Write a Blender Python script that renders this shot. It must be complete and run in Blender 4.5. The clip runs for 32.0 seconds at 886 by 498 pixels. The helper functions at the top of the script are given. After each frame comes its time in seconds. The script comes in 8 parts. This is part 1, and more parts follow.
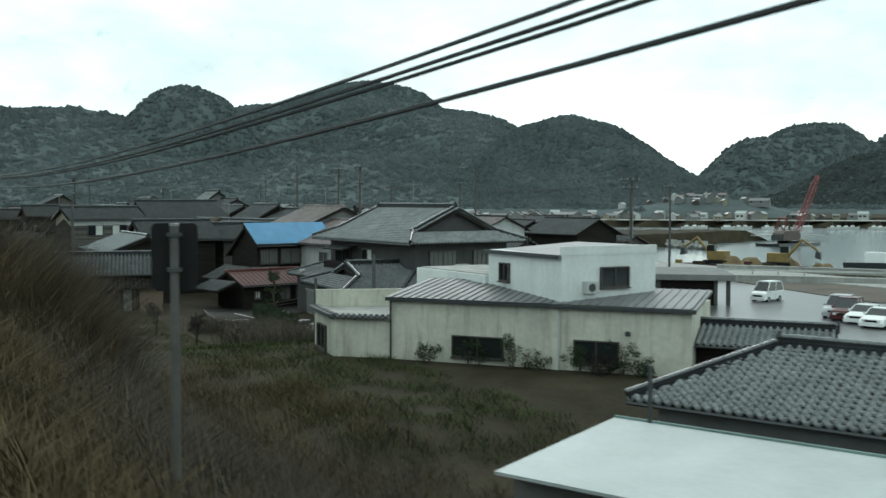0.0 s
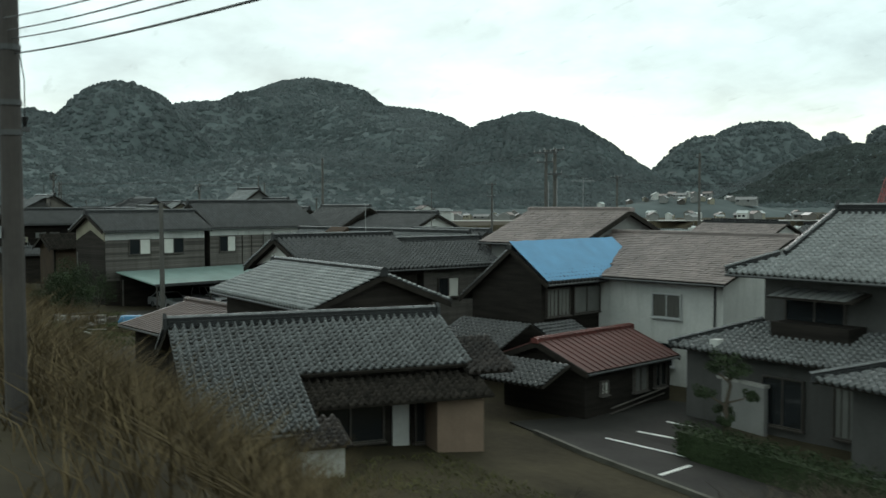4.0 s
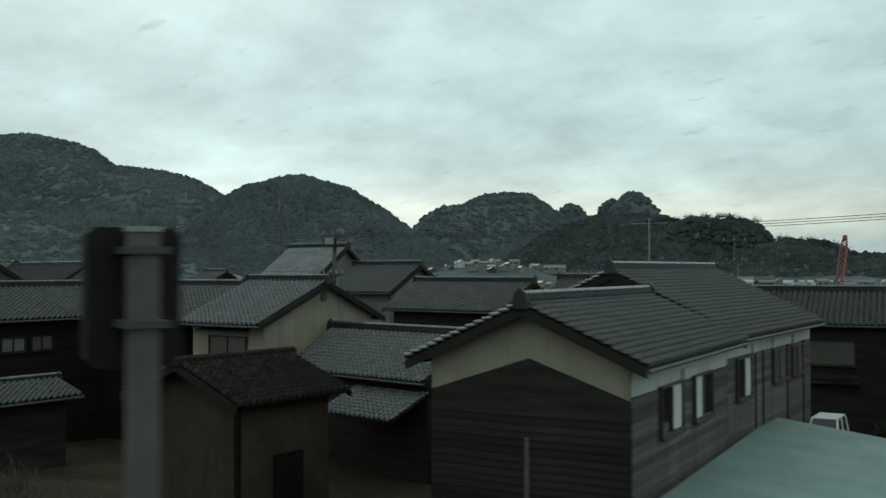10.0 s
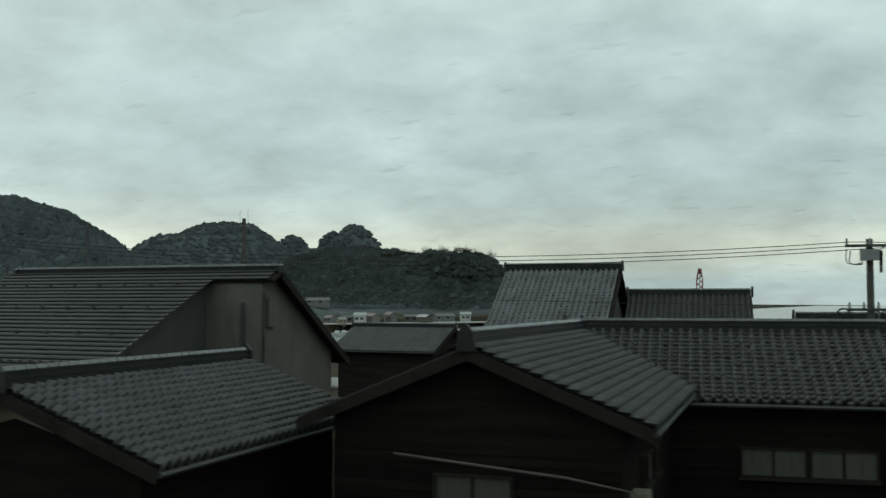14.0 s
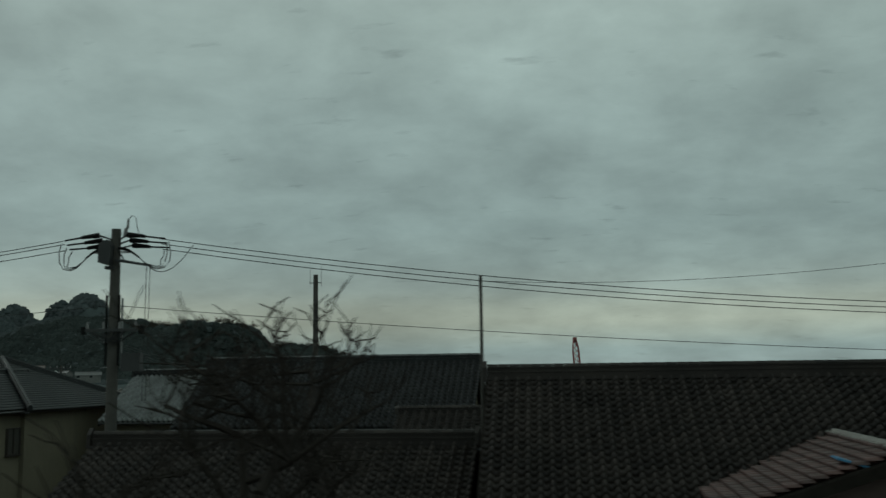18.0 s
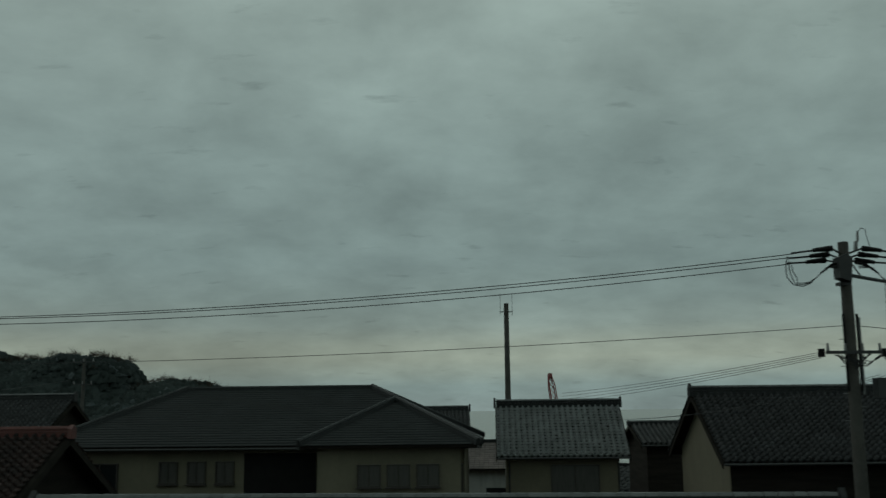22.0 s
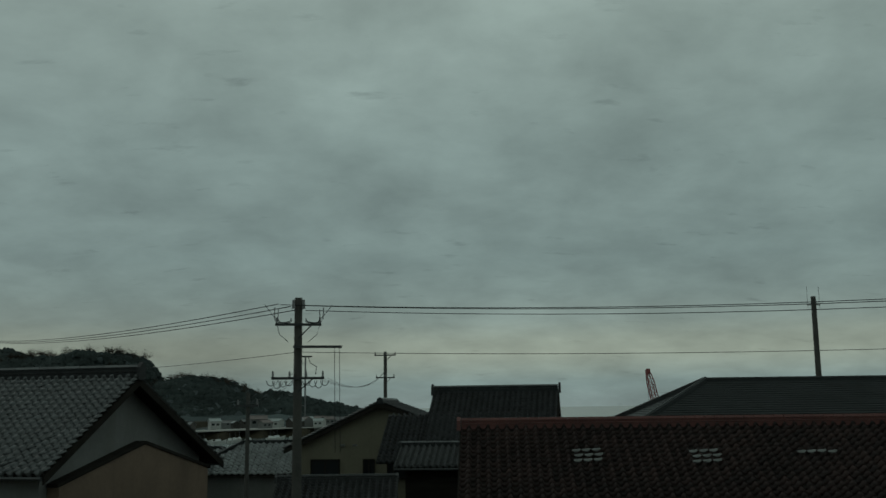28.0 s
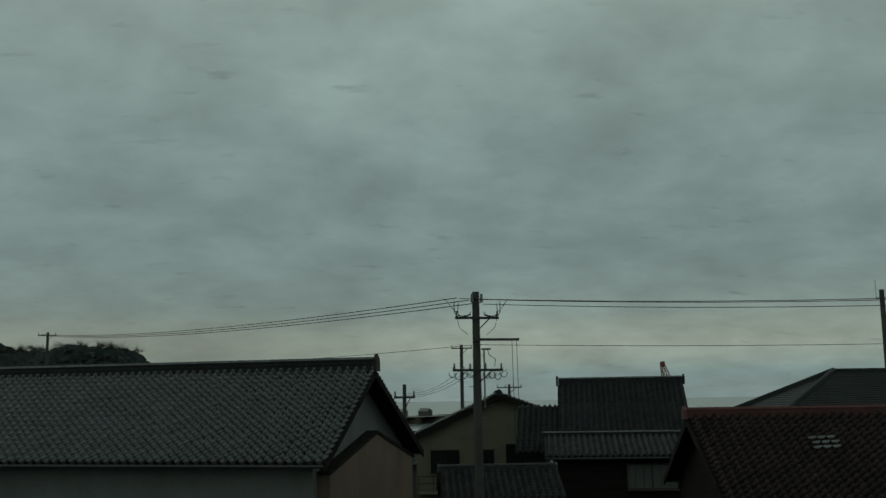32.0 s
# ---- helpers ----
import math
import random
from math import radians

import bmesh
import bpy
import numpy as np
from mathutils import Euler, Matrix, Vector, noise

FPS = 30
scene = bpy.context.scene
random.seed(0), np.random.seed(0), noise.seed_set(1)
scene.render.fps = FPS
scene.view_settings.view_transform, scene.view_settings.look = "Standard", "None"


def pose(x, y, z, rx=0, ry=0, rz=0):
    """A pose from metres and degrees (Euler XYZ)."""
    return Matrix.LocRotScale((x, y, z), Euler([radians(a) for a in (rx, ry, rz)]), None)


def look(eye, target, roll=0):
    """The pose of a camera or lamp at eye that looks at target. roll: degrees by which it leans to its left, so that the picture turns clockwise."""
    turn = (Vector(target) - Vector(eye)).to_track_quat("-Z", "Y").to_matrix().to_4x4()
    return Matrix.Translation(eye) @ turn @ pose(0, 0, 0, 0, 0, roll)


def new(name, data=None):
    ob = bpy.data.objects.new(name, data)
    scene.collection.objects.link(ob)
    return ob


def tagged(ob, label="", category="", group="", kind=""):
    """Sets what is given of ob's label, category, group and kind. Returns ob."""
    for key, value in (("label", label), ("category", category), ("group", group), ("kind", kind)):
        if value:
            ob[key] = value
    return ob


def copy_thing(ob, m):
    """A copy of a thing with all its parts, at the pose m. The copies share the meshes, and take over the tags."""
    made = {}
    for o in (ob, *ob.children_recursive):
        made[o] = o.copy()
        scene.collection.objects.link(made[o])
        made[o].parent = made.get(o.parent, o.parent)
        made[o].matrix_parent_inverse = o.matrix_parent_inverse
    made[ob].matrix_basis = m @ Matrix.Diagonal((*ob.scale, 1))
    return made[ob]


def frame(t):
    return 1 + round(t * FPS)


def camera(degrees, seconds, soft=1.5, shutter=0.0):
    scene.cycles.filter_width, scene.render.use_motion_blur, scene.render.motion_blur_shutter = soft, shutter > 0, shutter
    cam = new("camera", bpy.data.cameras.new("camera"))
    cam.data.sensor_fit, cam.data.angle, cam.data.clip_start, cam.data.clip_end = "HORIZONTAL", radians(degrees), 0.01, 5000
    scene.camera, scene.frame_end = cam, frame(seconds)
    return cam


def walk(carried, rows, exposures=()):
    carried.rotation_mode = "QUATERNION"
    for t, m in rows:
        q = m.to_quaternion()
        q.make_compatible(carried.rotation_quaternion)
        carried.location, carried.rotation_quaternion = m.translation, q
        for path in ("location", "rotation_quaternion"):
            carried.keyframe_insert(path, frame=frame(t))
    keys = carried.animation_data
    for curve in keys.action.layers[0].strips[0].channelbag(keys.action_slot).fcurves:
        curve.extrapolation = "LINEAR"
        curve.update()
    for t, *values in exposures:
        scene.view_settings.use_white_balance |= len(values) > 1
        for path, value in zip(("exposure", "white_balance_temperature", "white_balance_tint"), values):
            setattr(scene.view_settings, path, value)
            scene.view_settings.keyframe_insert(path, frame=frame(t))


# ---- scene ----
cam = camera(48.57, 32.0, 1.5, 0.3)
PATH = [
    (0.0, -0.00, -0.00, 9.00, 87.26, -0.12, 61.38),
    (0.5, -5.88, -0.37, 9.00, 87.41, -0.25, 61.01),
    (1.0, -11.83, -0.72, 9.00, 87.62, -0.36, 60.67),
    (1.5, -17.83, -1.03, 9.00, 87.55, 0.00, 60.31),
    (2.0, -23.88, -1.32, 9.00, 87.43, -0.01, 59.90),
    (2.5, -29.98, -1.58, 9.00, 87.43, 0.05, 59.46),
    (3.0, -36.10, -1.82, 9.00, 87.47, 0.06, 58.99),
    (3.5, -42.25, -2.03, 9.00, 87.35, 0.37, 58.09),
    (4.0, -48.41, -2.21, 9.00, 87.28, 0.14, 57.31),
    (4.5, -54.58, -2.37, 9.00, 87.41, -0.14, 56.83),
    (5.0, -60.75, -2.51, 9.00, 87.56, -0.05, 56.19),
    (5.5, -66.91, -2.63, 9.00, 87.94, 0.25, 55.57),
    (6.0, -73.06, -2.72, 9.00, 88.37, 0.52, 54.74),
    (6.5, -79.18, -2.80, 9.00, 88.64, 0.54, 53.48),
    (7.0, -85.28, -2.85, 9.00, 88.65, 0.50, 51.90),
    (7.5, -91.35, -2.89, 9.00, 88.74, 0.57, 50.34),
    (8.0, -97.37, -2.91, 9.00, 89.10, -0.07, 48.82),
    (8.5, -103.35, -2.91, 9.00, 89.42, -0.20, 47.23),
    (9.0, -109.27, -2.90, 9.00, 89.99, 0.03, 45.08),
    (9.5, -115.14, -2.87, 9.00, 90.58, 0.06, 43.05),
    (10.0, -120.94, -2.83, 9.00, 91.23, 0.10, 41.11),
    (10.5, -126.67, -2.78, 9.00, 91.60, 0.79, 38.82),
    (11.0, -132.33, -2.71, 9.00, 91.67, 1.05, 36.48),
    (11.5, -137.90, -2.63, 9.00, 91.75, 0.01, 34.60),
    (12.0, -143.40, -2.54, 9.00, 91.90, -0.36, 32.68),
    (12.5, -148.80, -2.44, 9.00, 91.94, -0.04, 30.27),
    (13.0, -154.12, -2.33, 9.00, 92.25, 0.01, 28.57),
    (13.5, -159.33, -2.22, 9.00, 92.88, -0.09, 26.49),
    (14.0, -164.45, -2.09, 9.00, 93.13, -0.02, 23.73),
    (14.5, -169.46, -1.96, 9.00, 93.62, 0.18, 21.38),
    (15.0, -174.36, -1.82, 9.00, 94.95, -0.06, 19.42),
    (15.5, -179.15, -1.68, 9.00, 95.91, -0.80, 16.98),
    (16.0, -183.83, -1.54, 9.00, 96.58, -0.73, 14.80),
    (16.5, -188.39, -1.39, 9.00, 96.84, -0.24, 12.75),
    (17.0, -192.83, -1.24, 9.00, 96.95, 0.28, 10.93),
    (17.5, -197.15, -1.09, 9.00, 97.15, 0.46, 9.43),
    (18.0, -201.34, -0.94, 9.00, 97.21, 0.73, 7.93),
    (18.5, -205.41, -0.79, 9.00, 97.66, 0.47, 6.79),
    (19.0, -209.34, -0.64, 9.00, 98.15, 0.15, 5.44),
    (19.5, -213.15, -0.49, 9.00, 98.31, 0.15, 3.97),
    (20.0, -216.83, -0.35, 9.00, 98.51, 0.37, 2.69),
    (20.5, -220.37, -0.20, 9.00, 99.07, 0.42, 1.70),
    (21.0, -223.78, -0.07, 9.00, 99.68, 0.34, 0.65),
    (21.5, -227.05, 0.06, 9.00, 99.43, 0.54, -0.17),
    (22.0, -230.19, 0.19, 9.00, 99.25, 0.62, -0.48),
    (22.5, -233.20, 0.30, 9.00, 99.14, 0.58, -0.46),
    (23.0, -236.06, 0.41, 9.00, 99.21, 0.64, -0.51),
    (23.5, -238.79, 0.51, 9.00, 99.25, 0.61, -0.62),
    (24.0, -241.38, 0.60, 9.00, 99.21, 0.61, -0.71),
    (24.5, -243.84, 0.68, 9.00, 99.07, 0.61, -0.91),
    (25.0, -246.17, 0.75, 9.00, 99.01, 0.56, -1.06),
    (25.5, -248.35, 0.80, 9.00, 98.95, 0.65, -1.17),
    (26.0, -250.41, 0.85, 9.00, 98.93, 0.63, -1.28),
    (26.5, -252.33, 0.87, 9.00, 99.00, 0.58, -1.33),
    (27.0, -254.12, 0.89, 9.00, 99.09, 0.54, -1.36),
    (27.5, -255.78, 0.88, 9.00, 99.11, 0.55, -1.41),
    (28.0, -257.31, 0.86, 9.00, 99.06, 0.69, -1.35),
    (28.5, -258.72, 0.83, 9.00, 99.10, 0.63, -1.48),
    (29.0, -260.01, 0.77, 9.00, 98.97, 0.73, -1.60),
    (29.5, -261.17, 0.70, 9.00, 98.84, 0.78, -1.72),
    (30.0, -262.21, 0.60, 9.00, 98.81, 0.74, -1.87),
    (30.5, -263.14, 0.48, 9.00, 98.73, 0.73, -1.97),
    (31.0, -263.96, 0.35, 9.00, 98.63, 0.70, -2.02),
    (31.5, -264.66, 0.18, 9.00, 98.67, 0.68, -2.12),
    (32.0, -265.26, 0.00, 9.00, 98.68, 0.89, -2.29),
]
EXPOSURES = [(0.0, 2.02, 6280, 16), (2.0, 1.93, 6320, 16), (4.5, 1.86, 6650, 19), (7.0, 1.74, 6560, 20), (9.0, 1.52, 6380, 17), (11.0, 1.28, 6380, 14), (12.0, 1.27, 6500, 15),
             (13.0, 1.26, 6650, 16), (14.0, 1.16, 6570, 15), (15.0, 0.87, 6500, 13), (16.5, 0.57, 6500, 12), (18.0, 0.29, 6500, 10), (19.0, 0.23, 6500, 9.5), (20.0, 0.08, 6500, 9), (21.0, -0.02, 6500, 9), (32.0, -0.07, 6500, 9)]
SKY_STRENGTH = 0.85
SUN_STRENGTH = 0.15

walk(cam, [(t, pose(x, y, z, rx, ry, rz)) for t, x, y, z, rx, ry, rz in PATH], EXPOSURES)

# ---------------------------------------------------------------- sky and light
world = bpy.data.worlds.new("overcast_sky")
scene.world = world
world.use_nodes = True
wn, wl = world.node_tree.nodes, world.node_tree.links
wn.clear()


def wnode(kind, **values):
    n = wn.new(kind)
    for k, v in values.items():
        n.inputs[k].default_value = v
    return n


w_out = wn.new("ShaderNodeOutputWorld")
w_bg = wn.new("ShaderNodeBackground")
sky = wn.new("ShaderNodeTexSky")
sky.sky_type, sky.sun_disc = 'NISHITA', False
sky.sun_elevation, sky.sun_rotation = radians(32), radians(-60)
w_co = wn.new("ShaderNodeTexCoord")
w_sep = wn.new("ShaderNodeSeparateXYZ")
wl.new(w_co.outputs["Generated"], w_sep.inputs[0])
# flat cloud deck: the direction thrown on to a plane overhead
w_low = wn.new("ShaderNodeMath"); w_low.operation = 'MAXIMUM'; w_low.inputs[1].default_value = 0.0
w_add = wn.new("ShaderNodeMath"); w_add.operation = 'ADD'; w_add.inputs[1].default_value = 0.28
wl.new(w_sep.outputs["Z"], w_low.inputs[0]); wl.new(w_low.outputs[0], w_add.inputs[0])
w_dx = wn.new("ShaderNodeMath"); w_dx.operation = 'DIVIDE'
w_dy = wn.new("ShaderNodeMath"); w_dy.operation = 'DIVIDE'
wl.new(w_sep.outputs["X"], w_dx.inputs[0]); wl.new(w_add.outputs[0], w_dx.inputs[1])
wl.new(w_sep.outputs["Y"], w_dy.inputs[0]); wl.new(w_add.outputs[0], w_dy.inputs[1])
w_cmb = wn.new("ShaderNodeCombineXYZ")
wl.new(w_dx.outputs[0], w_cmb.inputs["X"]); wl.new(w_dy.outputs[0], w_cmb.inputs["Y"])
w_n1 = wnode("ShaderNodeTexNoise", Scale=4.2, Detail=7.0, Roughness=0.58, Distortion=0.15)
w_n2 = wnode("ShaderNodeTexNoise", Scale=1.1, Detail=3.0, Roughness=0.5)
wl.new(w_cmb.outputs[0], w_n1.inputs["Vector"]); wl.new(w_cmb.outputs[0], w_n2.inputs["Vector"])
w_r1 = wn.new("ShaderNodeMapRange"); w_r1.inputs[1].default_value = 0.28; w_r1.inputs[2].default_value = 0.75
w_r1.inputs[3].default_value = 0.81; w_r1.inputs[4].default_value = 1.19
w_r2 = wn.new("ShaderNodeMapRange"); w_r2.inputs[1].default_value = 0.25; w_r2.inputs[2].default_value = 0.75
w_r2.inputs[3].default_value = 0.82; w_r2.inputs[4].default_value = 1.18
w_n3 = wnode("ShaderNodeTexNoise", Scale=13.0, Detail=4.0, Roughness=0.55)
w_map = wn.new("ShaderNodeMapping"); w_map.inputs["Scale"].default_value = (0.6, 1.5, 1.0)
wl.new(w_cmb.outputs[0], w_map.inputs[0]); wl.new(w_map.outputs[0], w_n3.inputs["Vector"])
w_r3 = wn.new("ShaderNodeMapRange"); w_r3.inputs[1].default_value = 0.63; w_r3.inputs[2].default_value = 0.75
w_r3.inputs[3].default_value = 1.0; w_r3.inputs[4].default_value = 0.79
wl.new(w_n3.outputs["Fac"], w_r3.inputs[0])
wl.new(w_n1.outputs["Fac"], w_r1.inputs[0]); wl.new(w_n2.outputs["Fac"], w_r2.inputs[0])
w_m = wn.new("ShaderNodeMath"); w_m.operation = 'MULTIPLY'
w_m0 = wn.new("ShaderNodeMath"); w_m0.operation = 'MULTIPLY'
wl.new(w_r1.outputs[0], w_m0.inputs[0]); wl.new(w_r3.outputs[0], w_m0.inputs[1])
wl.new(w_m0.outputs[0], w_m.inputs[0]); wl.new(w_r2.outputs[0], w_m.inputs[1])
# cloud tone by height over the horizon: a pale band low down, even grey above
w_ramp = wn.new("ShaderNodeValToRGB")
el = w_ramp.color_ramp.elements
el[0].position, el[0].color = 0.0, (0.255, 0.335, 0.325, 1)
el[1].position, el[1].color = 1.0, (0.26, 0.325, 0.30, 1)
for p, c in ((0.022, (0.275, 0.345, 0.352)), (0.036, (0.335, 0.382, 0.357)), (0.05, (0.392, 0.42, 0.37)), (0.064, (0.378, 0.41, 0.365)), (0.084, (0.297, 0.347, 0.335)),
             (0.11, (0.262, 0.318, 0.316)), (0.145, (0.243, 0.301, 0.303)), (0.25, (0.285, 0.348, 0.346)), (0.40, (0.352, 0.412, 0.40)), (0.55, (0.31, 0.365, 0.35))):
    e = el.new(p)
    e.color = (c[0] * 0.915, c[1], c[2] * 0.945, 1)
wl.new(w_low.outputs[0], w_ramp.inputs[0])
# the low cloud over the headland is thicker than elsewhere
w_half = wn.new("ShaderNodeMath"); w_half.operation = 'MULTIPLY_ADD'; w_half.inputs[1].default_value = 0.5; w_half.inputs[2].default_value = 0.5
wl.new(w_sep.outputs["X"], w_half.inputs[0])
w_side = wn.new("ShaderNodeValToRGB")
w_side.color_ramp.elements[0].position, w_side.color_ramp.elements[0].color = 0.17, (1, 1, 1, 1)
w_side.color_ramp.elements[1].position, w_side.color_ramp.elements[1].color = 0.72, (0.86, 0.86, 0.86, 1)
for p, c in ((0.29, 0.80), (0.36, 0.68), (0.45, 0.80), (0.54, 1.0), (0.62, 0.97)):
    w_side.color_ramp.elements.new(p).color = (c, c, c, 1)
wl.new(w_half.outputs[0], w_side.inputs[0])
w_high = wn.new("ShaderNodeMapRange"); w_high.inputs[1].default_value = 0.06; w_high.inputs[2].default_value = 0.15
wl.new(w_low.outputs[0], w_high.inputs[0])
w_bank = wn.new("ShaderNodeMix"); w_bank.data_type = 'RGBA'; w_bank.inputs[7].default_value = (1, 1, 1, 1)
wl.new(w_high.outputs[0], w_bank.inputs[0]); wl.new(w_side.outputs[0], w_bank.inputs[6])
w_tone = wn.new("ShaderNodeMix"); w_tone.data_type = 'RGBA'; w_tone.blend_type = 'MULTIPLY'; w_tone.inputs[0].default_value = 1.0
wl.new(w_ramp.outputs[0], w_tone.inputs[6]); wl.new(w_bank.outputs[2], w_tone.inputs[7])
w_mul = wn.new("ShaderNodeMix"); w_mul.data_type = 'RGBA'; w_mul.blend_type = 'MULTIPLY'; w_mul.inputs[0].default_value = 1.0
w_gray = wn.new("ShaderNodeCombineColor")
for k in range(3):
    wl.new(w_m.outputs[0], w_gray.inputs[k])
wl.new(w_tone.outputs[2], w_mul.inputs[6]); wl.new(w_gray.outputs[0], w_mul.inputs[7])
w_sky = wn.new("ShaderNodeMix"); w_sky.data_type = 'RGBA'; w_sky.inputs[0].default_value = 0.965
w_dim = wn.new("ShaderNodeMix"); w_dim.data_type = 'RGBA'; w_dim.blend_type = 'MULTIPLY'; w_dim.inputs[0].default_value = 1.0
w_dim.inputs[7].default_value = (0.1, 0.1, 0.1, 1)
wl.new(sky.outputs[0], w_dim.inputs[6])
wl.new(w_dim.outputs[2], w_sky.inputs[6]); wl.new(w_mul.outputs[2], w_sky.inputs[7])
wl.new(w_sky.outputs[2], w_bg.inputs[0])
w_bg.inputs[1].default_value = SKY_STRENGTH
wl.new(w_bg.outputs[0], w_out.inputs[0])

sun = bpy.data.lights.new("veiled_sun", 'SUN')
sun.energy, sun.angle, sun.color = SUN_STRENGTH, radians(40), (1.0, 0.97, 0.92)
sun_ob = new("veiled_sun", sun)
sun_ob.matrix_world = look((-80, 40, 60), (0, 0, 0))


# ---------------------------------------------------------------- materials
def mat(name, col, rough=0.75, var=0.25, scale=1.5, bump=0.25, metal=0.0, vary=0.0, streak=0.0, streak_col=(0.08, 0.07, 0.055), grain=None, spec=0.5):
    """A procedural surface: two scales of mottling, fine relief, optional difference from piece to piece and run-down stains."""
    m = bpy.data.materials.new(name)
    m.use_nodes = True
    n, l = m.node_tree.nodes, m.node_tree.links
    b = n["Principled BSDF"]
    b.inputs["Roughness"].default_value = rough
    b.inputs["Metallic"].default_value = metal
    b.inputs["Specular IOR Level"].default_value = spec
    co = n.new("ShaderNodeTexCoord")
    mp = n.new("ShaderNodeMapping")
    if grain:
        mp.inputs["Scale"].default_value = grain
    l.new(co.outputs["Object"], mp.inputs[0])
    big = n.new("ShaderNodeTexNoise"); big.inputs["Scale"].default_value = scale; big.inputs["Detail"].default_value = 5
    fine = n.new("ShaderNodeTexNoise"); fine.inputs["Scale"].default_value = scale * 11; fine.inputs["Detail"].default_value = 4
    l.new(mp.outputs[0], big.inputs["Vector"]); l.new(mp.outputs[0], fine.inputs["Vector"])
    ad = n.new("ShaderNodeMath"); ad.operation = 'MULTIPLY_ADD'; ad.inputs[1].default_value = 0.4
    l.new(fine.outputs["Fac"], ad.inputs[0]); l.new(big.outputs["Fac"], ad.inputs[2])
    rg = n.new("ShaderNodeMapRange")
    rg.inputs[1].default_value, rg.inputs[2].default_value = 0.45, 0.95
    rg.inputs[3].default_value, rg.inputs[4].default_value = 1 - var, 1 + var
    l.new(ad.outputs[0], rg.inputs[0])
    last = rg.outputs[0]
    if vary:
        oi, ge = n.new("ShaderNodeObjectInfo"), n.new("ShaderNodeNewGeometry")
        sm = n.new("ShaderNodeMath"); sm.operation = 'ADD'
        fr = n.new("ShaderNodeMath"); fr.operation = 'FRACT'
        l.new(oi.outputs["Random"], sm.inputs[0]); l.new(ge.outputs["Random Per Island"], sm.inputs[1]); l.new(sm.outputs[0], fr.inputs[0])
        r2 = n.new("ShaderNodeMapRange"); r2.inputs[3].default_value, r2.inputs[4].default_value = 1 - vary, 1 + vary
        l.new(fr.outputs[0], r2.inputs[0])
        mu = n.new("ShaderNodeMath"); mu.operation = 'MULTIPLY'
        l.new(last, mu.inputs[0]); l.new(r2.outputs[0], mu.inputs[1])
        last = mu.outputs[0]
    cc = n.new("ShaderNodeCombineColor")
    for k in range(3):
        l.new(last, cc.inputs[k])
    mx = n.new("ShaderNodeMix"); mx.data_type = 'RGBA'; mx.blend_type = 'MULTIPLY'; mx.inputs[0].default_value = 1.0
    mx.inputs[6].default_value = (*col, 1)
    l.new(cc.outputs[0], mx.inputs[7])
    final = mx.outputs[2]
    if streak:
        m2 = n.new("ShaderNodeMapping"); m2.inputs["Scale"].default_value = (1.6, 1.6, 0.22)
        l.new(co.outputs["Object"], m2.inputs[0])
        st = n.new("ShaderNodeTexNoise"); st.inputs["Scale"].default_value = 1.3; st.inputs["Detail"].default_value = 6
        st.inputs["Roughness"].default_value = 0.65
        l.new(m2.outputs[0], st.inputs["Vector"])
        sr = n.new("ShaderNodeMapRange"); sr.inputs[1].default_value, sr.inputs[2].default_value = 0.5, 0.72
        sr.inputs[3].default_value, sr.inputs[4].default_value = 0.0, streak
        l.new(st.outputs["Fac"], sr.inputs[0])
        sx = n.new("ShaderNodeMix"); sx.data_type = 'RGBA'
        sx.inputs[7].default_value = (*streak_col, 1)
        l.new(sr.outputs[0], sx.inputs[0]); l.new(final, sx.inputs[6])
        final = sx.outputs[2]
    l.new(final, b.inputs["Base Color"])
    if bump:
        bp = n.new("ShaderNodeBump"); bp.inputs["Strength"].default_value = bump; bp.inputs["Distance"].default_value = 0.02
        l.new(fine.outputs["Fac"], bp.inputs["Height"]); l.new(bp.outputs[0], b.inputs["Normal"])
    return m


def glass_mat(name, col, rough):
    m = bpy.data.materials.new(name)
    m.use_nodes = True
    b = m.node_tree.nodes["Principled BSDF"]
    b.inputs["Base Color"].default_value = (*col, 1)
    b.inputs["Roughness"].default_value = rough
    b.inputs["Specular IOR Level"].default_value = 0.6
    return m


M_KAWARA = mat("smoked_roof_tile", (0.039, 0.040, 0.041), 0.30, 0.3, 0.8, 0.1, vary=0.3, spec=0.66)
M_KAWARA_L = mat("pale_roof_tile", (0.172, 0.184, 0.184), 0.30, 0.24, 0.8, 0.1, vary=0.2, spec=0.9)
M_KAWARA_M = mat("grey_roof_tile", (0.070, 0.075, 0.076), 0.28, 0.24, 0.8, 0.1, vary=0.26, spec=0.8)
M_KAWARA_B = mat("brown_roof_tile", (0.031, 0.025, 0.022), 0.5, 0.4, 0.7, 0.2, vary=0.4, spec=0.3)
M_KAWARA_R = mat("red_roof_tile", (0.027, 0.0145, 0.0125), 0.5, 0.4, 0.7, 0.2, vary=0.4, spec=0.25)
M_KAWARA_D = mat("old_black_roof_tile", (0.030, 0.031, 0.033), 0.45, 0.32, 0.8, 0.12, vary=0.32, spec=0.4)
M_OLDTILE = mat("weathered_old_tile", (0.026, 0.022, 0.018), 0.85, 0.45, 0.9, 0.4, vary=0.35, spec=0.2)
M_RIDGE = mat("ridge_tile", (0.023, 0.0245, 0.0255), 0.5, 0.35, 1.5, 0.2, vary=0.25, spec=0.25)
M_RIDGE_R = mat("red_ridge_tile", (0.11, 0.032, 0.026), 0.45, 0.3, 1.5, 0.2)
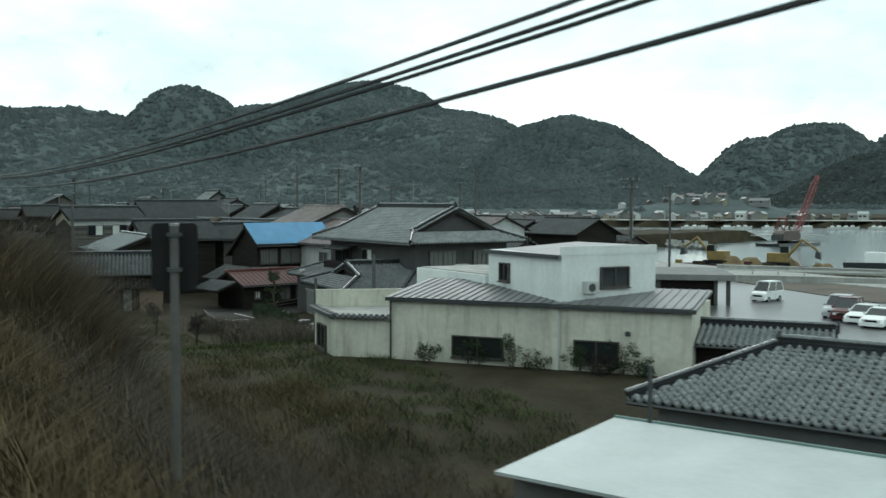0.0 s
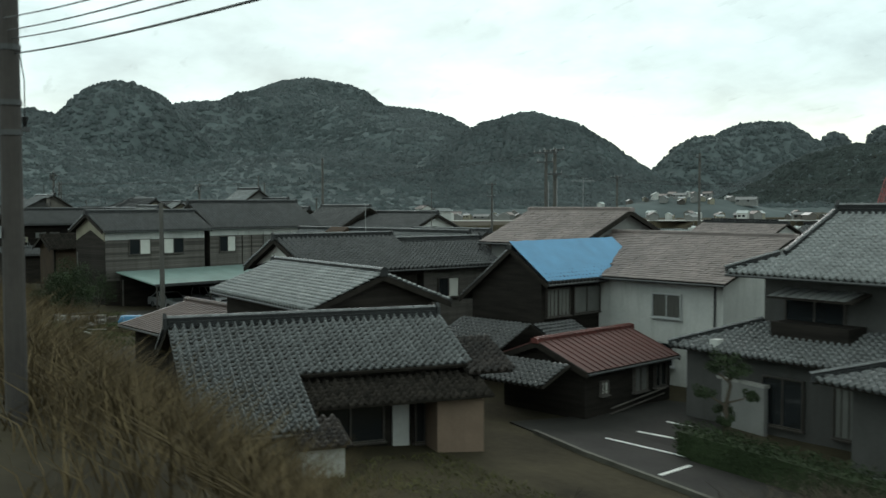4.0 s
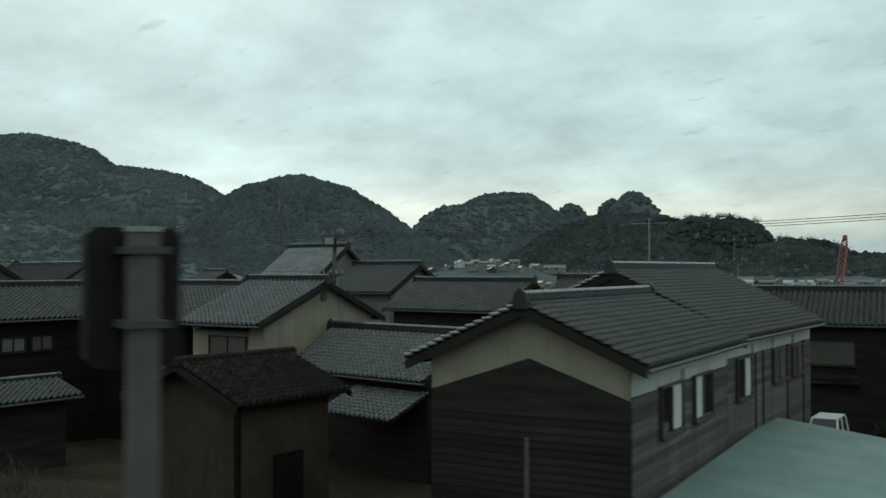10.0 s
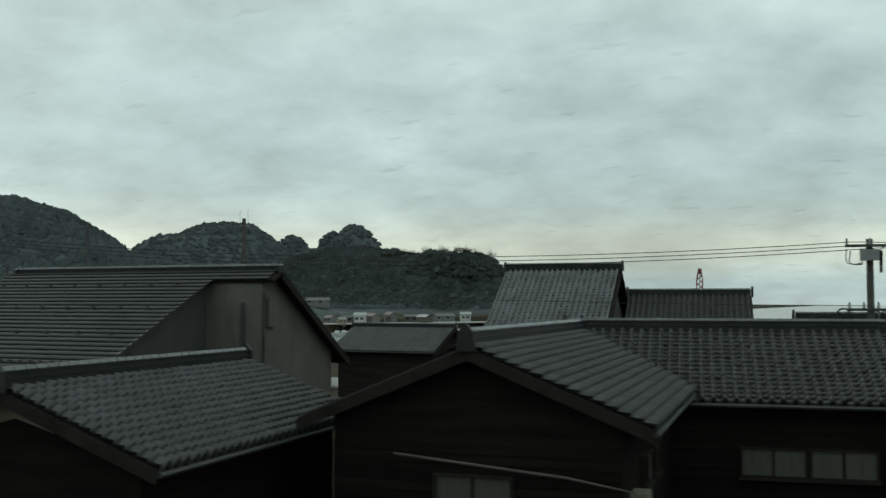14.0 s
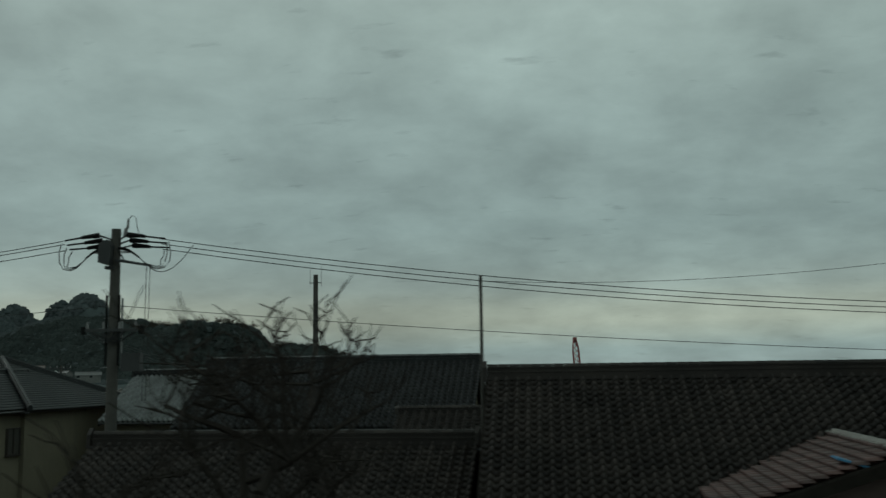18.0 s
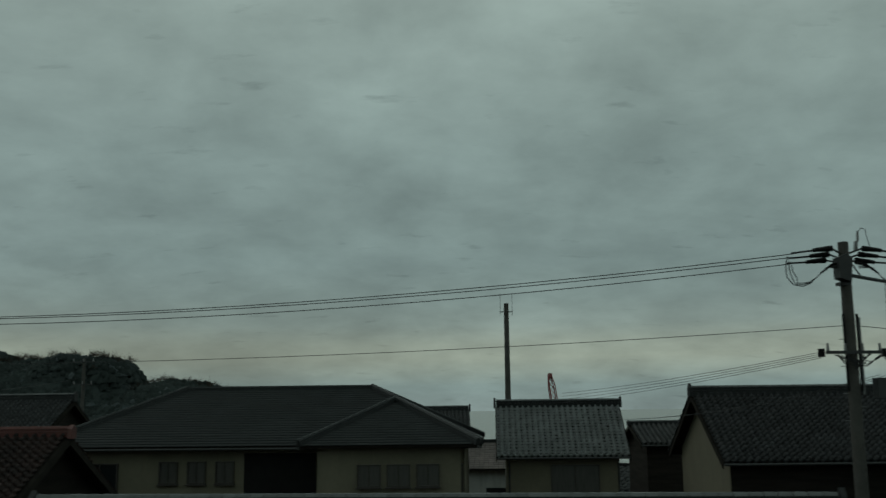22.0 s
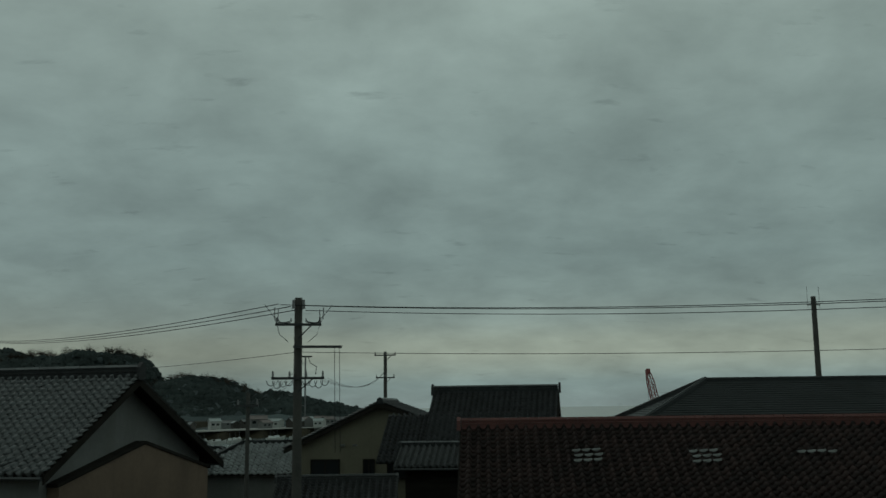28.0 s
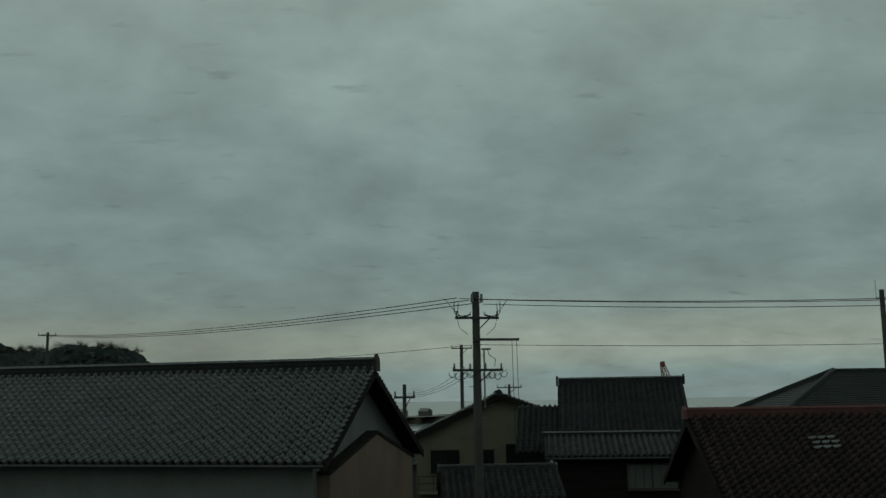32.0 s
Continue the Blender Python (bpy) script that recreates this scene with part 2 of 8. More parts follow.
M_CAP = mat("glazed_ridge_cap", (0.085, 0.09, 0.092), 0.22, 0.25, 1.5, 0.1, vary=0.25, spec=0.9)
M_MORTAR = mat("ridge_mortar", (0.16, 0.165, 0.16), 0.8, 0.3, 2.0, 0.3)
M_SLATE = mat("flat_slate_tile", (0.034, 0.037, 0.038), 0.5, 0.22, 0.7, 0.15, vary=0.04, spec=0.35)
M_MAUVE = mat("mauve_roof_tile", (0.19, 0.155, 0.145), 0.6, 0.25, 0.6, 0.2, vary=0.15)
M_DECK = mat("roof_boarding", (0.022, 0.019, 0.016), 0.9, 0.3, 2.0, 0.3, spec=0.12)
M_WOODD = mat("dark_weathered_boards", (0.024, 0.0205, 0.0175), 0.85, 0.4, 1.2, 0.4, vary=0.3, grain=(0.4, 0.4, 4), spec=0.12)
M_WOODK = mat("charred_black_boards", (0.0105, 0.0088, 0.0074), 0.9, 0.4, 1.2, 0.4, vary=0.3, grain=(0.4, 0.4, 4), spec=0.1)
M_WOODG = mat("grey_weathered_boards", (0.094, 0.086, 0.078), 0.85, 0.4, 1.2, 0.4, vary=0.35, grain=(0.4, 0.4, 4), streak=0.5, streak_col=(0.045, 0.038, 0.032), spec=0.15)
M_WOODB = mat("brown_timber", (0.042, 0.028, 0.019), 0.8, 0.35, 1.2, 0.35, vary=0.25, spec=0.15)
M_REED = mat("weathered_bamboo", (0.12, 0.11, 0.088), 0.7, 0.25, 2.0, 0.15, vary=0.2, spec=0.25)
M_CREAM = mat("cream_plaster", (0.175, 0.158, 0.112), 0.85, 0.15, 0.6, 0.2, streak=0.4, streak_col=(0.14, 0.125, 0.09))
M_PLASTER = mat("pale_cream_plaster", (0.225, 0.207, 0.155), 0.85, 0.18, 0.6, 0.2, streak=0.5, streak_col=(0.13, 0.115, 0.085))
M_WHITEP = mat("white_plaster", (0.43, 0.435, 0.415), 0.8, 0.14, 0.6, 0.2, streak=0.4, streak_col=(0.2, 0.19, 0.17))
M_WHITEB = mat("stained_cream_paint", (0.50, 0.485, 0.41), 0.8, 0.25, 0.35, 0.25, streak=0.7, streak_col=(0.22, 0.185, 0.135))
M_WHITEU = mat("white_wall_paint", (0.60, 0.62, 0.60), 0.75, 0.14, 0.45, 0.2, streak=0.25, streak_col=(0.36, 0.35, 0.31))
M_GREYP = mat("grey_plaster", (0.165, 0.167, 0.160), 0.85, 0.18, 0.7, 0.2, streak=0.4, streak_col=(0.13, 0.125, 0.11))
M_TAUPE = mat("stained_taupe_render", (0.122, 0.112, 0.099), 0.88, 0.22, 0.6, 0.25, streak=0.55, streak_col=(0.075, 0.066, 0.056), spec=0.2)
M_UMBER = mat("faded_umber_sheet", (0.036, 0.033, 0.031), 0.65, 0.35, 0.7, 0.2, streak=0.4, streak_col=(0.05, 0.042, 0.036), spec=0.25)
M_TAN = mat("tan_earth_plaster", (0.17, 0.118, 0.085), 0.85, 0.2, 0.8, 0.3, streak=0.4, streak_col=(0.11, 0.08, 0.058))
M_MUD = mat("brown_mud_wall", (0.052, 0.037, 0.026), 0.9, 0.3, 0.9, 0.4, streak=0.5, spec=0.12)
M_CONC = mat("weathered_concrete", (0.29, 0.285, 0.265), 0.85, 0.22, 0.9, 0.35, streak=0.5, streak_col=(0.1, 0.095, 0.085))
M_POLE = mat("concrete_pole", (0.088, 0.085, 0.078), 0.85, 0.25, 1.0, 0.25, streak=0.3, spec=0.2)
M_STEEL = mat("dull_galvanised_steel", (0.24, 0.25, 0.25), 0.5, 0.2, 3.0, 0.1, metal=0.6)
M_BLACK = mat("black_rubber_and_shade", (0.014, 0.014, 0.014), 0.8, 0.2, 3.0, 0.1, spec=0.15)
M_DARKMETAL = mat("dark_painted_steel", (0.035, 0.037, 0.038), 0.5, 0.25, 2.0, 0.15)
M_TEAL = mat("faded_teal_sheet_metal", (0.155, 0.225, 0.21), 0.65, 0.2, 0.5, 0.15, streak=0.4, streak_col=(0.2, 0.23, 0.21), spec=0.25)
M_BROWNM = mat("brown_sheet_metal", (0.085, 0.060, 0.052), 0.5, 0.2, 0.6, 0.15, streak=0.4, streak_col=(0.1, 0.07, 0.06))
M_DARKP = mat("dark_grey_plaster", (0.056, 0.056, 0.053), 0.85, 0.25, 0.7, 0.2, streak=0.4, streak_col=(0.03, 0.027, 0.024))
M_GREYM = mat("grey_sheet_metal", (0.13, 0.134, 0.132), 0.5, 0.22, 0.6, 0.15, streak=0.4, streak_col=(0.08, 0.075, 0.07))
M_WHITEM = mat("white_sheet_roof", (0.38, 0.41, 0.405), 0.55, 0.12, 0.5, 0.08)
M_PINKM = mat("faded_red_sheet_metal", (0.10, 0.062, 0.055), 0.6, 0.2, 0.6, 0.15, streak=0.3)
M_RUST = mat("rusty_red_corrugated_iron", (0.072, 0.024, 0.020), 0.7, 0.4, 0.7, 0.3, streak=0.5, streak_col=(0.06, 0.025, 0.02))
M_TARP = mat("blue_tarpaulin", (0.045, 0.20, 0.36), 0.5, 0.15, 1.0, 0.25)
M_GLASS = glass_mat("window_glass", (0.015, 0.018, 0.02), 0.08)
M_BLIND = mat("drawn_curtain", (0.52, 0.52, 0.48), 0.7, 0.08, 2.0, 0.1)
M_CURTAIN = mat("dim_curtain_behind_glass", (0.072, 0.07, 0.062), 0.35, 0.25, 2.5, 0.1, spec=0.6, grain=(6, 6, 0.5))
M_PALE = mat("frosted_window_pane", (0.115, 0.118, 0.11), 0.4, 0.15, 2.0, 0.1)
M_PINKT = mat("faded_red_roof_tile", (0.078, 0.040, 0.035), 0.45, 0.35, 0.8, 0.15, vary=0.35)
M_DULLM = mat("dull_grey_sheet_roof", (0.052, 0.056, 0.057), 0.6, 0.2, 0.6, 0.15, streak=0.3, streak_col=(0.04, 0.042, 0.042), spec=0.3)
M_SPOIL = mat("ochre_harbour_spoil", (0.15, 0.105, 0.052), 0.9, 0.4, 0.5, 0.5)
M_SHOJI = mat("paper_screen", (0.12, 0.122, 0.112), 0.7, 0.1, 2.0, 0.1)
M_ALU = mat("bronze_window_frame", (0.07, 0.062, 0.055), 0.45, 0.15, 3.0, 0.05, metal=0.4)
M_ALUL = mat("aluminium_frame", (0.42, 0.43, 0.43), 0.45, 0.12, 3.0, 0.05, metal=0.4)
M_ASPH = mat("damp_asphalt", (0.022, 0.021, 0.019), 0.75, 0.35, 0.5, 0.3, spec=0.15)
M_QUAYROAD = mat("wet_asphalt", (0.06, 0.061, 0.06), 0.3, 0.3, 0.5, 0.25)
M_LINE = mat("road_paint", (0.62, 0.62, 0.60), 0.6, 0.2, 2.0, 0.1)
M_EARTH = mat("bare_damp_earth", (0.036, 0.030, 0.018), 0.95, 0.45, 0.35, 0.6, spec=0.12)
M_GRASS = mat("dry_grass", (0.085, 0.063, 0.034), 0.9, 0.4, 0.5, 0.2, vary=0.45, spec=0.15)
M_GREEN = mat("winter_grass", (0.048, 0.060, 0.022), 0.85, 0.4, 0.5, 0.2, vary=0.4, spec=0.15)
M_LAWN = mat("olive_winter_lawn", (0.080, 0.078, 0.035), 0.9, 0.4, 0.5, 0.2, vary=0.4, spec=0.12)
M_CARGLASS = glass_mat("car_glass", (0.01, 0.012, 0.013), 0.12)
M_LEAF = mat("evergreen_leaves", (0.028, 0.042, 0.020), 0.7, 0.4, 0.8, 0.1, vary=0.4, spec=0.12)
M_TWIG = mat("bare_twigs", (0.064, 0.050, 0.035), 0.9, 0.3, 2.0, 0.2, vary=0.3)
M_BRANCH = mat("damp_dark_bark", (0.032, 0.027, 0.023), 0.85, 0.3, 3.0, 0.3, spec=0.15)
# far hill trees and undergrowth: distance haze is put into their pale blue-grey colours
M_FOREST = mat("haze_paled_hill_trees", (0.103, 0.127, 0.130), 0.95, 0.25, 0.02, 0.0, vary=0.12, spec=0.05)
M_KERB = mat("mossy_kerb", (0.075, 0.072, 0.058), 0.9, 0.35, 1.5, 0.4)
M_FORESTB = mat("haze_paled_bare_trees", (0.120, 0.141, 0.145), 0.95, 0.25, 0.02, 0.0, vary=0.12, spec=0.05)
# nearer headland: darker copies of the hill colours, with less haze painted in
M_FORESTD = mat("dark_headland_canopy", (0.054, 0.067, 0.064), 0.95, 0.35, 0.03, 0.0, vary=0.2, spec=0.05)
M_HILL = mat("haze_paled_undergrowth", (0.080, 0.098, 0.099), 0.95, 0.3, 0.012, 0.0, spec=0.05)
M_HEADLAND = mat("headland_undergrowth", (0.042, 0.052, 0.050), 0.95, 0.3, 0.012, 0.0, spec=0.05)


def leafy(m, share):
    """Lets light through thin foliage."""
    n, l = m.node_tree.nodes, m.node_tree.links
    b = n["Principled BSDF"]
    tr, mx = n.new("ShaderNodeBsdfTranslucent"), n.new("ShaderNodeMixShader")
    l.new(b.inputs["Base Color"].links[0].from_socket, tr.inputs["Color"])
    mx.inputs[0].default_value = share
    l.new(b.outputs[0], mx.inputs[1]); l.new(tr.outputs[0], mx.inputs[2])
    l.new(mx.outputs[0], n["Material Output"].inputs["Surface"])


leafy(M_FOREST, 0.45)
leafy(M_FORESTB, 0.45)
leafy(M_FORESTD, 0.3)
M_WATER = mat("harbour_water", (0.10, 0.13, 0.13), 0.16, 0.15, 0.05, 0.35)
M_SILVER = mat("silver_car_paint", (0.42, 0.43, 0.44), 0.3, 0.04, 1.0, 0.0, metal=0.5)
M_WHITEC = mat("white_car_paint", (0.72, 0.73, 0.72), 0.28, 0.04, 1.0, 0.0)
M_REDC = mat("dark_red_car_paint", (0.07, 0.010, 0.012), 0.3, 0.05, 1.0, 0.0)
M_LAMPR = mat("red_tail_lamp", (0.35, 0.015, 0.015), 0.25, 0.05, 1.0, 0.0)
M_LAMPW = mat("clear_head_lamp", (0.6, 0.6, 0.6), 0.2, 0.05, 1.0, 0.0)
M_CRANE = mat("red_crane_paint", (0.20, 0.04, 0.037), 0.5, 0.2, 0.8, 0.1)
M_YELLOW = mat("yellow_plant_paint", (0.20, 0.135, 0.04), 0.6, 0.25, 0.8, 0.1)
M_WIRE = mat("black_cable", (0.018, 0.019, 0.02), 0.6, 0.1, 2.0, 0.0)
M_CERAM = mat("grey_insulator", (0.2, 0.2, 0.2), 0.35, 0.1, 2.0, 0.0)


# ---------------------------------------------------------------- mesh helpers
class Shape:
    """Gathers vertices and faces for one mesh."""

    def __init__(self):
        self.v, self.f = [], []

    def add(self, verts, faces):
        o = len(self.v)
        self.v.extend(tuple(p) for p in verts)
        self.f.extend([tuple(i + o for i in f) for f in faces])
        return self

    def box(self, x0, y0, z0, x1, y1, z1):
        return self.add([(x0, y0, z0), (x1, y0, z0), (x1, y1, z0), (x0, y1, z0), (x0, y0, z1), (x1, y0, z1), (x1, y1, z1), (x0, y1, z1)],
                        [(3, 2, 1, 0), (4, 5, 6, 7), (0, 1, 5, 4), (1, 2, 6, 5), (2, 3, 7, 6), (3, 0, 4, 7)])

    def prism(self, poly, way):
        """A polygon pushed along a vector into a solid."""
        n, w = len(poly), Vector(way)
        a = [Vector(p) for p in poly]
        b = [p + w for p in a]
        return self.add(a + b, [tuple(range(n - 1, -1, -1)), tuple(range(n, 2 * n))] + [(i, (i + 1) % n, n + (i + 1) % n, n + i) for i in range(n)])

    def tube(self, pts, r, n=8, r2=None, caps=True):
        """A round bar through the points, tapering from r to r2."""
        pts = [Vector(p) for p in pts]
        r2 = r if r2 is None else r2
        rings = []
        for i, p in enumerate(pts):
            d = (pts[min(i + 1, len(pts) - 1)] - pts[max(i - 1, 0)]).normalized()
            s = d.cross(Vector((0, 0, 1)) if abs(d.z) < 0.9 else Vector((1, 0, 0))).normalized()
            u = s.cross(d)
            q = r + (r2 - r) * i / max(len(pts) - 1, 1)
            rings.append([p + (s * math.cos(2 * math.pi * k / n) + u * math.sin(2 * math.pi * k / n)) * q for k in range(n)])
        verts = [v for ring in rings for v in ring]
        faces = [(i * n + k, i * n + (k + 1) % n, (i + 1) * n + (k + 1) % n, (i + 1) * n + k) for i in range(len(pts) - 1) for k in range(n)]
        if caps:
            faces += [tuple(range(n - 1, -1, -1)), tuple((len(pts) - 1) * n + k for k in range(n))]
        return self.add(verts, faces)

    def slab(self, poly, t):
        """A flat piece with its thickness downwards along its own normal."""
        a = [Vector(p) for p in poly]
        nrm = sum((p.cross(q) for p, q in zip(a, a[1:] + a[:1])), Vector()).normalized()
        return self.prism(a, -nrm * t)


def link_mesh(name, me, mats, parent=None, label="", m=None):
    for k in (mats if isinstance(mats, (list, tuple)) else [mats]):
        if k.name not in me.materials:
            me.materials.append(k)
    ob = new(name, me)
    if parent is not None:
        ob.parent = parent
    if m is not None:
        ob.matrix_basis = m
    if label:
        ob["label"] = label
    return ob


def part(name, shape, material, parent=None, label="", m=None, smooth=False):
    me = bpy.data.meshes.new(name)
    me.from_pydata(shape.v, [], shape.f)
    me.update()
    if smooth:
        me.shade_smooth()
    return link_mesh(name, me, material, parent, label, m)


def fast_mesh(name, verts, quads):
    """One mesh from arrays of points and of faces with equal corner counts."""
    me = bpy.data.meshes.new(name)
    k = quads.shape[1]
    me.vertices.add(len(verts)); me.loops.add(quads.size); me.polygons.add(len(quads))
    me.vertices.foreach_set("co", np.asarray(verts, dtype=np.float32).ravel())
    me.loops.foreach_set("vertex_index", np.asarray(quads, dtype=np.int32).ravel())
    me.polygons.foreach_set("loop_start", np.arange(0, quads.size, k, dtype=np.int32))
    me.update(calc_edges=True)
    me.validate()
    return me


def thing(name, label, category, at=(0, 0, 0), turn=0.0, group="", kind=""):
    ob = new(name)
    ob.empty_display_size = 0.3
    ob.matrix_basis = pose(*at, 0, 0, turn)
    return tagged(ob, label, category, group, kind)


# ---------------------------------------------------------------- roof tiles
def pantile():
    """One S-shaped clay tile: trough, roll and a thick lower lip."""
    prof = [(0.0, 0.024), (0.05, -0.046), (0.15, -0.042), (0.195, 0.05), (0.235, 0.098), (0.275, 0.078), (0.302, 0.024)]
    rows = [(-0.015, -0.05), (-0.035, 0.066), (0.285, -0.016)]
    v = [(x, y, z * (1.0 if k else 0.85) + dz + 0.02) for k, (y, dz) in enumerate(rows) for x, z in prof]
    n = len(prof)
    f = [(k * n + i, k * n + i + 1, (k + 1) * n + i + 1, (k + 1) * n + i) for k in range(2) for i in range(n - 1)]
    return np.array(v), np.array(f)


def flat_tile(w, d, lip=0.042, under=0.0):
    v = [(0, -0.02 + under, 0.005), (w - 0.012, -0.02 + under, 0.005), (0, -0.02, lip * 0.45), (w - 0.012, -0.02, lip * 0.45), (0, -0.02, lip), (w - 0.012, -0.02, lip), (0, d, 0.006), (w - 0.012, d, 0.006)]
    return np.array(v), np.array([(0, 1, 3, 2), (2, 3, 5, 4), (4, 5, 7, 6)])


def rib_sheet(w, d):
    """A strip of sheet roofing with one standing seam."""
    v, f = [], []
    prof = [(0.0, 0.01), (w - 0.05, 0.01), (w - 0.045, 0.055), (w - 0.01, 0.055), (w - 0.005, 0.01)]
    v = [(x, y, z) for y in (-0.02, d) for x, z in prof]
    f = [(i, i + 1, 5 + i + 1, 5 + i) for i in range(4)]
    return np.array(v), np.array(f)


def far_pantile():
    v = [(x, y, z + dz + 0.02) for y, dz in ((-0.02, -0.05), (-0.04, 0.066), (0.42, -0.016)) for x, z in ((0.0, 0.0), (0.12, -0.045), (0.32, 0.095), (0.44, 0.0))]
    return np.array(v), np.array([(k * 4 + i, k * 4 + i + 1, k * 4 + i + 5, k * 4 + i + 4) for k in range(2) for i in range(3)])


TILES = {
    'far': (far_pantile(), 0.435, 0.40, "roof_tile"),
    'pan': (pantile(), 0.295, 0.265, "roof_tile"),
    'flat': (flat_tile(0.345, 0.29, 0.062, 0.05), 0.33, 0.255, "flat_roof_tile"),
    'small': (flat_tile(0.33, 0.29), 0.33, 0.275, "flat_roof_tile"),
}
TILE_MESH = {}


def inside(u, v, poly):
    hit, n = np.zeros(np.shape(u), bool), len(poly)
    for i in range(n):
        (x0, y0), (x1, y1) = poly[i], poly[(i + 1) % n]
        if y0 == y1:
            continue
        c = ((y0 > v) != (y1 > v)) & (u < (x1 - x0) * (v - y0) / (y1 - y0) + x0)
        hit ^= c
    return hit


def tile_slope(parent, O, U, V, poly, style, material, single, jit=0.006):
    """Covers the polygon (in metres along U and up V from O) with tiles, the first of them as pieces of their own."""
    O, U, V = Vector(O), Vector(U).normalized(), Vector(V).normalized()
    W = U.cross(V).normalized()
    us, vs = [p[0] for p in poly], [p[1] for p in poly]
    if style == 'seam':
        w = 0.42
        n = max(int((max(us) - min(us)) / w), 1)
        for i in range(n):
            u0 = min(us) + i * w
            span = [v for v in np.arange(min(vs), max(vs), 0.05) if inside(np.array(u0 + w / 2), np.array(v), poly)]
            if not span:
                continue
            tv, tf = rib_sheet(w, span[-1] - span[0] + 0.05)
            s = Shape().add(tv.tolist(), tf.tolist())
            m = Matrix((U, V, W)).transposed().to_4x4()
            m.translation = O + U * u0 + V * span[0]
            part("roof_sheet", s, material, parent, m=m)
        return
    (tv, tf), du, dv, pname = TILES[style]
    nu, nv = int((max(us) - min(us)) / du) + 1, int((max(vs) - min(vs)) / dv) + 1
    gu, gv = np.meshgrid(min(us) + np.arange(nu) * du, min(vs) + np.arange(nv) * dv)
    gu, gv = gu.ravel(), gv.ravel()
    keep = inside(gu + du / 2, gv + dv * 0.4, poly)
    gu, gv = gu[keep], gv[keep]
    rng = np.random.default_rng(int(abs(O.x * 31 + O.y * 7 + O.z)) + 5)
    dz = rng.normal(0, jit if style != 'flat' else 0.0012, len(gu))
    single = int(single * 0.62)
    if single:
        key = (style, material.name)
        if key not in TILE_MESH:
            me = fast_mesh(pname, tv, tf)
            me.materials.append(material)
            TILE_MESH[key] = me
        base = Matrix((U, V, W)).transposed().to_4x4()
        for k in range(min(single, len(gu))):
            ob = new(pname, TILE_MESH[key])
            ob.parent = parent
            base.translation = O + U * gu[k] + V * gv[k] + W * dz[k]
            ob.matrix_basis = base
    gu, gv, dz = gu[single:], gv[single:], dz[single:]
    if len(gu):
        B = np.array([U, V, W])
        loc = np.stack([gu, gv, dz], 1)
        P = (tv[None] + loc[:, None]).reshape(-1, 3) @ B + np.array(O)
        F = (tf[None] + (np.arange(len(gu)) * len(tv))[:, None, None]).reshape(-1, tf.shape[1])
        ob = link_mesh("roof_tiles", fast_mesh("roof_tiles", P, F), material, parent)
        ob["kind"] = "stuff"


def ridge_line(parent, p, q, mat_r=None, h=0.32, w=0.26, ends=True):
    """A stacked ridge: courses of flat tiles with a round cap, closed by end tiles."""
    mat_r = mat_r or M_RIDGE
    p, q = Vector(p), Vector(q)
    d = (q - p).normalized()
    s = d.cross(Vector((0, 0, 1))).normalized()
    u = s.cross(d)
    sh = Shape()
    side = [(0.5, -0.06), (0.5, h * 0.42), (0.6, h * 0.44), (0.6, h * 0.54), (0.43, h * 0.56), (0.43, h * 0.82), (0.55, h * 0.84), (0.55, h * 0.92)]
    outline = side + [(-a, b) for a, b in reversed(side)]
    sh.prism([p + s * (a * w) + u * b for a, b in outline], q - p)
    r = part("ridge", sh, mat_r, parent)
    n = max(int((q - p).length / 0.3), 1)
    cap = Shape()
    for i in range(n):
        a, b = p + (q - p) * i / n, p + (q - p) * (i + 0.96) / n
        cap.tube([a + u * (h * 0.95), b + u * (h * 0.95)], w * 0.33, 6, w * 0.30)
    part("ridge_cap", cap, M_CAP if mat_r is M_RIDGE else mat_r, parent)["kind"] = "stuff"
    if ends:
        for e, dd in ((p, -d), (q, d)):
            o = Shape()
            o.prism([e + dd * 0.02 - s * 0.2 - u * 0.1, e + dd * 0.02 + s * 0.2 - u * 0.1, e + dd * 0.02 + s * 0.17 + u * (h * 0.9),
                     e + dd * 0.02 + u * (h * 1.45), e + dd * 0.02 - s * 0.17 + u * (h * 0.9)], dd * 0.12)
            part("ridge_end_tile", o, mat_r, parent)
    return r


